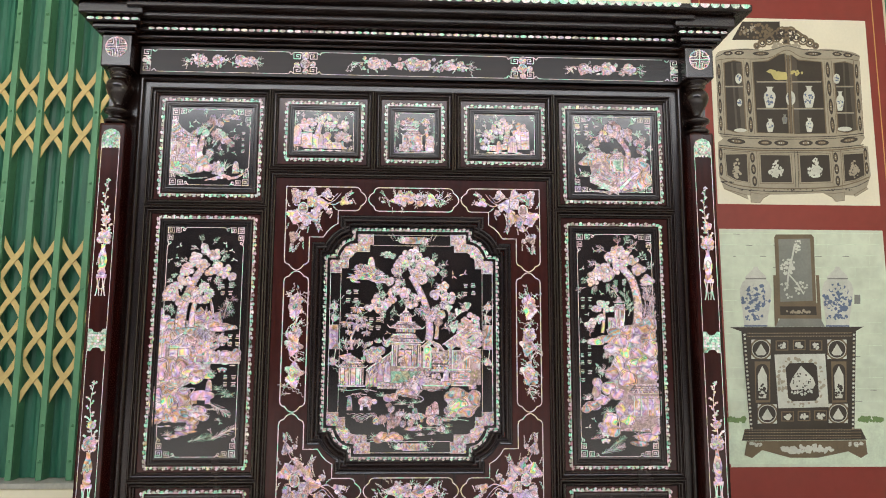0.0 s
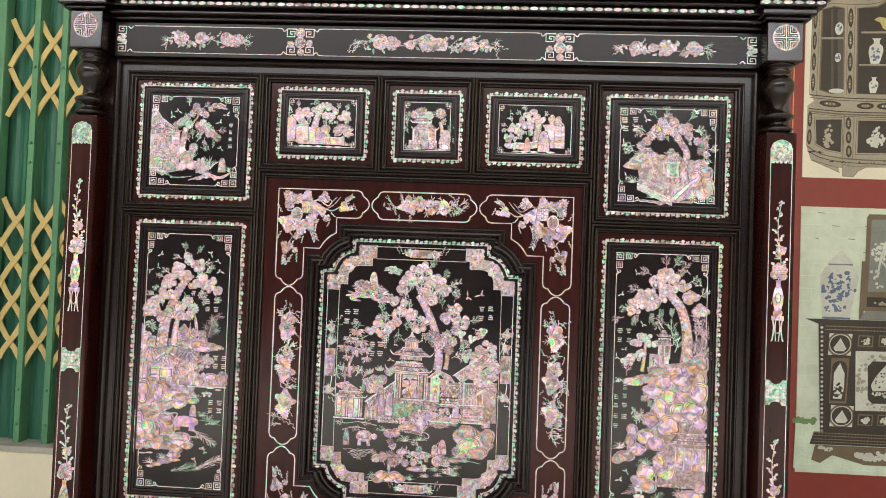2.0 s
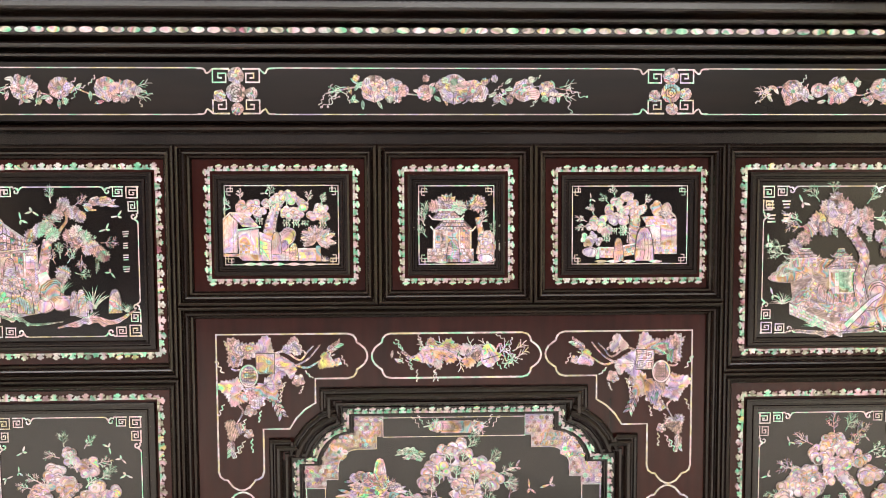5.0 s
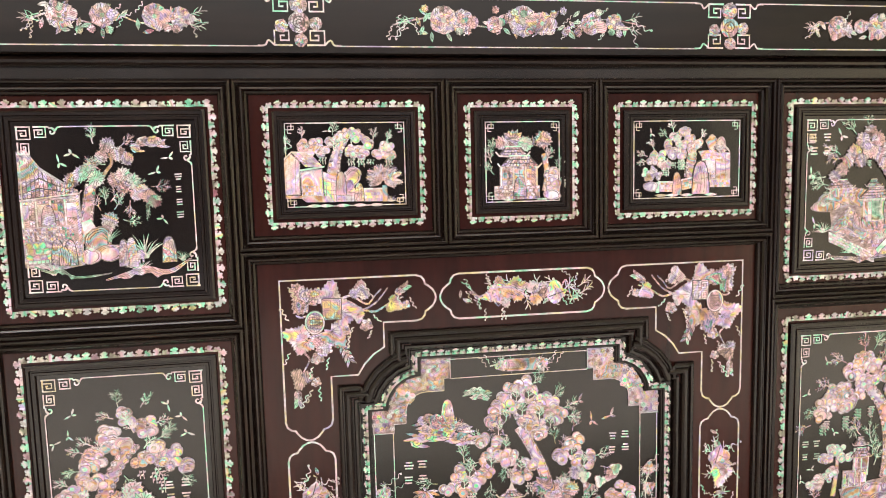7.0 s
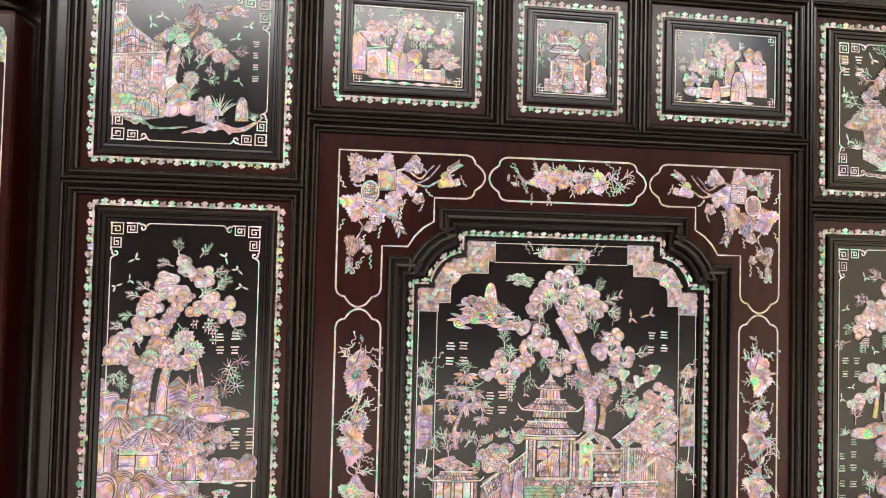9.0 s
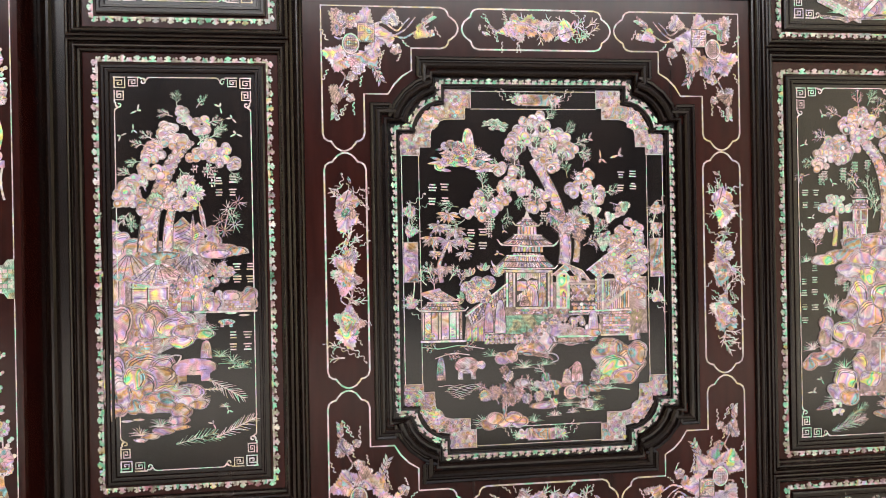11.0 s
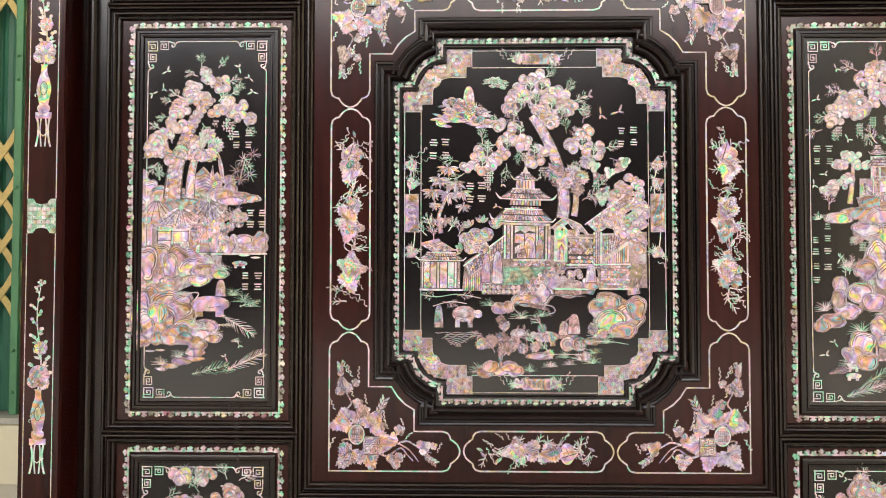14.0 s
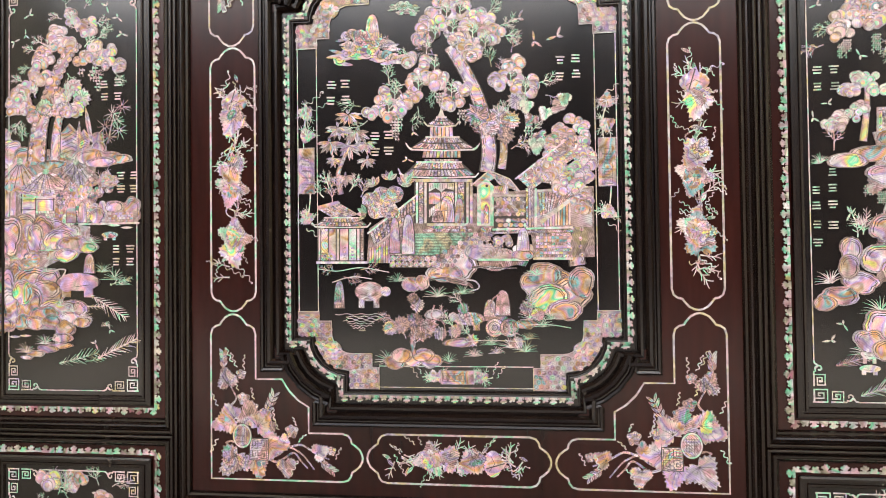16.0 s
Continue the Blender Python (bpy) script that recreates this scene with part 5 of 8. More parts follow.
hz(203)
d = centre_ink()
d.trunk([(605, 345), (600, 310), (612, 275), (620, 240)], 9, 4, 0, False)
for u, v, R in ((618, 212, 24), (600, 236, 26), (632, 244, 28), (586, 262, 26), (620, 268, 26), (648, 262, 24), (592, 288, 18), (650, 290, 20), (612, 320, 20), (584, 322, 16)):
    for q in range(9):
        an = 0.1 + 2.94 * q / 8 + rng.uniform(-0.12, 0.12)
        d.leaf(u + rng.uniform(-2, 2), v - R * 0.35, an, R * rng.uniform(0.8, 1.05), R * 0.24, rng.choice((0, 0, 5, 6)))
    d.leaf(u, v - R * 0.35, -1.57 + rng.uniform(-0.5, 0.5), R * 0.4, R * 0.2, 0)
for u, v, an in ((585, 335, 4.3), (575, 350, 4.0), (620, 340, 5.2), (600, 345, 4.7), (640, 350, 5.0), (590, 360, 4.6)):
    d.twig(u, v, an, 22, 2.0, rng.choice((3, 0)), 2)
for u, v, r in ((678, 350, 18), (700, 345, 15), (668, 372, 16), (655, 355, 13), (690, 372, 15)):
    d.flower(u, v, r, 7, 0)
for u, v, an in ((690, 320, 4.7), (665, 330, 4.2), (712, 330, 5.2), (650, 378, 3.3), (720, 325, 5.0)):
    for q in (-0.9, -0.3, 0.3, 0.9):
        d.leaf(u, v, an + q, 18, 8, rng.choice((0, 3, 4)))
d.make("garden_bush_inlay", centre_board, "mother-of-pearl drooping tree and flower bushes")

hz(204)
e = centre_ink()
for u, v, rx, ry in ((985, 500, 34, 26), (945, 500, 26, 22), (965, 486, 30, 20), (1012, 520, 32, 28), (970, 528, 34, 24), (1030, 500, 22, 26), (1000, 548, 28, 18), (815, 470, 28, 30), (790, 484, 30, 14), (730, 503, 15, 13), (748, 500, 12, 12), (850, 446, 26, 14), (885, 452, 30, 12)):
    e.rock(u, v, rx, ry, 0)
e.shelf([(760, 495), (790, 490), (830, 500), (840, 512)], 10)
e.shelf([(835, 472), (870, 468), (915, 474)], 12)
e.line(smooth([(745, 502), (770, 486), (800, 488), (820, 494), (842, 498), (848, 510), (830, 516)]), 4, 0, 2)
for u, v, r in ((775, 525, 24), (820, 520, 20), (705, 498, 20), (940, 565, 24), (960, 578, 20), (918, 580, 16), (975, 565, 16), (870, 610, 20), (905, 615, 22), (930, 622, 26), (840, 630, 18), (690, 640, 26), (715, 634, 20), (795, 640, 20), (950, 488, 22), (880, 625, 16), (935, 600, 18)):
    e.grass(u, v, r, -175, -10, 13, rng.choice((3, 3, 4)))
e.shelf([(672, 642), (700, 632), (730, 628), (770, 632), (800, 642)], 12)
for u, v in ((700, 640), (735, 636), (765, 638), (712, 628), (750, 628)):
    e.rock(u, v, 18, 12, 0, 2)
e.trunk([(735, 628), (730, 600), (740, 575), (735, 555)], 7, 4, 0, False)
for u, v, r in ((735, 570, 20), (760, 578, 18), (712, 574, 18), (692, 580, 16), (740, 540, 14), (732, 528, 12), (780, 590, 14), (745, 590, 16)):
    e.spiky(u, v, r, 0, 12)
for u, v, an in ((720, 600, 4.2), (750, 605, 5.2), (700, 570, 3.6), (770, 570, 5.4), (735, 615, 4.7), (600, 480, 3.3), (640, 478, 6.2), (610, 490, 0.2)):
    e.twig(u, v, an, 20, 1.7, 0, 2)
for u, v, r in ((932, 545, 15), (952, 556, 14), (836, 602, 13), (806, 586, 14), (916, 606, 13), (820, 546, 12)):
    e.spiky(u, v, r, rng.choice((0, 5)), 11)
    e.twig(u, v - 4, -1.57 + rng.uniform(-0.8, 0.8), 20, 1.7, 3, 2)
e.rock(928, 574, 20, 8, 0, 2), e.rock(812, 606, 24, 8, 0, 2), e.rock(770, 556, 16, 9, 0, 2)
e.waves(642, 556, 100, 8)
e.waves(900, 590, 60, 1)
for pts in (((565, 476), (600, 480), (640, 474), (690, 482)), ((590, 500), (625, 490), (660, 494)), ((800, 610), (850, 602), (930, 604)), ((930, 575), (970, 574), (1010, 580))):
    e.line(smooth(pts), 1.6, 2)
for pts in (((885, 520), (872, 530), (868, 545), (880, 555)), ((770, 540), (765, 560), (785, 570), (790, 590))):
    e.line(smooth(pts), 3, 0, 1.5)
e.make("rock_garden_inlay", centre_board, "mother-of-pearl rocks, grass and rippling water")

hz(205)


def motif(name, label, draw, grid=None, parent=None, base=CB):
    """One small inlay of its own."""
    ink = Ink(grid or G_CENTRE, base)
    draw(ink)
    return ink.make(name, parent or centre_board, label)


def cart(f):
    f.quad(850, 898, 560, 568, 0)
    f.upright(868, 560, 22, 30, 0), f.upright(890, 558, 26, 44, 0)
    for u in (876, 902):
        f.disc(u, 580, 17, 1, n=18), f.disc(u, 580, 16, 0, n=18)
        f.ring(u, 580, 11, 1.2, 1, 16), f.ring(u, 580, 5, 1.2, 1, 10)


def big_cloud(f):
    f.upright(660, 86, 26, 58, 5), f.cloud(650, 104, 112, 38, 5), f.cloud(655, 86, 84, 34, 0), f.cloud(632, 70, 42, 26, 0)


def small_cloud(f):
    f.cloud(716, 18, 46, 18, 4), f.cloud(720, 26, 30, 12, 3)


def round_shape(f):
    f.oblong(655, 516, 25, 17, 0), f.disc(684, 516, 9, 0, n=10)


def long_shape(f):
    f.oblong(830, 564, 28, 12, 0), f.disc(802, 560, 8, 0, n=8)


motif("upright_inlay", "plain upright shell shape", lambda f: f.upright(602, 545, 18, 48, 0))
motif("rounded_inlay", "plain rounded shell shape", round_shape)
motif("rounded_inlay", "plain rounded shell shape", long_shape)
motif("cart_inlay", "mother-of-pearl two-wheeled cart", cart)
motif("cloud_inlay", "pink shell cloud scrolls", big_cloud)
motif("cloud_inlay", "green shell cloud scrolls", small_cloud)


def chips(spots, grid, parent, base=CB, m=0):
    for u, v, r, an in spots:
        motif("chip_inlay", "small slender swept shell chip", lambda f: f.fleck(u, v, r, an, m), grid, parent, base)


def bar_signs(spots, r, grid, parent, base=CB, m=2):
    for u, v in spots:
        motif("bar_sign", "small stacked shell bars", lambda f: f.bars(u, v, r, m), grid, parent, base)


chips(((917, 35, 18, 0.2), (945, 75, 18, 1.9), (985, 66, 20, 0.1), (732, 235, 12, 1.9), (722, 283, 12, 4.0)), G_CENTRE, centre_board)
bar_signs(((588, 152), (612, 150), (587, 180), (613, 178), (665, 242), (689, 240), (665, 270), (689, 268), (991, 108), (1018, 105), (990, 137), (1019, 132)), 9, G_CENTRE, centre_board)


# ---- tall left panel: pines over a round pavilion, rocks below ----
tall_left, tall_right = panels[2][0], panels[3][0]
hz(300)
w_ = 1 - 51.05 * G_LEFT[6]
G_TALL = (1.09 * G_LEFT[0] / w_, G_LEFT[1] / w_, (G_LEFT[2] - 51.05 * G_LEFT[0]) / w_, 1.09 * G_LEFT[3] / w_, G_LEFT[4] / w_, (G_LEFT[5] - 51.05 * G_LEFT[3]) / w_, 1.09 * G_LEFT[6] / w_, G_LEFT[7] / w_)
a = Ink(G_TALL, FIELD_H)
for u, v, an in ((352, 100, 4.6), (345, 118, 3.5), (382, 104, 5.3), (398, 132, 5.9), (316, 158, 3.7), (402, 156, 5.7), (303, 168, 3.4), (296, 196, 3.1), (284, 218, 3.5), (432, 212, 0.9), (278, 282, 2.2), (255, 272, 2.6), (280, 308, 4.6), (322, 200, 1.2), (398, 200, 1.0), (280, 290, 1.4), (410, 150, 5.5), (355, 208, 1.0)):
    a.twig(u, v, an, 15, 1.5, rng.choice((3, 2, 4)), 2)
a.trunk([(337, 348), (338, 315), (342, 285), (350, 262)], 15, 10)
a.trunk([(306, 350), (308, 315), (312, 285), (320, 262), (328, 235), (340, 205), (356, 178), (372, 160)], 28, 13)
for u, v, rx, ry in ((362, 116, 14, 14), (336, 142, 15, 17), (342, 162, 14, 10), (388, 136, 17, 16), (358, 160, 14, 9), (318, 178, 20, 14), (306, 192, 13, 9), (384, 186, 20, 11), (406, 186, 18, 12), (402, 168, 15, 8), (424, 176, 15, 9), (430, 200, 20, 8), (286, 228, 18, 13), (302, 214, 13, 13), (318, 216, 12, 10), (266, 258, 17, 15), (292, 262, 13, 13), (270, 242, 14, 9)):
    a.clump(u, v, rx, ry, 0, 7.2, 1.1)
for u, v, r, m in ((332, 262, 17, 5), (348, 246, 16, 5), (366, 232, 15, 5), (380, 250, 15, 2), (372, 268, 14, 5), (352, 268, 14, 0), (318, 262, 14, 4), (300, 276, 12, 5)):
    a.spiky(u, v, r * 1.1, m, 12, 0.6)
    a.clump(u, v + r * 0.3, r * 0.7, r * 0.5, 0, 6.0, 0.8)
for u, v, an in ((362, 128, 4.7), (372, 142, 4.3), (384, 168, 5.4), (330, 172, 4.2), (304, 232, 4.9), (304, 246, 4.5), (356, 256, 4.9), (362, 244, 4.4), (298, 256, 4.0)):
    a.twig(u, v, an, 14, 2.0, rng.choice((2, 3)), 2)
for u, v, L in ((379, 202, 20), (407, 216, 28), (396, 206, 20), (400, 200, 16)):
    a.drape(u, v, L, 2)
a.make("pine_inlay", tall_left, "mother-of-pearl pine trees")
hz(301)
b = Ink(G_TALL, FIELD_H)
b.poly([(246, 305), (262, 312), (290, 336), (310, 330), (350, 332), (400, 326), (452, 350), (404, 362), (400, 392), (246, 396)], 6)
for u, v, rx, ry in ((300, 346, 16, 10), (322, 350, 16, 9), (342, 348, 14, 10), (330, 356, 24, 8)):
    b.rock(u, v, rx, ry, 0, 2)
for u, v, rx, ry in ((252, 308, 9, 14), (256, 335, 14, 24), (266, 338, 17, 22), (282, 345, 16, 18), (406, 316, 11, 9), (408, 332, 12, 11), (392, 346, 26, 13), (424, 348, 24, 11), (446, 350, 16, 7), (412, 354, 24, 8)):
    b.rock(u, v, rx, ry, 0, 3)
for u, v, L, W in ((360, 348, 58, 38), (384, 338, 38, 22)):
    b.leaf(u, v, -1.57, L, W, 6, False)
    b.leaf(u, v - 1, -1.57, L * 0.96, W * 0.9, 5, False)
    for q in range(6):
        b.line([(u - W * 0.3, v - L * (0.15 + 0.1 * q)), (u + W * 0.1, v - L * (0.25 + 0.11 * q)), (u + W * 0.3, v - L * (0.2 + 0.1 * q))], 1.1, 1)
b.leaf(396, 322, -1.75, 58, 8, 0), b.leaf(375, 335, -1.55, 48, 7, 0)
for u, v in ((350, 345), (362, 350)):
    b.grass(u, v, 16, -150, -30, 9, 4)
b.quad(246, 396, 394, 450, 6)
b.quad(247, 252, 392, 446, 5), b.quad(253, 272, 388, 440, 5), b.quad(283, 336, 402, 450, 5), b.quad(338, 394, 398, 450, 0)
for u in (252, 262, 282, 306, 336, 352, 394):
    b.line([(u, 394), (u, 448)], 1.6, 1)
    b.line([(u + 2, 394), (u + 2, 448)], 1.6, 2)
b.tiles((306, 430), (32, 0), (0, 18), 7, 4, 2, 0.2, True)
b.line([(280, 408), (338, 408)], 2.4, 2), b.line([(280, 412), (338, 412)], 1.0, 1), b.line([(283, 428), (306, 428)], 1.4, 1)
for q in range(5):
    b.disc(288 + q * 11, 405, 3, 0, n=8)
b.umbrella(278, 348, 42, 48, 5), b.umbrella(372, 352, 40, 40, 0), b.umbrella(322, 366, 44, 38, 0)
b.line(smooth([(248, 388), (262, 394), (278, 396)]), 4, 5), b.line(smooth([(290, 404), (322, 409), (356, 402)]), 3.4, 2), b.line(smooth([(340, 394), (372, 398), (404, 390)]), 3.4, 5)
for u, v, r, m in ((365, 398, 13, 0), (378, 408, 13, 5), (352, 412, 12, 0), (392, 402, 10, 5), (370, 424, 13, 5), (384, 430, 12, 0), (350, 434, 12, 5), (398, 430, 13, 0), (362, 444, 11, 3)):
    b.flower(u, v, r, 7, m)
for u, v, w, h in ((366, 450, 16, 36), (384, 450, 14, 32), (416, 452, 18, 36), (405, 450, 12, 24)):
    b.upright(u, v, w, h, 5)
b.rock(462, 432, 14, 20, 0), b.rock(436, 426, 16, 9, 0, 2), b.rock(408, 440, 12, 14, 0, 2)
b.quad(424, 472, 434, 452, 6), b.tiles((425, 435), (40, 0), (0, 15), 7, 4, 5, 0.16, True)
b.line([(378, 453), (475, 452)], 3, 2), b.leaf(425, 455, 0.0, 20, 4, 2, False), b.leaf(446, 459, 0.0, 18, 4, 2, False)
b.make("pavilion_inlay", tall_left, "mother-of-pearl pavilion with round ribbed roofs")
hz(302)
c = Ink(G_TALL, FIELD_H)
c.poly([(246, 440), (300, 446), (396, 456), (394, 486), (350, 508), (312, 526), (346, 545), (346, 574), (392, 602), (352, 620), (246, 618)], 6)
for u, v in ((286, 470), (290, 486), (278, 500), (262, 505), (296, 500), (270, 522), (284, 530), (300, 515), (254, 520), (310, 490), (308, 503), (256, 535), (272, 490), (292, 528)):
    c.clump(u, v, 12, 9, 0, 7, 1.0)
for u, v, rx, ry in ((250, 548, 10, 20), (280, 600, 22, 14), (300, 600, 20, 12), (330, 572, 24, 16), (370, 586, 22, 10), (274, 545, 18, 24), (340, 462, 20, 16), (290, 458, 18, 18), (362, 466, 18, 12), (254, 455, 10, 14), (262, 470, 19, 26), (252, 490, 8, 12), (318, 466, 19, 22), (306, 474, 12, 18), (348, 478, 26, 14), (372, 486, 24, 11), (392, 490, 14, 6), (340, 500, 14, 7), (358, 502, 17, 8), (302, 546, 26, 19), (330, 544, 20, 16), (322, 556, 26, 10), (258, 572, 17, 40), (268, 585, 16, 26), (252, 600, 8, 22), (298, 580, 22, 22), (286, 560, 14, 16), (342, 588, 28, 12), (322, 596, 20, 10), (366, 600, 22, 9), (386, 606, 14, 6), (288, 608, 13, 9), (310, 610, 15, 9), (336, 606, 15, 9), (358, 618, 14, 10), (258, 612, 12, 8), (354, 632, 14, 6)):
    c.rock(u, v, rx * 1.12, ry * 1.28, 0, 3)
for u, v, r, m in ((272, 508, 11, 4), (328, 494, 14, 3), (332, 508, 14, 2), (398, 482, 16, 3), (388, 474, 14, 0), (376, 470, 12, 3), (385, 452, 16, 3), (328, 528, 10, 2), (418, 528, 20, 4), (436, 540, 22, 4), (450, 548, 14, 4), (350, 582, 14, 2), (372, 590, 16, 2), (390, 600, 14, 2), (296, 656, 18, 2), (326, 642, 18, 2), (424, 612, 9, 2)):
    c.grass(u, v, r, -175, -5, 12, m)
for u, v, rx, ry in ((352, 644, 20, 5), (330, 650, 18, 6), (312, 658, 14, 5), (296, 664, 10, 4)):
    c.rock(u, v, rx, ry, 0, 1)
c.leaf(265, 632, 0.0, 20, 4, 2, False), c.leaf(284, 630, 0.0, 18, 4, 2, False)
c.oblong(378, 544, 34, 14, 5), c.upright(396, 530, 17, 30, 5), c.disc(360, 548, 12, 5, n=10)
c.line(smooth([(350, 540), (358, 526), (348, 524), (340, 527)]), 2.4, 2)
c.pine_shoot(394, 582, 0.0, 26, 2), c.pine_shoot(400, 565, 0.55, 62, 2), c.pine_shoot(350, 672, -0.28, 62, 4), c.pine_shoot(392, 668, -0.2, 30, 4), c.pine_shoot(412, 662, -0.48, 66, 2), c.pine_shoot(430, 548, -0.3, 34, 4)
c.make("rockery_inlay", tall_left, "mother-of-pearl rocks with grass")
hz(303)


def bamboo(d):
    d.trunk([(410, 325), (415, 300), (420, 280)], 4, 2, 0, False)
    for u, v in ((418, 278), (425, 290), (405, 298), (430, 305), (412, 315), (435, 268)):
        d.needles(u, v, 16, 0, 360, 11, rng.choice((3, 0)))


def blossoms(d):
    d.line(smooth([(382, 425), (395, 405), (408, 390), (420, 376)]), 2.5, 0, 1.5)
    for u, v in ((400, 385), (412, 395), (395, 402), (420, 385), (385, 410), (408, 378)):
        d.flower(u, v, 9, 6)
        d.twig(u, v, rng.uniform(0, 6.28), 13, 1.4, 0, 1)


motif("bamboo_inlay", "mother-of-pearl bamboo tuft", bamboo, G_LEFT, tall_left, FIELD_H)
motif("blossom_inlay", "mother-of-pearl blossoming twig", blossoms, G_LEFT, tall_left, FIELD_H)
motif("rounded_inlay", "plain rounded shell shape", lambda d: d.oblong(415, 470, 14, 5, 0), G_LEFT, tall_left, FIELD_H)
hz(304)
chips(((265, 107, 12, 0.0), (258, 140, 10, 2.0), (237, 150, 11, 3.2), (405, 103, 12, 4.9), (425, 123, 11, 4.4), (432, 150, 12, 4.0), (417, 618, 10, 1.7), (392, 640, 10, 4.7)), G_LEFT, tall_left, FIELD_H, 3)
bar_signs(((402, 230), (426, 228), (403, 250), (426, 250), (433, 377), (455, 377), (433, 398), (455, 398), (426, 492), (450, 492), (426, 512), (450, 512)), 7.5, G_LEFT, tall_left, FIELD_H)

# ---- tall right panel: a leaning tree over terraces ----
hz(310)
R = (1 / 2.667)


def right_ink():
    """Grid of the tall right panel, in finer steps from its upper left corner."""
    a_, b_, c_, d_, e_, f_, g_, h_ = G_RIGHT
    k = 1 + g_ * 1000 + h_ * 330
    return Ink((a_ * R / k, b_ * R / k, (c_ + a_ * 1000 + b_ * 330) / k, d_ * R / k, e_ * R / k, (f_ + d_ * 1000 + e_ * 330) / k, g_ * R / k, h_ * R / k), FIELD_H)


RG = right_ink().g
a = right_ink()
a.trunk([(395, 575), (400, 520), (398, 450), (385, 385), (362, 330), (325, 285), (300, 240)], 42, 30)
for u, v, an in ((300, 170, 4.6), (330, 165, 5.2), (240, 200, 3.6), (395, 230, 5.8), (200, 270, 3.4), (160, 340, 3.0), (130, 385, 2.8), (420, 330, 0.4), (440, 290, 5.6), (280, 380, 1.8), (230, 300, 3.8), (350, 180, 5.6), (470, 340, 0.2), (270, 260, 1.2), (350, 220, 5.0)):
    a.twig(u, v, an, 36, 3.2, rng.choice((3, 0, 4)), 2)
for u, v, rx, ry in ((295, 190, 38, 26), (265, 225, 34, 24), (330, 210, 30, 20), (370, 240, 34, 22), (225, 285, 44, 26), (190, 320, 44, 26), (165, 355, 30, 22), (275, 305, 36, 24), (300, 260, 34, 18), (410, 290, 30, 22), (450, 345, 38, 26), (395, 300, 26, 16), (240, 335, 30, 18), (345, 250, 22, 16)):
    a.clump(u, v, rx, ry, 0, 13, 1.1)
for u, v, L in ((170, 385, 40), (245, 365, 60), (285, 345, 36), (330, 340, 40), (180, 375, 34)):
    a.drape(u, v, L, 4)
a.make("leaning_tree_inlay", tall_right, "mother-of-pearl leaning tree")
hz(311)
b = right_ink()
b.trunk([(215, 620), (222, 560), (225, 510), (222, 480)], 16, 8, 0, False)
for u, v, rx, ry in ((220, 470, 34, 14), (190, 495, 30, 14), (250, 495, 28, 12), (180, 560, 28, 20), (150, 580, 28, 14), (205, 540, 20, 16)):
    b.clump(u, v, rx, ry, rng.choice((0, 3)), 10, 1.2)
for u, v, an in ((430, 560, 4.4), (450, 520, 4.9), (470, 470, 4.6), (345, 500, 4.7), (340, 460, 4.5), (350, 530, 4.9), (300, 430, 4.2), (150, 640, 4.7), (440, 590, 5.4), (460, 560, 4.7)):
    b.twig(u, v, an, 60 if u > 400 else 44, 3.4, 4 if 330 < u < 360 else 0, 2)
b.poly([(235, 600), (300, 585), (380, 575), (488, 545), (492, 1105), (300, 1105), (316, 965), (240, 955), (252, 880), (306, 800), (296, 750), (222, 715), (250, 655)], 6)
b.hall(305, 560, 50, 90, 2), b.roof(305, 500, 70, 30, 0.4, 3), b.roof(300, 462, 46, 26, 0.3, 2)
b.hall(285, 600, 80, 60, 4)
for u, v, rx, ry in ((290, 615, 50, 24), (350, 610, 50, 26), (240, 650, 60, 20), (180, 665, 50, 18), (460, 570, 40, 46), (420, 600, 50, 30), (310, 660, 60, 30), (390, 650, 60, 30), (450, 640, 44, 34), (330, 720, 50, 44), (400, 720, 60, 40), (460, 700, 40, 50), (270, 700, 50, 26), (300, 790, 40, 60), (340, 850, 60, 50), (390, 790, 60, 50), (440, 780, 60, 50), (470, 830, 36, 36), (265, 830, 40, 40), (250, 900, 46, 36), (290, 930, 40, 30), (205, 960, 46, 28), (160, 990, 50, 26), (125, 1010, 30, 20), (185, 880, 26, 36), (180, 920, 26, 30), (255, 1060, 44, 40), (225, 1100, 40, 30), (265, 1120, 36, 34), (305, 1010, 30, 40), (370, 1010, 34, 40), (340, 1060, 46, 30), (440, 1150, 60, 24), (400, 1180, 50, 16), (480, 1110, 30, 30)):
    b.rock(u, v, rx * 0.9, ry * 0.9, 0, 3)
b.make("cliff_inlay", tall_right, "mother-of-pearl cliffs and rocks")
hz(312)
c = right_ink()
c.roof(420, 920, 190, 60, 0.6, 5)
c.hall(430, 1040, 160, 110, 4)
c.tiles((380, 1040), (125, 0), (0, 64), 10, 6, 0, 0.2, True)
c.rail((290, 1060), (420, 1040), 40, 10)
c.tiles((290, 1100), (215, 4), (0, 18), 16, 2, 0)
c.roof(430, 760, 90, 36, 0.5, 3)
for u, v, r in ((300, 640, 26), (340, 640, 24), (320, 690, 26), (370, 690, 26), (280, 690, 22), (410, 690, 26), (240, 730, 22), (270, 660, 22), (360, 660, 22), (450, 690, 22), (420, 640, 22), (350, 1000, 26), (380, 1040, 26), (330, 1040, 24), (385, 990, 24)):
    c.spiky(u, v, r, 0, 12)
for u, v, r in ((445, 830, 22), (460, 800, 20), (470, 850, 20), (430, 860, 18), (480, 770, 20), (420, 880, 18), (470, 880, 20), (400, 870, 18), (440, 790, 18)):
    c.flower(u, v, r, 7, rng.choice((0, 0, 4)))
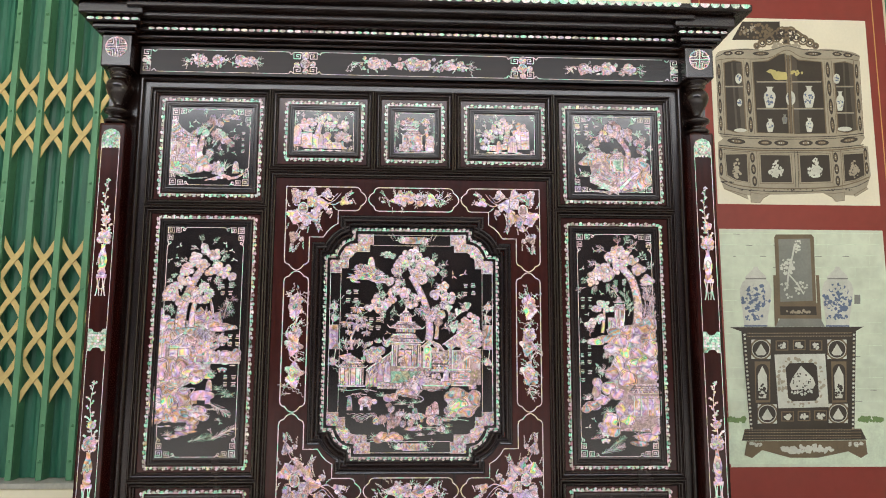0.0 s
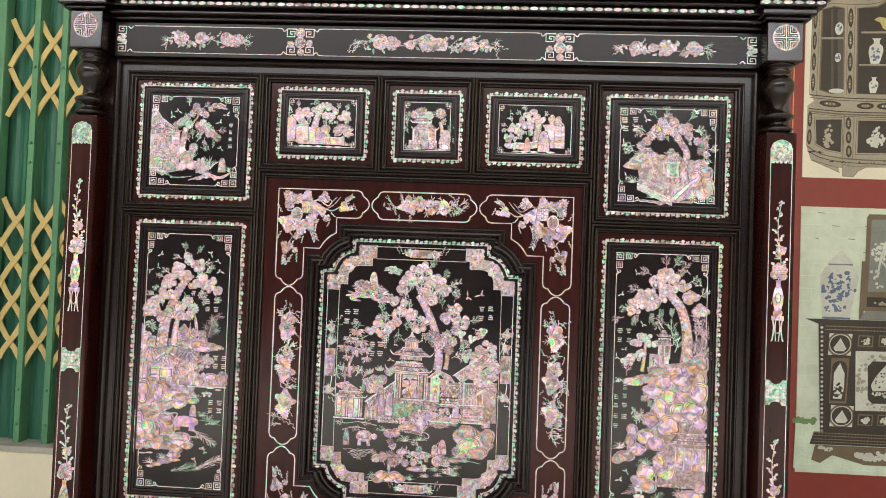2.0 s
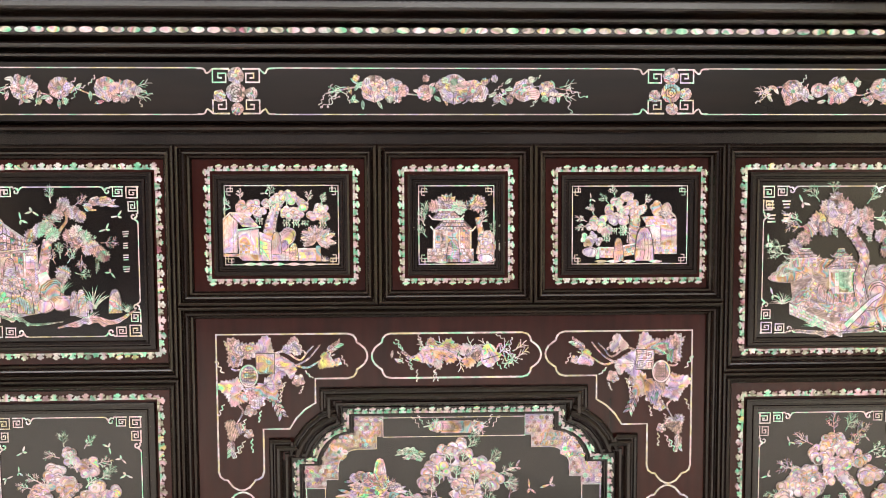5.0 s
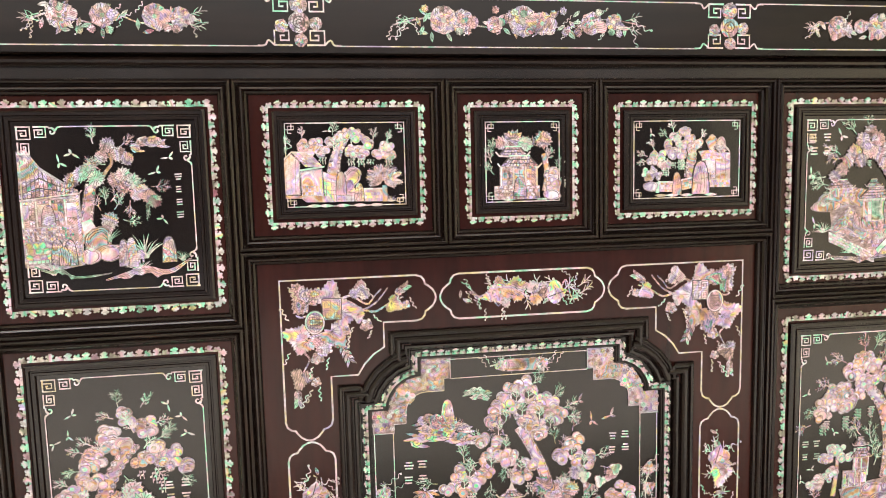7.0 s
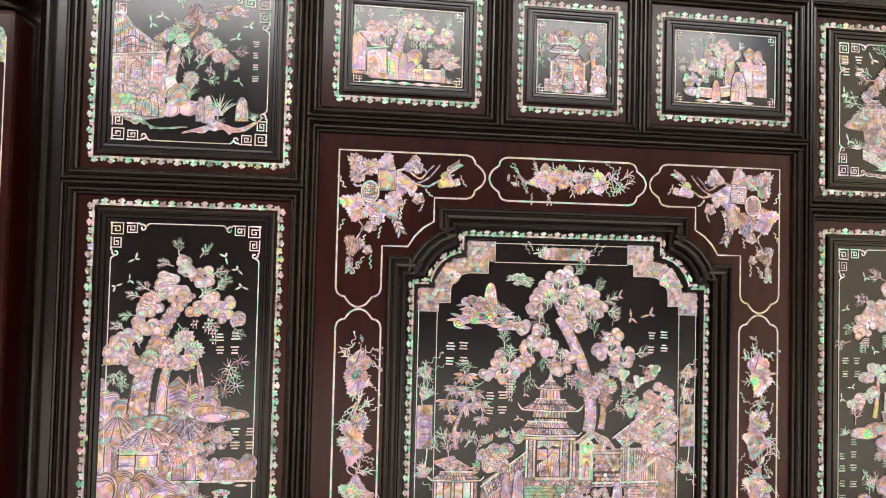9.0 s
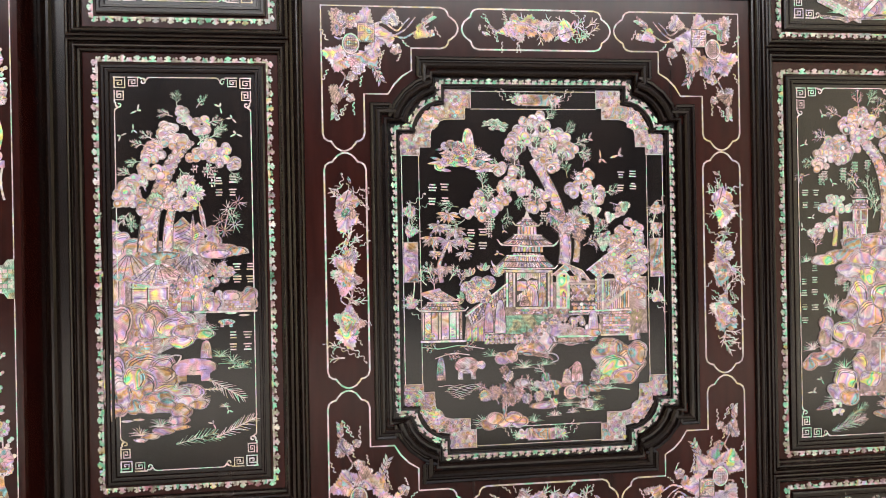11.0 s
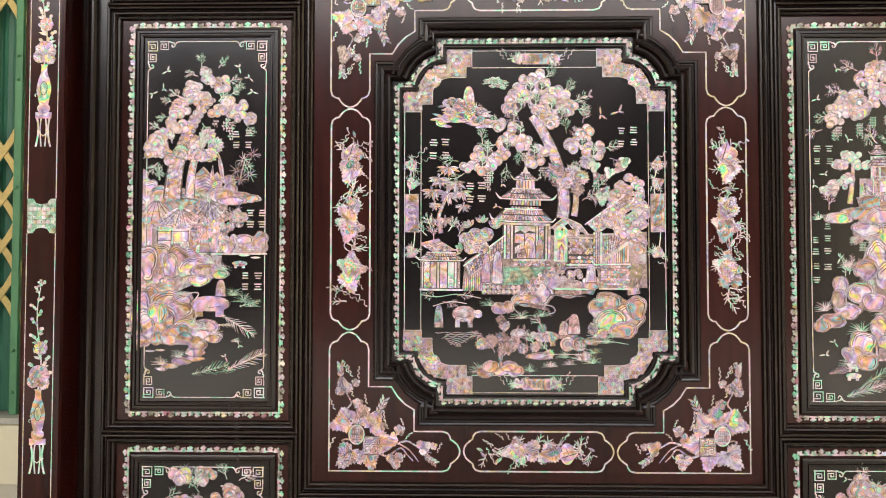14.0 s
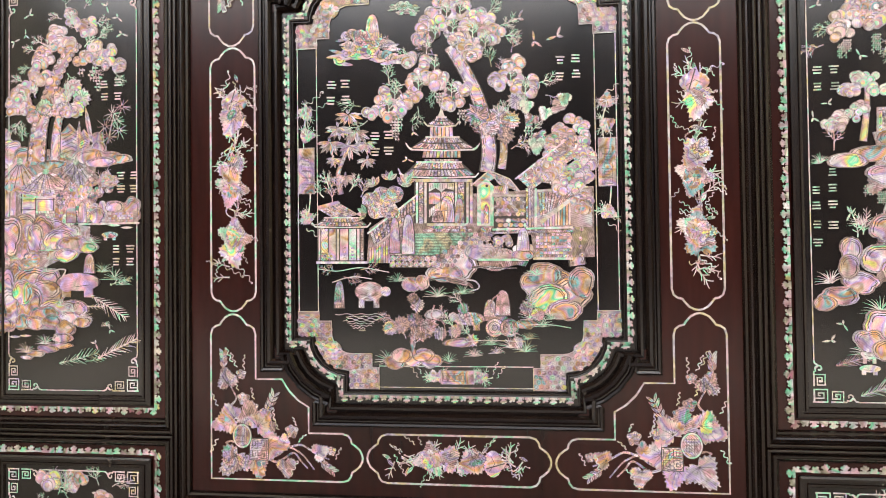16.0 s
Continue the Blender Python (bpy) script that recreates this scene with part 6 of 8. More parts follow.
for u, v, L in ((225, 725, 34), (280, 725, 40), (255, 740, 40)):
    c.drape(u, v, L, 4)
for u, v, r in ((140, 960, 44), (120, 670, 30), (250, 1030, 44), (220, 1130, 44), (400, 1150, 40), (210, 820, 30), (300, 960, 34), (320, 970, 34)):
    c.grass(u, v, r, -180, -30, 13, 3)
for k in range(8):
    c.twig(210 + rng.uniform(-14, 14), 850 - 6 * k, -1.57 + rng.uniform(-1, 1), 24, 3, 3, 1)
c.pine_shoot(205, 1232, -0.35, 120, 3), c.pine_shoot(250, 1200, -0.6, 90, 4), c.pine_shoot(150, 1160, -0.3, 90, 0)
c.oblong(225, 1130, 20, 14, 2), c.oblong(225, 1166, 24, 9, 2)
for k in range(64):
    f = rng.random()
    v = 610 + 300 * f
    u = rng.uniform(300 - 60 * f, 485)
    kind = rng.random()
    if kind < 0.4:
        c.spiky(u, v, rng.uniform(14, 24), rng.choice((0, 0, 3)), 12)
    elif kind < 0.6:
        c.clump(u, v, 24, 14, 0, 9, 1.2)
    elif kind < 0.8:
        c.twig(u, v, rng.uniform(3.6, 5.8), 30, 3, rng.choice((0, 3, 4)), 2)
    else:
        c.grass(u, v, 26, -160, -20, 11, rng.choice((0, 3)))
for k in range(12):
    c.twig(rng.uniform(430, 490), rng.uniform(420, 600), -1.57 + rng.uniform(-0.7, 0.5), 40, 3, 0, 2)
c.roof(430, 925, 170, 44, 0.6, 4), c.hall(440, 1040, 140, 100, 4, 5)
c.make("terrace_inlay", tall_right, "mother-of-pearl terraces with shrubs")
hz(313)
chips(((175, 192, 18, 1.6), (155, 260, 16, 1.9), (115, 288, 18, 0.1), (390, 180, 16, 4.4), (440, 236, 20, 0.2), (210, 415, 18, 1.5), (138, 526, 16, 0.4), (105, 560, 18, 1.9), (186, 792, 20, 5.6), (168, 1060, 18, 4.6), (140, 1100, 20, 0.3)), RG, tall_right, FIELD_H, 3)
bar_signs(((115, 445), (152, 445), (115, 485), (155, 485), (147, 692), (147, 730), (110, 735), (110, 772), (147, 770), (112, 818), (148, 820), (113, 862)), 12, RG, tall_right, FIELD_H, 4)

# ---- upper left panel: a house under a pine ----
up_left, up_right = panels[0][0], panels[1][0]
hz(320)
Q = 1 / 2.13


def fine(g, u0, v0, k):
    a_, b_, c_, d_, e_, f_, g_, h_ = g
    w = 1 + g_ * u0 + h_ * v0
    return (a_ * k / w, b_ * k / w, (c_ + a_ * u0 + b_ * v0) / w, d_ * k / w, e_ * k / w, (f_ + d_ * u0 + e_ * v0) / w, g_ * k / w, h_ * k / w)


UG = fine(G_UPLEFT, 100, 0, Q)
a = Ink(UG, FIELD_H)
a.poly([(115, 170), (150, 158), (200, 225), (335, 325), (335, 600), (250, 612), (115, 596)], 6)
a.poly([(115, 160), (150, 150), (190, 215), (190, 240), (115, 280)], 0)
for q in range(9):
    a.line([(118 + q * 8, 275 - q * 4), (128 + q * 6, 170 + q * 5)], 2, 1)
a.poly([(112, 290), (190, 228), (255, 285), (335, 325), (332, 338), (112, 342)], 1)
for j in range(3):
    for i in range(14):
        x0, x1 = 114 + i * 15.6, 127 + i * 15.6
        ridge = lambda x: 290 - (x - 112) * 0.78 if x < 190 else 229 + (x - 190) * 0.62 + 6 * math.sin((x - 190) / 46)
        q = lambda x, f: (x, ridge(x) + (338 - ridge(x)) * f)
        a.poly([q(x0, j / 3), q(x1, j / 3), q(x1, (j + 0.86) / 3), q(x0, (j + 0.86) / 3)], 0)
a.line([(112, 342), (335, 330), (345, 318)], 5, 2)
a.hall(222, 445, 214, 98, 4)
a.upright(215, 440, 50, 74, 0)
a.line([(326, 335), (326, 570)], 10, 0)
a.tiles((115, 450), (190, 0), (0, 50), 22, 4, 0)
for i in range(5):
    for j in range(3):
        a.rock(135 + i * 26 + 12 * (j % 2), 515 + j * 22, 14, 12, 0, 1)
a.tiles((260, 505), (70, 0), (0, 60), 6, 4, 0, 0.2, True)
a.tiles((115, 570), (215, 0), (0, 12), 14, 1, 2)
for u, v, w, h in ((240, 590, 48, 92), (288, 598, 46, 96), (264, 596, 40, 70)):
    a.upright(u, v, w, h, 0)
a.make("house_inlay", up_left, "mother-of-pearl house with a tiled roof")
hz(321)
b = Ink(UG, FIELD_H)
b.trunk([(345, 520), (352, 440), (365, 370), (380, 300)], 50, 34)
b.trunk([(420, 285), (440, 255), (462, 225), (455, 190)], 14, 9, 0, False)
for u, v, rx in ((310, 280, 40), (345, 260, 40), (375, 245, 40), (400, 280, 44), (425, 200, 34), (450, 160, 40), (490, 195, 40), (520, 215, 34), (470, 290, 40), (500, 275, 40), (530, 300, 44), (565, 340, 40), (590, 360, 36), (610, 380, 34), (545, 350, 34), (500, 320, 34), (440, 440, 44), (430, 465, 34)):
    b.spiky(u, v, rx * 0.86, rng.choice((0, 0, 3)), 14)
for u, v, an in ((400, 150, 4.6), (440, 230, 3.4), (520, 290, 0.5), (520, 370, 1.6), (600, 325, 0.0), (495, 170, 5.6), (430, 380, 4.6), (450, 370, 5.4), (490, 440, 0.2), (460, 400, 5.2), (410, 400, 4.2), (420, 250, 3.8)):
    b.twig(u, v, an, 42, 4, rng.choice((3, 4, 0)), 2)
b.drape(583, 385, 70, 3, 4)
b.poly([(335, 440), (370, 430), (412, 520), (440, 560), (380, 560), (345, 500)], 2), b.rock(395, 515, 48, 50, 0, 3), b.rock(430, 560, 50, 34, 0, 3), b.rock(360, 570, 34, 30, 0, 2)
for u, v, r in ((435, 520, 60), (560, 590, 110), (370, 550, 40), (220, 630, 60), (700, 610, 50), (540, 640, 60)):
    b.grass(u, v, r, -150, -40, 12, rng.choice((3, 4)))
b.shelf([(150, 590), (200, 612), (250, 610), (300, 640), (430, 636)], 20, 4)
b.shelf([(410, 660), (480, 640), (560, 620), (640, 640), (730, 600)], 36)
for u, v, w, h in ((512, 620, 44, 110), (482, 615, 36, 100), (650, 612, 52, 96)):
    b.upright(u, v, w, h, 0)
b.oblong(545, 575, 14, 18, 0)
b.make("pine_inlay", up_left, "mother-of-pearl pine tree and rocks")
hz(322)
motif("cloud_inlay", "pink shell cloud scrolls", lambda f: f.cloud(600, 170, 110, 50, 0), UG, up_left, FIELD_H)
chips(((270, 212, 34, 1.8), (318, 180, 34, 4.2), (672, 222, 30, 0.4), (622, 272, 30, 0.2), (635, 448, 28, 4.5)), UG, up_left, FIELD_H, 3)
bar_signs(((702, 295), (700, 342), (700, 390), (700, 437)), 15, UG, up_left, FIELD_H)

# ---- upper right panel: pavilion on a terrace under a bent tree ----
hz(330)
UR = fine(G_UPRIGHT, 1040, 245, 0.5)
a = Ink(UR, FIELD_H)
for u, v, an in ((300, 95, 4.7), (400, 120, 5.4), (420, 160, 0.0), (200, 170, 3.6), (150, 235, 3.1), (160, 262, 3.3), (450, 220, 5.6), (330, 250, 1.6), (210, 180, 3.2), (190, 270, 2.6), (480, 250, 0), (430, 200, 0.2), (255, 110, 4.0), (470, 270, 1.2)):
    a.twig(u, v, an, 38, 3.6, rng.choice((3, 0, 4)), 2)
a.trunk([(380, 400), (372, 340), (390, 275), (362, 220), (330, 180)], 34, 22, 2)
for u, v, r in ((306, 105, 28), (280, 128, 30), (332, 128, 30), (250, 165, 30), (226, 190, 26), (372, 160, 32), (398, 150, 26), (300, 160, 30), (330, 170, 28), (205, 215, 26), (180, 235, 24), (270, 190, 26), (400, 190, 24), (440, 215, 24), (470, 235, 26), (455, 260, 22), (480, 275, 20), (350, 200, 22)):
    a.spiky(u, v, r, 0, 12)
a.drape(405, 205, 40, 3), a.drape(300, 190, 30, 3)
a.make("bent_tree_inlay", up_right, "mother-of-pearl bent tree")
hz(331)
b = Ink(UR, FIELD_H)
b.poly([(165, 335), (260, 305), (420, 300), (478, 350), (468, 470), (320, 486), (172, 412)], 6)
for u, v, rx, ry in ((180, 312, 54, 24), (150, 325, 50, 16), (235, 300, 34, 28), (270, 305, 34, 28), (445, 330, 36, 28), (470, 372, 40, 48), (430, 395, 40, 44), (400, 455, 46, 28), (350, 465, 40, 24), (460, 450, 40, 34), (300, 478, 50, 18), (490, 420, 24, 40)):
    b.rock(u, v, rx, ry, 0, 3)
b.hall(205, 300, 80, 36, 3), b.roof(200, 272, 96, 26, 0.5, 3), b.hall(328, 382, 92, 74, 3, 3), b.quad(312, 350, 318, 378, 4), b.roof(328, 310, 124, 36, 0.4, 4), b.roof(318, 272, 52, 22, 0.3, 2)
b.tiles((160, 400), (70, -70), (46, 34), 9, 4, 0, 0.2, True)
b.tiles((160, 404), (160, 78), (0, 32), 13, 4, 2, 0.2, True)
b.tiles((300, 390), (90, 4), (-30, 60), 8, 4, 0)
b.tiles((215, 372), (100, 40), (-20, 34), 9, 3, 0)
b.rail((250, 378), (350, 384), 30, 7)
b.line([(330, 478), (372, 440), (410, 405), (440, 388)], 20, 1, 14), b.line([(330, 478), (372, 440), (410, 405), (440, 388)], 16, 2, 10)
for u, v, r in ((140, 405, 44), (345, 440, 36), (230, 475, 36), (140, 325, 30), (480, 320, 30), (410, 470, 30)):
    b.grass(u, v, r, -170, -20, 12, 3)
for u, v, w, h in ((255, 405, 24, 54), (282, 412, 20, 46)):
    b.upright(u, v, w, h, 0)
b.shelf([(160, 478), (220, 486), (320, 492), (470, 482)], 18)
b.make("pavilion_inlay", up_right, "mother-of-pearl pavilion on a terrace")
hz(332)
chips(((205, 112, 26, 1.6), (100, 225, 24, 2.0), (450, 170, 24, 4.6), (112, 378, 24, 1.7), (160, 160, 20, 0.4)), UR, up_right, FIELD_H, 3)
bar_signs(((108, 115), (156, 115), (110, 155), (156, 155)), 15, UR, up_right, FIELD_H)


# ---- small top panels ----
def grove(ink, clumps, twigs, corals, drapes):
    """A spreading crown of round leaves with bare twigs, coral twigs and hanging strings."""
    for u, v, an in twigs:
        ink.twig(u, v, an, 42, 4.5, rng.choice((2, 3, 4)), 2)
    for u, v, rx, ry in clumps:
        ink.clump(u, v, rx, ry, 0, 19, 1.25)
    for u, v, an in corals:
        ink.twig(u, v, an, 44, 5.5, 3, 2)
    for u, v, L in drapes:
        for k in (-14, 0, 14):
            ink.line([(u + k, v), (u + k + 2, v + L * rng.uniform(0.6, 1))], 4, rng.choice((3, 4)))
            for q in range(int(L / 14)):
                ink.disc(u + k + 4 * (-1) ** q, v + 6 + 12 * q, 5, 4, n=6)


def ground(ink, us, v):
    for u in us:
        ink.leaf(u, v, 0, 78, 18, 2, False)


hz(340)
ink = Ink(fine(G_SMALL, 340.5, 285.2, 0.3185), FIELD_H)
ink.trunk([(428, 425), (438, 350), (455, 290), (485, 235)], 66, 32)
grove(ink, ((275, 250, 36, 34), (345, 250, 34, 30), (318, 285, 24, 18), (370, 285, 40, 22), (425, 240, 30, 24), (475, 218, 30, 26), (520, 190, 40, 20), (562, 205, 34, 26), (530, 290, 32, 30), (590, 290, 40, 34), (612, 250, 30, 26), (672, 300, 34, 24), (715, 266, 38, 22), (735, 305, 36, 20)),
      ((215, 258, 3.9), (272, 222, 4.6), (430, 200, 4.9), (640, 235, 4.9), (715, 245, 5.0), (215, 262, 2.8)), ((530, 255, 4.7), (440, 285, 4.6), (685, 290, 5.6), (500, 240, 3.6)), ((375, 315, 40), (525, 325, 50), (578, 325, 50), (628, 330, 36), (727, 326, 56)))
ink.poly([(168, 332), (210, 293), (256, 335), (256, 512), (168, 512)], 6), ink.poly([(172, 336), (210, 302), (250, 338), (250, 508), (172, 508)], 5)
ink.line([(184, 508), (184, 420), (196, 408), (208, 420), (208, 508)], 3, 6), ink.line([(232, 330), (232, 508)], 5, 6)
ink.poly([(256, 390), (372, 375), (378, 520), (264, 520)], 6), ink.poly([(262, 398), (366, 382), (372, 514), (268, 514)], 5)
ink.line([(326, 388), (334, 514)], 4, 6), ink.tiles((268, 466), (100, 0), (0, 48), 7, 3, 5, 0.12)
ink.tiles((214, 290), (96, 4), (70, 76), 5, 6, 5, 0.14), ink.line([(256, 384), (384, 366)], 9, 2), ink.line([(168, 332), (212, 288), (312, 292)], 7, 2)
ink.poly([(376, 392), (440, 420), (470, 470), (590, 490), (590, 552), (384, 552)], 5)
for q in range(6):
    ink.line([(380, 420 + q * 22), (430 + q * 6, 430 + q * 22), (586 if q > 2 else 450 + q * 18, 470 + q * 14)], 3, 6)
for q in range(8):
    ink.line([(392 + q * 26, 420 + q * 10), (392 + q * 26, 550)], 3, 6)
ink.poly([(166, 514), (400, 520), (440, 554), (285, 552), (262, 532), (166, 532)], 5), ink.line([(170, 526), (270, 530), (290, 546)], 3, 6)
ink.tiles((590, 490), (108, 0), (0, 64), 7, 4, 5, 0.12, True), ink.line([(588, 487), (702, 487)], 8, 2)
ink.rock(532, 424, 46, 46, 0), ink.rock(512, 470, 30, 30, 0, 2), ink.upright(470, 516, 54, 122, 5), ink.upright(566, 552, 50, 96, 0)
ink.quad(690, 716, 470, 556, 5)
for an, L in ((-3.0, 95), (-2.6, 100), (-2.15, 90), (-1.7, 86), (-1.2, 82), (-0.75, 100), (-0.35, 110), (0.15, 112), (0.5, 80), (2.8, 84)):
    ink.leaf(695, 440, an, L, 38, 0)
    for q in range(2, 9):
        for sg in (-1, 1):
            x, y = 695 + L * q * 0.1 * math.cos(an), 440 + L * q * 0.1 * math.sin(an)
            ink.line([(x, y), (x + 22 * math.cos(an + sg * 0.8), y + 22 * math.sin(an + sg * 0.8))], 2.2, 6)
ink.grass(736, 556, 44, -170, -10, 14, 2)
ground(ink, (290, 350, 440, 530, 620), 572)
ink.make("tree_house_inlay", panels[4][0], "mother-of-pearl walled house beside a tree")
hz(341)
ink = Ink(fine(G_SMALL, 935.9, 284.4, 0.309), FIELD_H)
ink.trunk([(566, 470), (572, 420), (585, 360)], 22, 14), ink.trunk([(604, 474), (598, 400), (606, 330), (592, 296)], 66, 38)
grove(ink, ((555, 205, 40, 24), (500, 245, 34, 28), (592, 245, 26, 26), (450, 285, 30, 26), (470, 330, 46, 30), (392, 345, 44, 30), (352, 378, 30, 20), (430, 400, 34, 20), (580, 282, 30, 20), (636, 285, 32, 26), (540, 340, 22, 20), (530, 290, 30, 26)),
      ((490, 210, 4.4), (455, 245, 3.9), (372, 312, 4.3), (330, 350, 3.5), (655, 255, 5.2), (330, 370, 2.8)), ((530, 330, 4.7), (525, 290, 4.4), (625, 320, 5.0), (460, 400, 3.9), (548, 350, 1.6)), ((532, 370, 70), (440, 415, 60), (482, 385, 40)))
ink.rock(726, 276, 32, 40, 0), ink.rock(782, 276, 26, 36, 0)
ink.quad(748, 842, 330, 498, 6), ink.quad(752, 838, 334, 494, 5), ink.line([(780, 340), (780, 494)], 3, 6), ink.line([(812, 340), (812, 494)], 3, 6)
ink.quad(664, 748, 366, 490, 6), ink.quad(690, 744, 370, 486, 5), ink.tiles((690, 440), (54, 0), (0, 46), 5, 4, 0, 0.14)
ink.tiles((640, 322), (112, -6), (30, 50), 7, 3, 5, 0.14), ink.tiles((735, 298), (50, -26), (50, 42), 5, 3, 0, 0.14), ink.line([(664, 374), (786, 364)], 7, 2), ink.line([(784, 268), (836, 328)], 7, 2)
ink.tiles((392, 500), (110, 4), (0, 54), 7, 4, 5, 0.12, True), ink.tiles((530, 492), (100, -18), (0, 58), 7, 4, 5, 0.12, True), ink.tiles((706, 492), (134, 0), (0, 42), 8, 3, 5, 0.12, True)
ink.line([(390, 497), (506, 500), (530, 490), (632, 470)], 8, 2), ink.line([(704, 489), (842, 489)], 8, 2), ink.quad(380, 398, 500, 562, 2)
ink.rock(348, 522, 42, 28, 0)
for u, v, R_, m in ((320, 440, 34, 3), (352, 455, 40, 5), (390, 462, 34, 0), (330, 470, 32, 5), (362, 432, 30, 0)):
    ink.vine_leaf(u, v, rng.uniform(0, 6.28), R_, m)
ink.upright(508, 574, 54, 130, 5), ink.upright(655, 572, 104, 190, 5)
ground(ink, (370, 440, 530, 680), 576)
ink.make("tree_house_inlay", panels[6][0], "mother-of-pearl walled house beside a tree")
hz(342)
ink = Ink(G_SMALL, FIELD_H)
ink.spiky(790, 362, 22, 0, 14), ink.spiky(845, 360, 18, 0, 14), ink.spiky(770, 366, 14, 0, 11), ink.spiky(812, 368, 16, 3, 12)
ink.roof(790, 388, 50, 16, 0.5, 3), ink.roof(802, 408, 68, 20, 0.5, 3), ink.hall(800, 440, 66, 34, 3)
ink.tiles((756, 440), (82, 0), (0, 24), 10, 4, 0, 0.2, True)
ink.trunk([(848, 450), (852, 420), (845, 385)], 12, 8)
for u, v, an in ((752, 400, 4.4), (756, 420, 4.0), (850, 400, 5.0), (860, 415, 5.6), (835, 372, 3.6), (750, 385, 4.8), (862, 430, 0.2)):
    ink.twig(u, v, an, 18, 1.6, rng.choice((3, 4, 0)), 2)
ink.clump(858, 420, 12, 14, 0, 6), ink.clump(862, 442, 12, 10, 0, 6), ink.upright(802, 458, 22, 34, 0)
ink.leaf(770, 464, 0, 24, 4, 4, False), ink.leaf(830, 464, 0, 24, 4, 4, False), ink.rock(860, 456, 16, 8, 0, 2)
ink.make("tower_house_inlay", panels[5][0], "mother-of-pearl tiered house between trees")
chips(((470, 342, 10, 0.3),), G_SMALL, panels[4][0], FIELD_H, 3)
chips(((1045, 352, 10, 1.9),), G_SMALL, panels[6][0], FIELD_H, 3)


# ---- lower panels: small landscapes ----
def low_scene(board, x0, x1, z0, z1, seed):
    hz(seed)
    k = 0.0007
    ink = Ink((k, 0, (x0 + x1) / 2, 0, -k, (z0 + z1) / 2, 0, 0), FIELD_H)
    W, H = (x1 - x0) / k / 2 - 46, (z1 - z0) / k / 2 - 46
    ink.trunk([(-W * 0.1, H * 0.5), (0, 0), (W * 0.12, -H * 0.5)], W * 0.14, W * 0.09)
    for _ in range(9):
        ink.clump(rng.uniform(-0.6, 0.6) * W, rng.uniform(-0.95, -0.2) * H, W * 0.22, H * 0.13, 0, W * 0.09)
        ink.twig(rng.uniform(-0.8, 0.8) * W, rng.uniform(-0.9, -0.2) * H, rng.uniform(3.3, 6.1), W * 0.2, 1.6, 3, 2)
    ink.roof(-W * 0.45, H * 0.15, W * 0.8, H * 0.3, 0.4, 3), ink.hall(-W * 0.45, H * 0.7, W * 0.66, H * 0.52, 3)
    for _ in range(7):
        ink.rock(rng.uniform(-0.2, 0.85) * W, rng.uniform(0.45, 0.9) * H, W * 0.2, H * 0.14, 0, 2)
        ink.grass(rng.uniform(-0.9, 0.9) * W, rng.uniform(0.6, 0.95) * H, W * 0.18)
    ink.make("landscape_inlay", board, "mother-of-pearl house, tree and rocks")
    for _ in range(3):
        chips(((rng.uniform(-0.8, 0.8) * W, rng.uniform(-0.95, -0.6) * H, 11, rng.uniform(0, 6)),), ink.g, board, FIELD_H, 3)


for k, (board, x0, x1, z0, z1) in enumerate(panels[7:]):
    low_scene(board, x0, x1, z0, z1, 350 + k)

# ---- frieze: flower sprays, fret medallions and edge lines ----
FB = 0.0242
ink = Ink(None, FB)
for z in (1.4795, 1.5345):
    for x0, x1 in ((-0.615, -0.31), (-0.222, 0.214), (0.302, 0.605)):
        ink.line([(x0, z), (x1, z)], 0.0013, 2)
ink.make("edge_line", frieze, "thin shell lines along the frieze")


def fret_medallion(cx, seed):
    hz(seed)
    k = 0.00066
    ink = Ink((k, 0, cx, 0, -k, 1.507, 0, 0), FB)
    for fx in (-1, 1):
        for fv in (-1, 1):
            pts = [(8, 38), (38, 38), (38, 14), (14, 14), (14, 30), (28, 30), (28, 22), (21, 22)]
            ink.line([(fx * (x + 4), fv * (y + 2)) for x, y in pts], 3.4, 2)
            ink.line(smooth([(fx * 42, fv * 40), (fx * 52, fv * 32), (fx * 58, fv * 40), (fx * 70, fv * 41)]), 3, 2)
    ink.disc(0, 2, 18, 0, n=12, wob=0.05), ink.ring(0, 2, 10, 1.6, 1, 12), ink.ring(0, 2, 5, 1.4, 1, 8)
    for u, v in ((-30, 8), (28, 4), (0, -28), (2, 32)):
        ink.flower(u, v, 11 if u else 15, 5, 0)
    ink.make("fret_medallion", frieze, "shell fret medallion with four blossoms")


fret_medallion(-0.2665, 400), fret_medallion(0.2585, 401)
for s, fx in ((-0.652, 1), (0.645, -1)):
    hz(402 + fx)
    k = 0.00066
    ink = Ink((fx * k, 0, s, 0, -k, 1.507, 0, 0), FB)
    for fv in (-1, 1):
        ink.line([(4, fv * 16), (30, fv * 16), (30, fv * 39), (6, fv * 39), (6, fv * 24), (22, fv * 24), (22, fv * 32), (14, fv * 32)], 3.4, 2)
        ink.line(smooth([(36, fv * 40), (44, fv * 33), (52, fv * 40)]), 3, 2)
    for u, v in ((10, 0), (24, 8), (22, -8)):
        ink.flower(u, v, 9, 5, 3)
    ink.make("fret_corner", frieze, "shell fret with small blossoms")


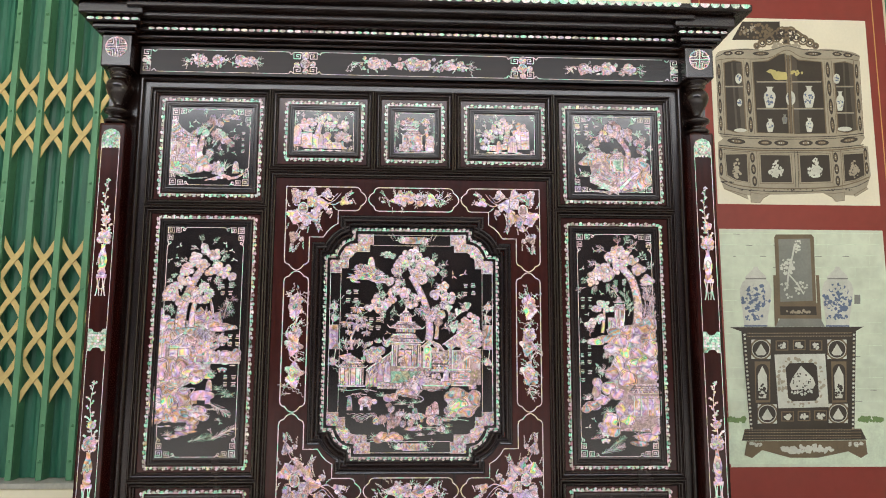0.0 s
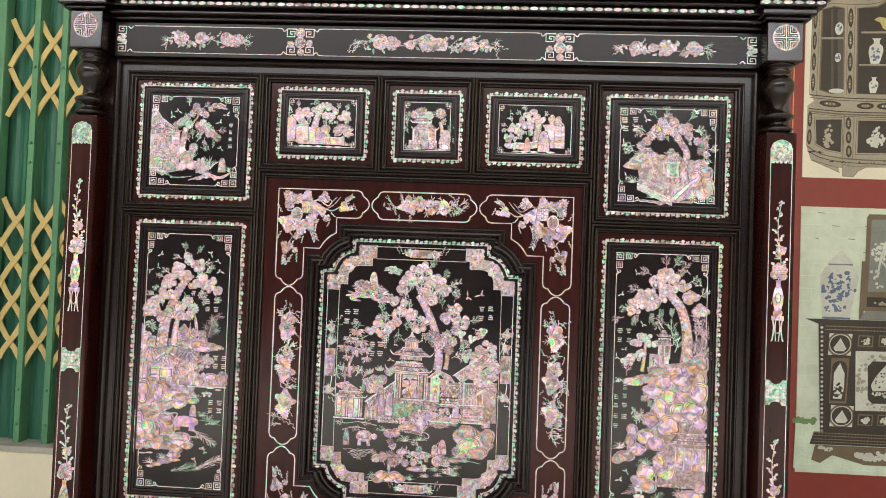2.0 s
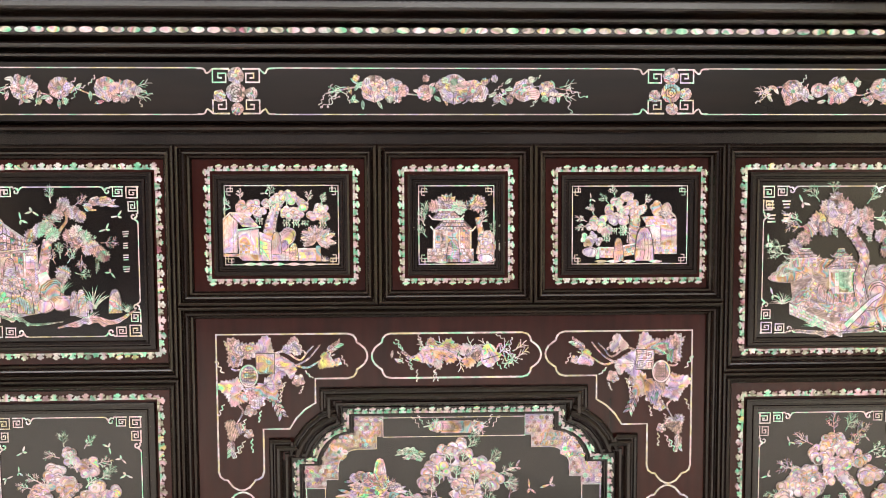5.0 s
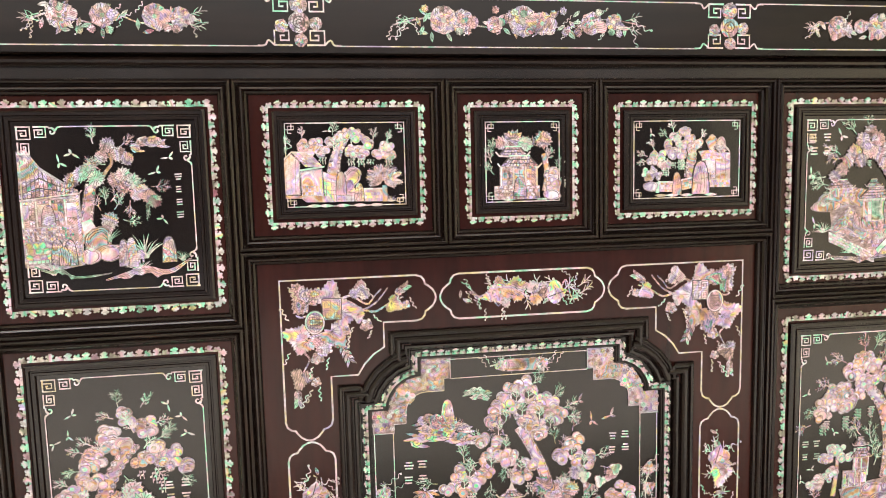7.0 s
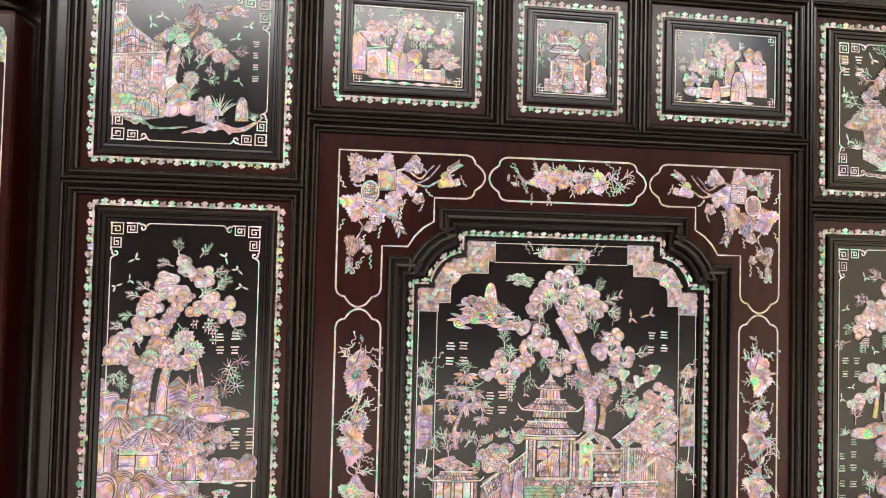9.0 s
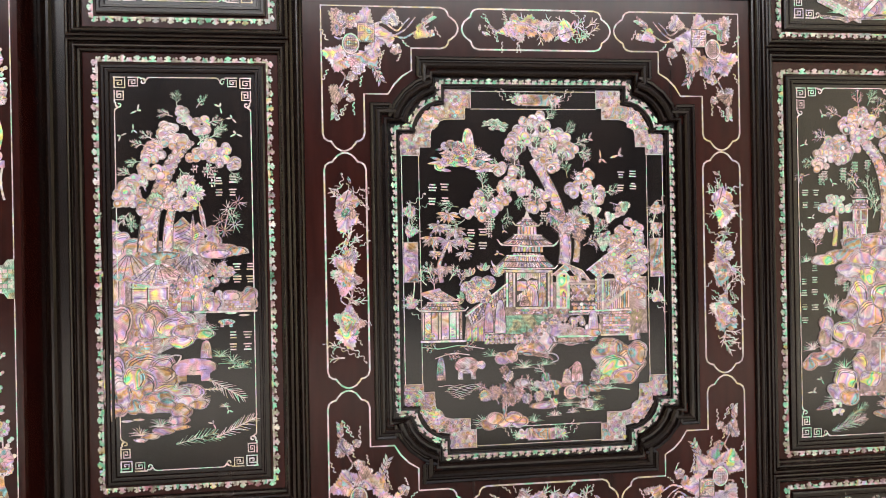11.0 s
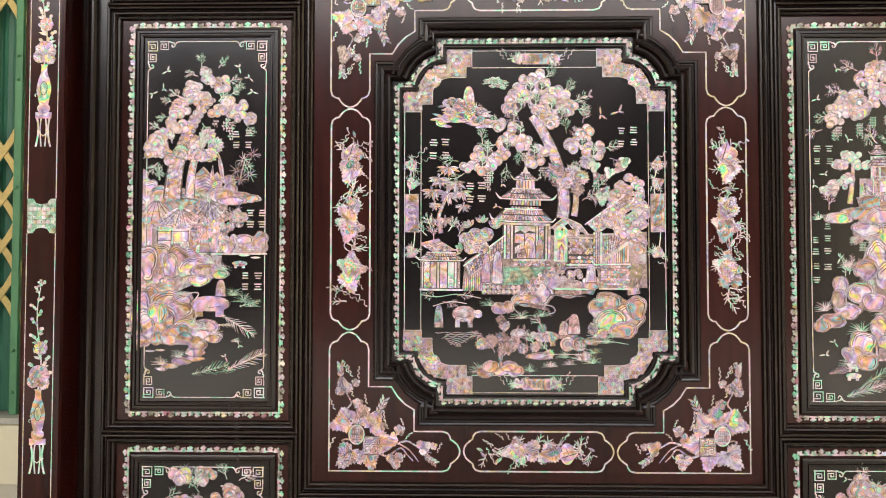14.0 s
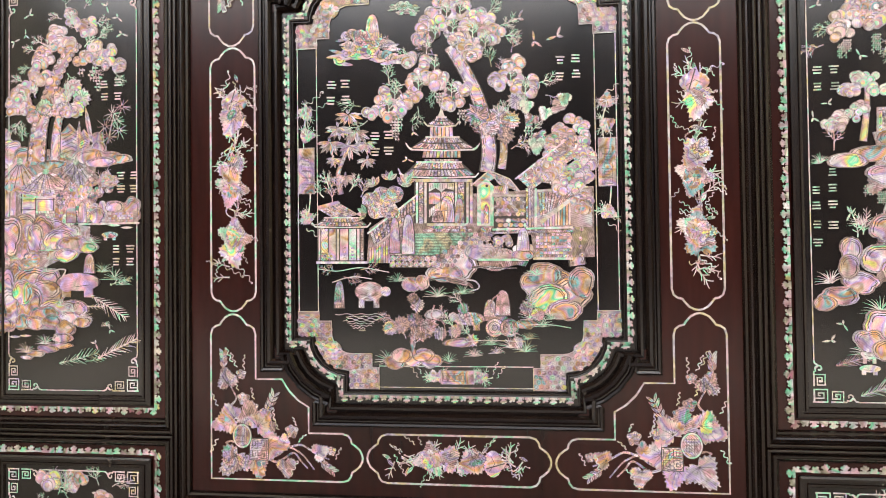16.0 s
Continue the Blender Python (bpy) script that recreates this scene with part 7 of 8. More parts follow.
def frieze_spray(cx, half, seed, heads):
    hz(seed)
    k = 0.00066
    ink = Ink((k, 0, cx, 0, -k, 1.508, 0, 0), FB)
    L = half / k
    ink.line(smooth([(-L * 0.9, 6), (-L * 0.6, -8), (-L * 0.25, 8), (0, -6), (L * 0.3, 8), (L * 0.6, -8), (L * 0.9, 4)]), 3, 0, 2)
    for _ in range(int(L / 6)):
        u = rng.uniform(-0.8, 0.8) * L
        ink.leaf(u, rng.uniform(-20, 20), rng.uniform(0, 6.28), 18, 7, rng.choice((0, 3, 4, 0)))
    for _ in range(int(L / 12)):
        ink.tendril(rng.uniform(-0.9, 0.9) * L, rng.uniform(-14, 14), rng.uniform(0, 6.28), 34, 1.4, 2, rng.choice((-1, 1)))
    for e in (-1, 1):
        for q in (-0.3, 0.3):
            ink.tendril(e * L * 0.8, 12 * q, (0 if e > 0 else math.pi) + q, L * 0.2 + 14, 1.5, 2, 1 if q > 0 else -1)
            ink.twig(e * L * 0.75, 20 * q, (0 if e > 0 else math.pi) + q, 22, 1.5, 3, 1)
    for f, rr in heads:
        u = f * L
        ink.flower(u, rng.uniform(-4, 4), rr, 8, 0)
        ink.disc(u + rr * 0.9, rng.uniform(-6, 6), rr * 0.55, 0, n=10, wob=0.12)
    for _ in range(int(L / 16)):
        ink.spiky(rng.uniform(-0.7, 0.7) * L, rng.choice((-18, 18)) + rng.uniform(-4, 4), 8, rng.choice((0, 0, 4)), 7)
    ink.make("flower_spray_inlay", frieze, "mother-of-pearl spray of blossoms")


frieze_spray(-0.462, 0.1, 410, ((-0.55, 20), (-0.12, 19), (0.42, 20), (0.68, 16)))
frieze_spray(-0.007, 0.172, 411, ((-0.55, 24), (-0.42, 20), (0.0, 26), (0.14, 20), (0.5, 20), (0.66, 14), (-0.2, 14)))
frieze_spray(0.462, 0.105, 412, ((-0.5, 21), (0.05, 23), (0.55, 20), (-0.2, 13)))

# ---- cornice beads, medallions and column inlays ----
hz(420)
ink = Ink(None, 0.0625)
n = 70
for i in range(n):
    x = -0.628 + 1.25 * (i + 0.5) / n
    ink.disc(x, 1.569, 0.0078, 7 if rng.random() < 0.75 else 2, n=8, ry=0.0035)
ink.make("cornice_inlay", cabinet, "small oval shell beads along the cornice", True)
for k, (x0, x1, y) in enumerate(((-0.62, 0.615, 0.1302), (-0.785, -0.64, 0.1302), (0.635, 0.78, 0.1302))):
    ink = Ink(None, y)
    m = int((x1 - x0) / 0.022)
    for i in range(m):
        x = x0 + (x1 - x0) * (i + 0.5) / m
        ink.poly([(x - 0.0105, 1.629), (x - 0.0105, 1.6245), (x - 0.006, 1.620), (x, 1.6185), (x + 0.006, 1.620), (x + 0.0105, 1.6245), (x + 0.0105, 1.629)], 3 if i % 2 else 4)
    ink.make("scalloped_edging", cabinet, "scalloped green and pink shell edging", True)
for sx in (-0.697, 0.682):
    ink = Ink(None, 0.0905)
    for i in range(6):
        ink.disc(sx - 0.05 + 0.02 * i, 1.5778, 0.0085, 7 if i % 2 else 2, n=8, ry=0.0036)
    ink.make("capital_inlay", cabinet, "small oval shell beads on the capital", True)
    k = 0.001
    ink = Ink((k, 0, sx, 0, -k, 1.521, 0, 0), 0.0622)
    ink.ring(0, 0, 23.8, 3.2, 0, 36)
    for fx in (-1, 1):
        for fv in (-1, 1):
            ink.line([(fx * 3.4, fv * 22.5), (fx * 3.4, fv * 4), (fx * 22.5, fv * 4)], 2.0, 0)
            ink.line([(fx * 7.2, fv * 22), (fx * 7.2, fv * 8), (fx * 22, fv * 8)], 1.9, 3)
            ink.line([(fx * 11, fv * 20.5), (fx * 11, fv * 12), (fx * 20, fv * 12)], 1.9, 0)
    ink.line([(-23, 0), (23, 0)], 2.0, 3), ink.line([(0, -23), (0, 23)], 2.0, 3)
    ink.make("round_medallion", cabinet, "round openwork shell medallion")


def column_inlay(sx, seed):
    hz(seed)
    k = 0.001
    ink = Ink((k, 0, sx, 0, -k, 0, 0, 0), 0.0552)
    for e in (-20, 20):
        ink.line([(e, -1310), (e, -870)], 1.3, 2), ink.line([(e, -822), (e, -300)], 1.3, 2)
    ink.make("edge_line", cabinet, "thin shell lines along the column")
    ink = Ink((k, 0, sx, 0, -k, 0, 0, 0), 0.0552)
    ink.poly([(-20, -1280), (-13, -1284), (-6, -1283), (0, -1288), (6, -1283), (13, -1284), (20, -1280), (20, -1310), (16, -1320), (8, -1325), (0, -1327), (-8, -1325), (-16, -1320), (-20, -1310)], 4)
    for j in range(5):
        for i in range(5):
            ink.disc(-15 + 7.5 * i, -1316 + 8 * j, 3.2, 0 if (i + j) % 3 == 0 else 4, n=6)
    ink.make("shell_cap", cabinet, "green shell cap with a scalloped edge")
    ink = Ink((k, 0, sx, 0, -k, 0, 0, 0), 0.0552)
    ink.poly([(-20, -870), (-12, -870), (-8, -864), (0, -862), (8, -864), (12, -870), (20, -870), (20, -822), (12, -822), (8, -828), (0, -830), (-8, -828), (-12, -822), (-20, -822)], 4)
    for j in range(5):
        for i in range(6):
            ink.quad(-18 + 6.2 * i, -13 + 6.2 * i, -858 + 6 * j, -853.4 + 6 * j, 4 if (i * j) % 3 else 2)
    ink.make("shell_band", cabinet, "green shell band with scalloped edges")
    for foot, h in ((-943, 268), (-491, 268)):
        ink = Ink((k, 0, sx, 0, -k, 0, 0, 0), 0.0552)
        ink.vase(0, foot, h, 22, 5)
        ink.make("vase_inlay", cabinet, "mother-of-pearl flower vase on a little stand")


column_inlay(-0.697, 430), column_inlay(0.682, 431)


# ---- the wall banner with two printed photographs ----
G_BANNER = (0.00254149, 2.51858e-05, -1.87511, -2.11254e-05, -0.00242387, 2.35719, -3.73896e-05, 0.000114617)
banner = tagged(box_part("wall_banner", (1.2965, 2.225, WALL_Y - 0.012, WALL_Y - 0.001, 0.075, 2.72), RED_PRINT, None), "red printed shop banner with two furniture photographs", "banner")
PHOTO_TOP = material("photo_cream_ground", (0.74, 0.7, 0.56), 0.45, vary=0.07, scale=3)
PHOTO_LOW = material("photo_whitewashed_wall", (0.6, 0.67, 0.54), 0.45, vary=0.16, scale=6, fine=30)
photo_top = box_part("photograph", (1.372, 2.13, WALL_Y - 0.0145, WALL_Y - 0.0122, 1.465, 2.36), PHOTO_TOP, banner, "printed photograph of a glazed display cabinet")
photo_low = box_part("photograph", (1.372, 2.13, WALL_Y - 0.0145, WALL_Y - 0.0122, 0.31, 1.35), PHOTO_LOW, banner, "printed photograph of an altar table with vases")
GOLD = material("gold_print_line", (0.6, 0.35, 0.12), 0.5)
for x0, x1, z0, z1 in ((1.33, 1.3335, 0.12, 2.72), (2.168, 2.172, 0.12, 2.72), (1.335, 2.2, 0.118, 0.122), (1.335, 1.39, 0.14, 0.1435)):
    box_part("gold_line", (x0, x1, WALL_Y - 0.0135, WALL_Y - 0.0122, z0, z1), GOLD, banner)
PRINT = [material("print_" + n, c, 0.45, vary=0.18, scale=14, fine=120) for n, c in (
    ("dark", (0.035, 0.026, 0.02)), ("brown", (0.15, 0.11, 0.065)), ("tan", (0.33, 0.295, 0.225)), ("white", (0.56, 0.58, 0.52)),
    ("blue", (0.11, 0.15, 0.25)), ("grey", (0.2, 0.21, 0.19)), ("yellow", (0.5, 0.44, 0.17)), ("moss", (0.16, 0.26, 0.09)), ("pale_green", (0.62, 0.72, 0.57)), ("glass", (0.075, 0.065, 0.05)))]
DARK, BROWN, TAN, WHITE, BLUE, GREY, STRAW, MOSS, PALEG, GLASS = range(10)


class Print(Ink):
    """Flat printed shapes on the banner."""

    def done(self, name, parent, label):
        step = min(1.2e-5, 0.001 / max(1, self.k))
        ob = mesh_object(name, [(x, WALL_Y - 0.0146 - self.base - (0.0002 + step * h if h else 0.0), z) for x, h, z in self.V], self.F, PRINT, parent, self.M)
        return tagged(ob, label)

    def scatter(self, u, v, rx, ry, n, r, m):
        for _ in range(n):
            a, d = rng.uniform(0, 6.28), math.sqrt(rng.random())
            self.disc(u + rx * d * math.cos(a), v + ry * d * math.sin(a), r * rng.uniform(0.5, 1.3), m, n=7, wob=0.25)


hz(500)
k_ = 0.819 / 2.17
PG1 = fine(G_BANNER, 1250, 30, k_)
p = Print(PG1)


def small_vase(u, v, w, h, m, dots):
    prof = [(0.28, 0), (0.34, 0.1), (0.5, 0.5), (0.44, 0.68), (0.2, 0.8), (0.2, 0.92), (0.32, 1)]
    p.poly([(u + w * r, v - h * t) for r, t in prof] + [(u - w * r, v - h * t) for r, t in prof[::-1]], m)
    p.scatter(u, v - h * 0.45, w * 0.34, h * 0.3, dots, w * 0.08, BLUE)


def lozenges(u0, v0, u1, v1, n, w):
    """Dark inlaid lozenges with pale hearts along a post or rail."""
    for i in range(n):
        f = (i + 0.5) / n
        u, v = u0 + f * (u1 - u0), v0 + f * (v1 - v0)
        L = math.hypot(u1 - u0, v1 - v0) / n * 0.44
        rot = math.atan2(v1 - v0, u1 - u0)
        p.disc(u, v, L, DARK, n=12, ry=w, rot=rot), p.disc(u, v, L * 0.6, BROWN, n=10, ry=w * 0.55, rot=rot)
        for q in (-0.3, 0.0, 0.3):
            p.disc(u + q * L * math.cos(rot), v + q * L * math.sin(rot), w * 0.28, rng.choice((TAN, WHITE, TAN)), n=6, wob=0.3)


p.poly([(170, 22), (345, 22), (346, 108), (120, 108)], DARK)
p.scatter(230, 66, 80, 34, 46, 7, BROWN), p.scatter(200, 60, 40, 26, 18, 5, TAN)
# crest of scrolls
for e in (-1, 1):
    for u, v, r in ((20, 70, 26), (48, 92, 22), (80, 104, 22), (112, 118, 18), (138, 132, 12)):
        p.ring(375 + e * u, v + 4, r, 8, BROWN, 16), p.ring(375 + e * u, v + 4, r * 0.5, 6, DARK, 12)
    p.line(smooth([(375 + e * 6, 56), (375 + e * 50, 66), (375 + e * 90, 96), (375 + e * 150, 138)]), 9, BROWN)
    p.scatter(375 + e * 40, 136, 26, 16, 22, 7, TAN)
p.poly([(366, 46), (386, 46), (392, 130), (360, 130)], BROWN), p.scatter(375, 90, 60, 34, 60, 5, DARK)
# bowed body
p.poly(smooth([(42, 190), (66, 160), (190, 148), (270, 160), (330, 140), (380, 132), (430, 142), (490, 158), (560, 150), (680, 164), (722, 184)], 4) + [(716, 210), (738, 548), (744, 566), (722, 602), (758, 608), (772, 745), (752, 802), (690, 838), (640, 836), (560, 826), (420, 832), (300, 834), (240, 838), (150, 836), (84, 808), (60, 745), (54, 590), (78, 572), (62, 545)], TAN)
for pts in ([(84, 216), (128, 206), (164, 212), (186, 536), (140, 540), (98, 528)], [(218, 212), (290, 208), (340, 178), (368, 172), (388, 546), (240, 542)], [(398, 178), (432, 204), (540, 212), (562, 546), (414, 548)], [(600, 216), (650, 212), (688, 224), (706, 530), (660, 542), (620, 536)]):
    p.line([(x, y) for x, y in pts], 9, BROWN, closed=True)
    p.poly(pts, DARK)
    p.line(pts, 2.4, BROWN, closed=True)
for pts in ([(140, 216), (164, 214), (184, 534), (166, 538)], [(116, 216), (124, 214), (150, 536), (140, 538)], [(400, 182), (424, 206), (440, 544), (416, 546)], [(666, 220), (688, 226), (704, 528), (690, 534)], [(640, 216), (648, 216), (664, 536), (656, 538)]):
    p.poly(pts, GLASS)
for u0, u1, v in ((236, 378, 304), (238, 384, 430), (404, 540, 304), (410, 550, 430), (88, 172, 326), (610, 690, 326), (612, 694, 450)):
    p.line([(u0, v), (u1, v)], 5, TAN), p.line([(u0, v + 4), (u1, v + 4)], 2, GREY)
p.disc(345, 278, 40, STRAW, n=14, ry=22, wob=0.2), p.disc(308, 256, 22, STRAW, n=10, ry=10, wob=0.2), p.scatter(425, 262, 30, 8, 12, 7, STRAW)
for u, v, r in ((152, 290, 24), (396, 382, 34), (612, 290, 24), (156, 402, 18), (628, 406, 22)):
    p.disc(u, v, r * 0.66, WHITE, n=16, ry=r), p.scatter(u, v, r * 0.4, r * 0.6, 8, 4, BLUE)
small_vase(298, 426, 56, 98, WHITE, 18), small_vase(482, 426, 54, 102, WHITE, 18), small_vase(300, 540, 36, 62, WHITE, 8), small_vase(484, 540, 36, 66, WHITE, 8), small_vase(368, 502, 26, 44, GREY, 5), small_vase(628, 440, 36, 90, WHITE, 10)
p.disc(160, 532, 30, WHITE, n=12, ry=9), p.disc(650, 526, 34, WHITE, n=12, ry=11)
for u0, v0, u1, v1, n, w in ((58, 215, 70, 540, 4, 8), (190, 205, 212, 548, 4, 10), (566, 205, 596, 550, 4, 10), (702, 215, 724, 540, 4, 8), (76, 172, 180, 168, 2, 10), (212, 172, 300, 172, 1, 10), (456, 172, 548, 174, 1, 10), (588, 172, 690, 182, 2, 10), (92, 578, 190, 588, 1, 13), (238, 590, 390, 592, 2, 13), (430, 592, 580, 590, 2, 13), (622, 584, 718, 572, 1, 13), (66, 608, 72, 750, 2, 9), (214, 632, 230, 798, 3, 11), (604, 632, 620, 796, 3, 11), (744, 610, 756, 742, 2, 9)):
    lozenges(u0, v0, u1, v1, n, w)
for u0, u1 in ((176, 200), (206, 226), (552, 578), (586, 612), (46, 58), (72, 86), (690, 712), (718, 738)):
    p.line([(u0, 205), (u1, 548)], 2.2, BROWN)
for u0, u1 in ((200, 206), (236, 244), (592, 600), (630, 640)):
    p.line([(u0, 626), (u1, 806)], 2.2, BROWN)
p.line(smooth([(48, 204), (120, 194), (220, 198), (300, 190), (378, 156), (450, 190), (550, 198), (650, 196), (716, 208)]), 3, BROWN), p.line(smooth([(44, 190), (120, 158), (220, 154), (300, 156), (378, 136), (450, 152), (550, 156), (650, 166), (718, 186)]), 3, DARK)
p.line([(382, 180), (400, 548)], 12, BROWN), p.line([(376, 180), (394, 548)], 2, DARK), p.line([(390, 180), (406, 548)], 2, DARK)
for dv, w in ((0, 4), (10, 2.4), (54, 4), (64, 6), (72, 2)):
    p.line(smooth([(60, 548 + dv), (200, 560 + dv), (400, 564 + dv), (600, 560 + dv), (738, 546 + dv)]), w, DARK if w != 6 else BROWN)
# lower doors
for pts, m, n in (([(90, 646), (190, 644), (196, 774), (140, 764), (100, 742)], TAN, 30), ([(254, 648), (392, 650), (402, 776), (260, 776)], WHITE, 70), ([(438, 650), (576, 648), (584, 772), (446, 776)], WHITE, 70), ([(644, 646), (736, 640), (742, 742), (700, 764), (652, 772)], TAN, 34)):
    cu, cv = sum(x for x, y in pts) / len(pts), sum(y for x, y in pts) / len(pts)
    p.line([(cu + (x - cu) * 1.1, cv + (y - cv) * 1.1) for x, y in pts], 3, BROWN, closed=True)
    p.poly(pts, DARK)
    p.scatter(cu, cv + 14, 34 if m == WHITE else 22, 26, n, 6, m), p.scatter(cu, cv - 20, 14, 28, n // 3, 5, m)
for u in (414, 428):
    p.line([(u, 632), (u + 6, 800)], 2.4, DARK)
p.line(smooth([(64, 752), (120, 782), (220, 800), (400, 806), (600, 798), (700, 776), (766, 750)]), 5, BROWN), p.line(smooth([(66, 770), (130, 800), (240, 816), (420, 820), (600, 812), (700, 796), (762, 766)]), 3, DARK)
for pts in ([(206, 822), (256, 832), (312, 826), (268, 850), (252, 872), (210, 870)], [(604, 828), (548, 826), (590, 846), (606, 866), (648, 862), (650, 822)], [(84, 806), (150, 834), (198, 856), (190, 836)], [(690, 836), (750, 800), (760, 806), (700, 842)]):
    p.poly(pts, TAN), p.line(pts, 2.4, BROWN, closed=True)
p.scatter(100, 772, 40, 6, 8, 4, DARK), p.scatter(420, 812, 280, 5, 40, 3, DARK)
p.done("printed_cabinet", photo_top, "printed picture of a glazed display cabinet")

hz(501)
PG2 = fine(G_BANNER, 1250, 400, 1 / 2.23)
p = Print(PG2)
for j in range(17):
    v = 30 + j * 44
    e = 54 + (v - 18) * 0.042
    p.line([(e, v), (370, v + rng.uniform(-4, 4)), (680 + (v - 18) * 0.03, v + rng.uniform(-4, 4))], 2.2, PALEG)
    for i in range(6):
        u = 106 + i * 108 + 50 * (j % 2)
        if u < 680:
            p.line([(u, v), (u, v + 42)], 2.0, PALEG)
            if rng.random() < 0.25:
                p.line([(u, v + 2), (u + rng.uniform(10, 30), v + 3)], 2.5, GREY)
p.quad(585, 608, 272, 308, GREY)
p.poly([(88, 775), (700, 770), (705, 940), (92, 940)], PALEG)
p.scatter(120, 765, 40, 9, 24, 8, MOSS), p.scatter(650, 763, 46, 9, 30, 8, MOSS)
p.done("printed_wall", photo_low, "printed picture of a whitewashed brick wall")
for u in (195, 518):
    p = Print(PG2, 0.0012)
    prof = [(0.30, 0), (0.36, 0.03), (0.4, 0.25), (0.48, 0.55), (0.5, 0.7), (0.42, 0.84), (0.3, 0.9), (0.34, 0.93), (0.3, 0.97), (0.1, 1.08), (0.06, 1.14)]
    p.poly([(u + 126 * r, 398 - 208 * t) for r, t in prof] + [(u - 126 * r, 398 - 208 * t) for r, t in prof[::-1]], WHITE)
    p.scatter(u, 285, 56, 60, 64, 7, BLUE), p.scatter(u, 285, 50, 50, 50, 6, WHITE), p.scatter(u, 362, 42, 12, 18, 5, BLUE), p.scatter(u + 6, 300, 30, 40, 30, 5, BLUE)
    p.quad(u - 40, u + 40, 206, 211, GREY), p.quad(u - 46, u + 46, 392, 398, BLUE)
    p.done("printed_vase", photo_low, "printed picture of a blue and white jar")
p = Print(PG2, 0.0012)
p.poly([(268, 45), (275, 34), (415, 34), (424, 45), (434, 305), (280, 305)], BROWN)
p.poly([(284, 52), (410, 50), (420, 296), (292, 300)], GREY)
p.line([(318, 250), (325, 180), (340, 120), (350, 70)], 7, WHITE), p.line([(325, 190), (360, 230), (385, 270)], 6, WHITE)
p.scatter(322, 160, 28, 34, 34, 6, WHITE), p.scatter(358, 85, 18, 30, 20, 5, WHITE), p.scatter(375, 245, 26, 24, 20, 5, WHITE), p.scatter(310, 235, 16, 20, 10, 4, WHITE), p.scatter(325, 275, 20, 10, 8, 4, WHITE)
p.poly([(276, 305), (440, 305), (450, 366), (278, 366)], BROWN), p.poly([(290, 318), (432, 318), (436, 352), (292, 352)], DARK), p.scatter(362, 340, 50, 6, 22, 5, TAN)
p.poly([(264, 195), (278, 195), (284, 395), (270, 395)], BROWN), p.poly([(432, 195), (444, 195), (456, 395), (442, 395)], BROWN)
p.poly([(290, 366), (450, 366), (468, 398), (272, 398)], GREY)
p.done("printed_screen", photo_low, "printed picture of a framed table screen")
p = Print(PG2, 0.0024)
p.poly([(92, 400), (620, 398), (585, 418), (140, 418)], DARK)
p.poly([(138, 418), (590, 416), (584, 800), (172, 802)], DARK)
p.poly([(152, 802), (610, 800), (632, 844), (140, 848)], DARK)
p.poly([(160, 850), (628, 846), (636, 900), (610, 916), (560, 890), (440, 915), (330, 915), (220, 885), (180, 916), (150, 905)], BROWN)
for v in (424, 436, 806, 816, 828, 838):
    p.line([(160 - (v > 800) * 12, v), (575 + (v > 800) * 36, v - 2)], 3.2, BROWN)
    for u in range(170, 570, 11):
        p.disc(u, v, 1.8, TAN, n=5)
for u, v in ((215, 487), (515, 487), (240, 742), (520, 740)):
    p.quad(u - 38, u + 38, v - 38, v + 38, BROWN), p.disc(u, v, 34, DARK, n=18), p.ring(u, v, 35, 3, WHITE, 20)
    p.poly([(u, v - 22), (u + 22, v + 14), (u + 14, v + 24), (u - 14, v + 24), (u - 22, v + 14)], WHITE)
    for a in (-1, 1):
        for b in (-1, 1):
            p.poly([(u + a * 38, v + b * 38), (u + a * 38, v + b * 22), (u + a * 22, v + b * 38)], WHITE)
for u, v in ((298, 472), (366, 470), (432, 472), (320, 752), (385, 750), (450, 748)):
    p.quad(u - 25, u + 25, v - 20, v + 20, BROWN), p.quad(u - 21, u + 21, v - 16, v + 16, DARK), p.scatter(u, v + 2, 14, 10, 16, 5, WHITE)
for u in (220, 522):
    p.poly([(u - 30, 535), (u + 30, 535), (u + 32, 696), (u - 26, 698)], BROWN)
    p.disc(u, 570, 25, DARK, n=16), p.quad(u - 24, u + 26, 570, 688, DARK)
    p.poly([(u, 552), (u + 18, 590), (u + 20, 640), (u + 14, 680), (u - 14, 680), (u - 16, 640), (u - 18, 590)], WHITE), p.scatter(u, 650, 18, 24, 20, 5, DARK)
p.poly([(268, 508), (468, 505), (482, 715), (284, 720)], WHITE), p.scatter(375, 612, 100, 104, 120, 6, TAN)
p.poly([(312, 560), (328, 542), (420, 540), (436, 556), (444, 672), (430, 690), (338, 692), (322, 678)], DARK)
p.poly([(373, 552), (420, 600), (430, 625), (420, 642), (336, 648), (328, 628), (340, 598)], WHITE), p.scatter(380, 655, 46, 12, 30, 4, WHITE), p.scatter(375, 610, 40, 30, 26, 3, DARK)
p.scatter(395, 880, 110, 14, 60, 8, WHITE), p.scatter(200, 862, 30, 8, 12, 6, WHITE), p.scatter(590, 862, 30, 8, 12, 6, WHITE)
for u in (150, 582):
    for v in range(430, 800, 16):
        p.disc(u + (v - 430) * (0.075 if u < 300 else -0.012), v, 5, WHITE if v % 3 else TAN, n=6)
p.done("printed_altar", photo_low, "printed picture of an inlaid altar table")

setting("door_post", (2.245, 2.33, WALL_Y - 0.05, WALL_Y - 0.001, 0.07, 3.24), GREEN, "green painted door post beside the banner")

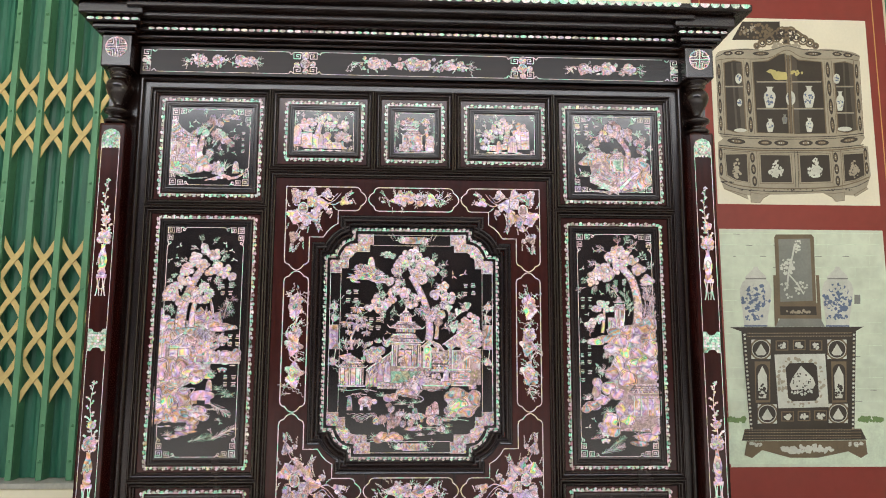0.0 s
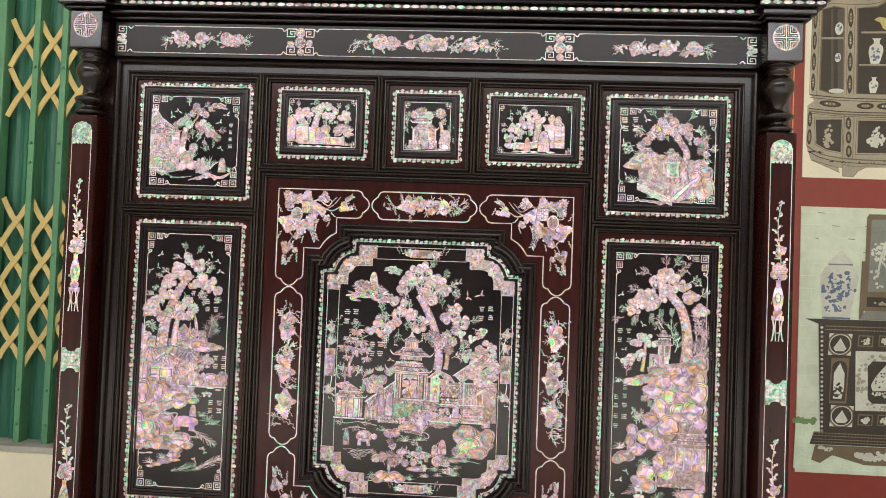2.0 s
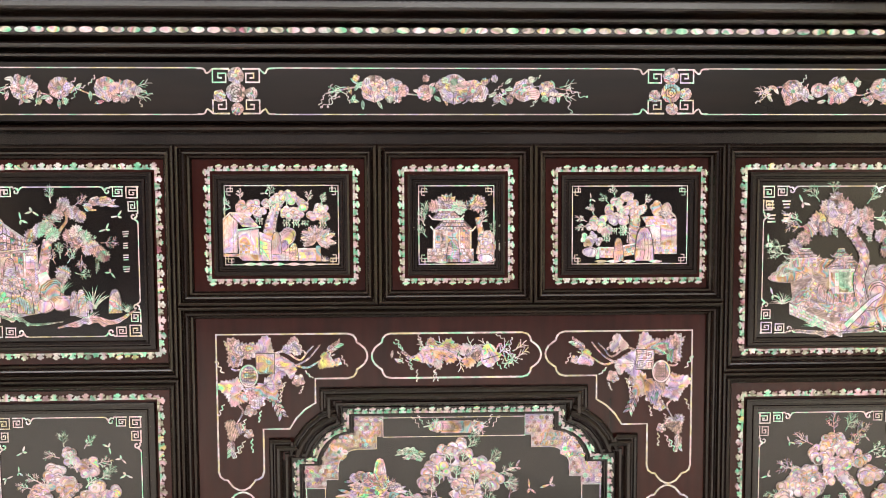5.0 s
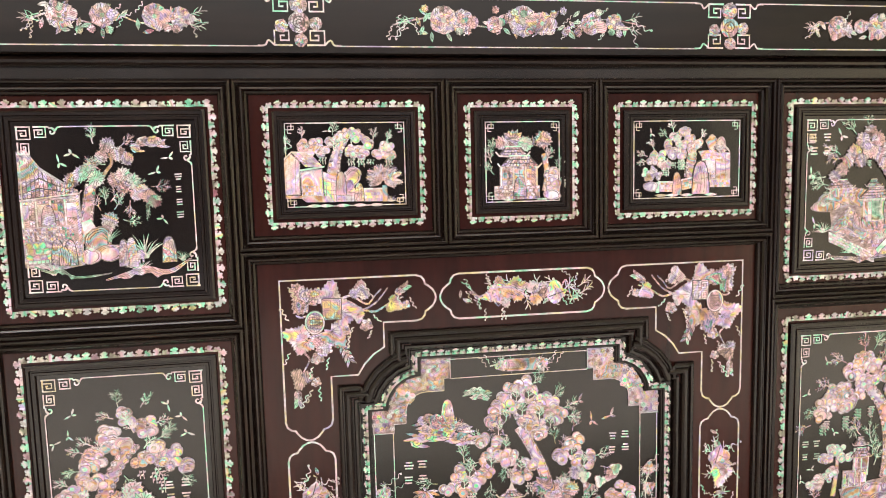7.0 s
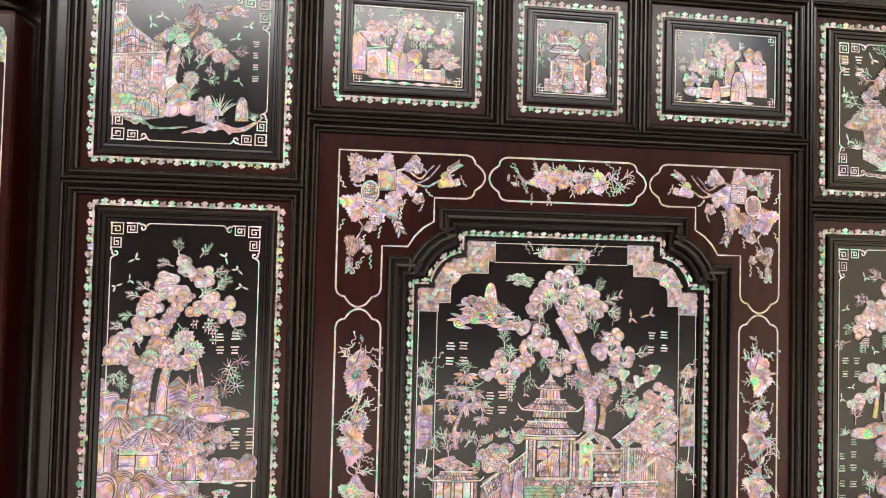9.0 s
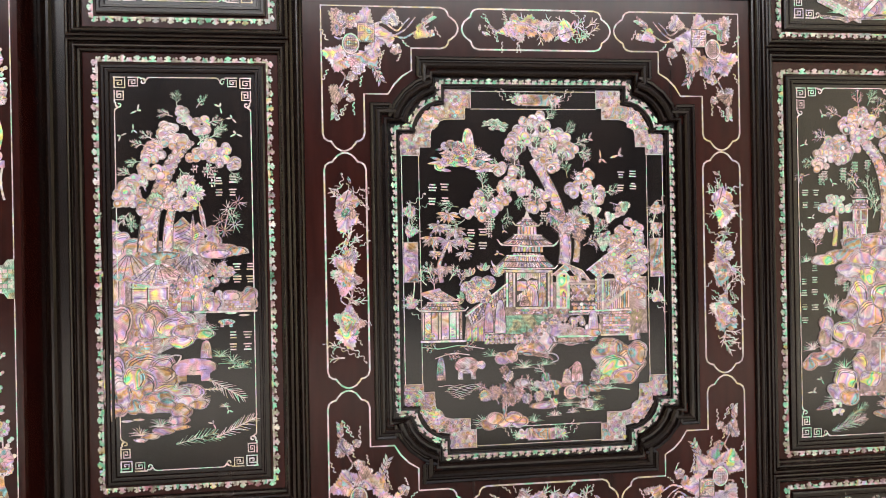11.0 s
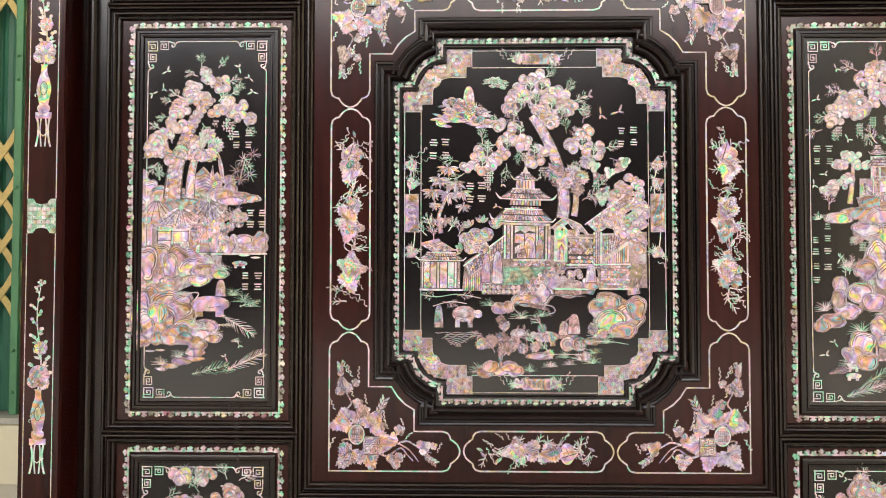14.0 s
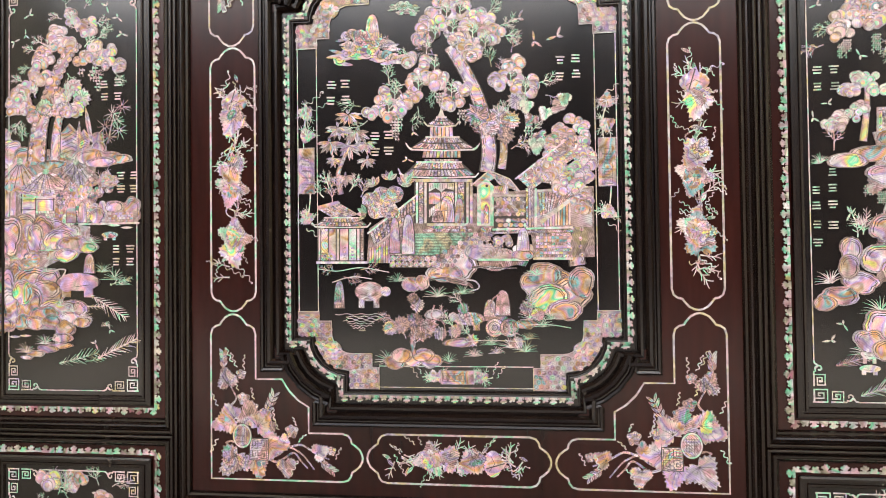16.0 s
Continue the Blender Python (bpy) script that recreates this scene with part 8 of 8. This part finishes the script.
# ---- the folding gate ----
GY = 2.865
gate = tagged(new("folding_gate"), "half-open green steel folding gate with yellow lattice", "gate")
gate.location = (0, GY, 0)
GZ0, GZ1 = 0.285, 2.62
verts, faces = [], []
xs = [-1.9 + i * 0.0125 for i in range(62)]
for i, x in enumerate(xs):
    y = 0.05 + (0.006 if (i // 2) % 2 else 0.0) + (0.01 if i % 10 < 2 else 0)
    verts += [(x, y, GZ0), (x, y, GZ1)]
faces = [(2 * i, 2 * i + 2, 2 * i + 3, 2 * i + 1) for i in range(len(xs) - 1)]
sheet = mesh_object("corrugated_sheet", verts, faces, GREEN_DARK, gate)
solid = sheet.modifiers.new("thickness", "SOLIDIFY")
solid.thickness = 0.002
POSTS = [-1.728 + 0.1187 * i for i in range(5)]
for x in POSTS:
    bm = bmesh.new()
    box(bm, x - 0.0125, x + 0.0125, -0.012, 0.0, GZ0, GZ1, 0.003)
    box(bm, x + 0.0065, x + 0.0125, 0.001, 0.045, GZ0, GZ1)
    post = part("post", bm, GREEN, gate)
    for z in (0.36, 0.5, 1.05, 1.42, 1.5, 1.81, 2.12, 2.25):
        bm = bmesh.new()
        bmesh.ops.create_uvsphere(bm, u_segments=8, v_segments=5, radius=0.007, matrix=pose(x, -0.014, z))
        part("bolt", bm, GREEN, post)
for i in range(len(POSTS) + 1):
    xa = POSTS[0] - 0.1187 if i == 0 else POSTS[i - 1]
    xb = xa + 0.1187
    for zc in (1.913, 1.709, 1.174, 1.011, 0.849, 0.686):
        for s in (1, -1):
            pts = []
            for j in range(7):
                f = j / 6
                x = xa + f * (xb - xa)
                zz = zc + s * (f - 0.5) * 0.2 + 0.008 * s * math.sin(f * 2 * math.pi)
                pts.append((x, zz))
            vs, fs = [], []
            y = 0.003 if s > 0 else 0.0075
            for j, (x, zz) in enumerate(pts):
                q, w = pts[min(6, j + 1)], pts[max(0, j - 1)]
                dx, dz = q[0] - w[0], q[1] - w[1]
                l = math.hypot(dx, dz)
                nx, nz = -dz / l * 0.011, dx / l * 0.011
                vs += [(x + nx, y, zz + nz), (x - nx, y, zz - nz), (x + nx, y + 0.004, zz + nz), (x - nx, y + 0.004, zz - nz)]
            for j in range(6):
                a = 4 * j
                fs += [(a, a + 4, a + 5, a + 1), (a + 2, a + 3, a + 7, a + 6), (a, a + 2, a + 6, a + 4), (a + 1, a + 5, a + 7, a + 3)]
            mesh_object("lattice_bar", vs, fs, YELLOW, gate)
bm = bmesh.new()
box(bm, -1.955, -1.855, -0.02, 0.03, GZ0 - 0.005, GZ1, 0.006)
end_post = part("end_post", bm, GREEN, gate, "wide green end post with a pull slot")
# no recess is cut: the slot's shade is put into a slab's dark green
SLOT = material("gate_slot_shadow", (0.03, 0.09, 0.05), 0.5)
bm = bmesh.new()
box(bm, -1.925, -1.90, -0.0235, -0.021, 0.86, 1.36, 0.001)
part("pull_slot", bm, SLOT, end_post)
STEEL = material("polished_steel", (0.6, 0.58, 0.54), 0.22, metal=1.0, vary=0.1)
for z0, z1 in ((0.3, 0.93), (0.96, 2.05)):
    bm = bmesh.new()
    lathe(bm, [(0.012, z0), (0.014, z0 + 0.01), (0.014, z1 - 0.01), (0.012, z1)], (-1.978, 0.01), 14)
    part("steel_pull_bar", bm, STEEL, gate, "shiny steel pull bar")
setting("gate_track", (-4.2, -1.2, GY - 0.05, WALL_Y + 0.1, 0.262, 0.282), CONCRETE, "grey concrete strip with the gate's track")

# ---- the dim room behind the gate ----
cupboard = tagged(new("dark_cupboard"), "tall dark wooden cupboard in the dim back room", "cupboard")
cupboard.location = (-2.95, 3.9, 0.07)
box_part("body", (-0.55, 0.55, 0.0, 0.5, 0.1, 1.75), LACQUER, cupboard, bevel=0.01)
for x in (-0.27, 0.27):
    door = box_part("door", (x - 0.24, x + 0.24, -0.022, -0.001, 0.2, 1.68), REDWOOD, cupboard, bevel=0.006)
    box_part("handle", (x + (0.18 if x < 0 else -0.2), x + (0.2 if x < 0 else -0.18), -0.04, -0.0225, 0.9, 1.0), STEEL, door)
box_part("base", (-0.53, 0.53, 0.02, 0.48, 0.0, 0.099), LACQUER, cupboard)
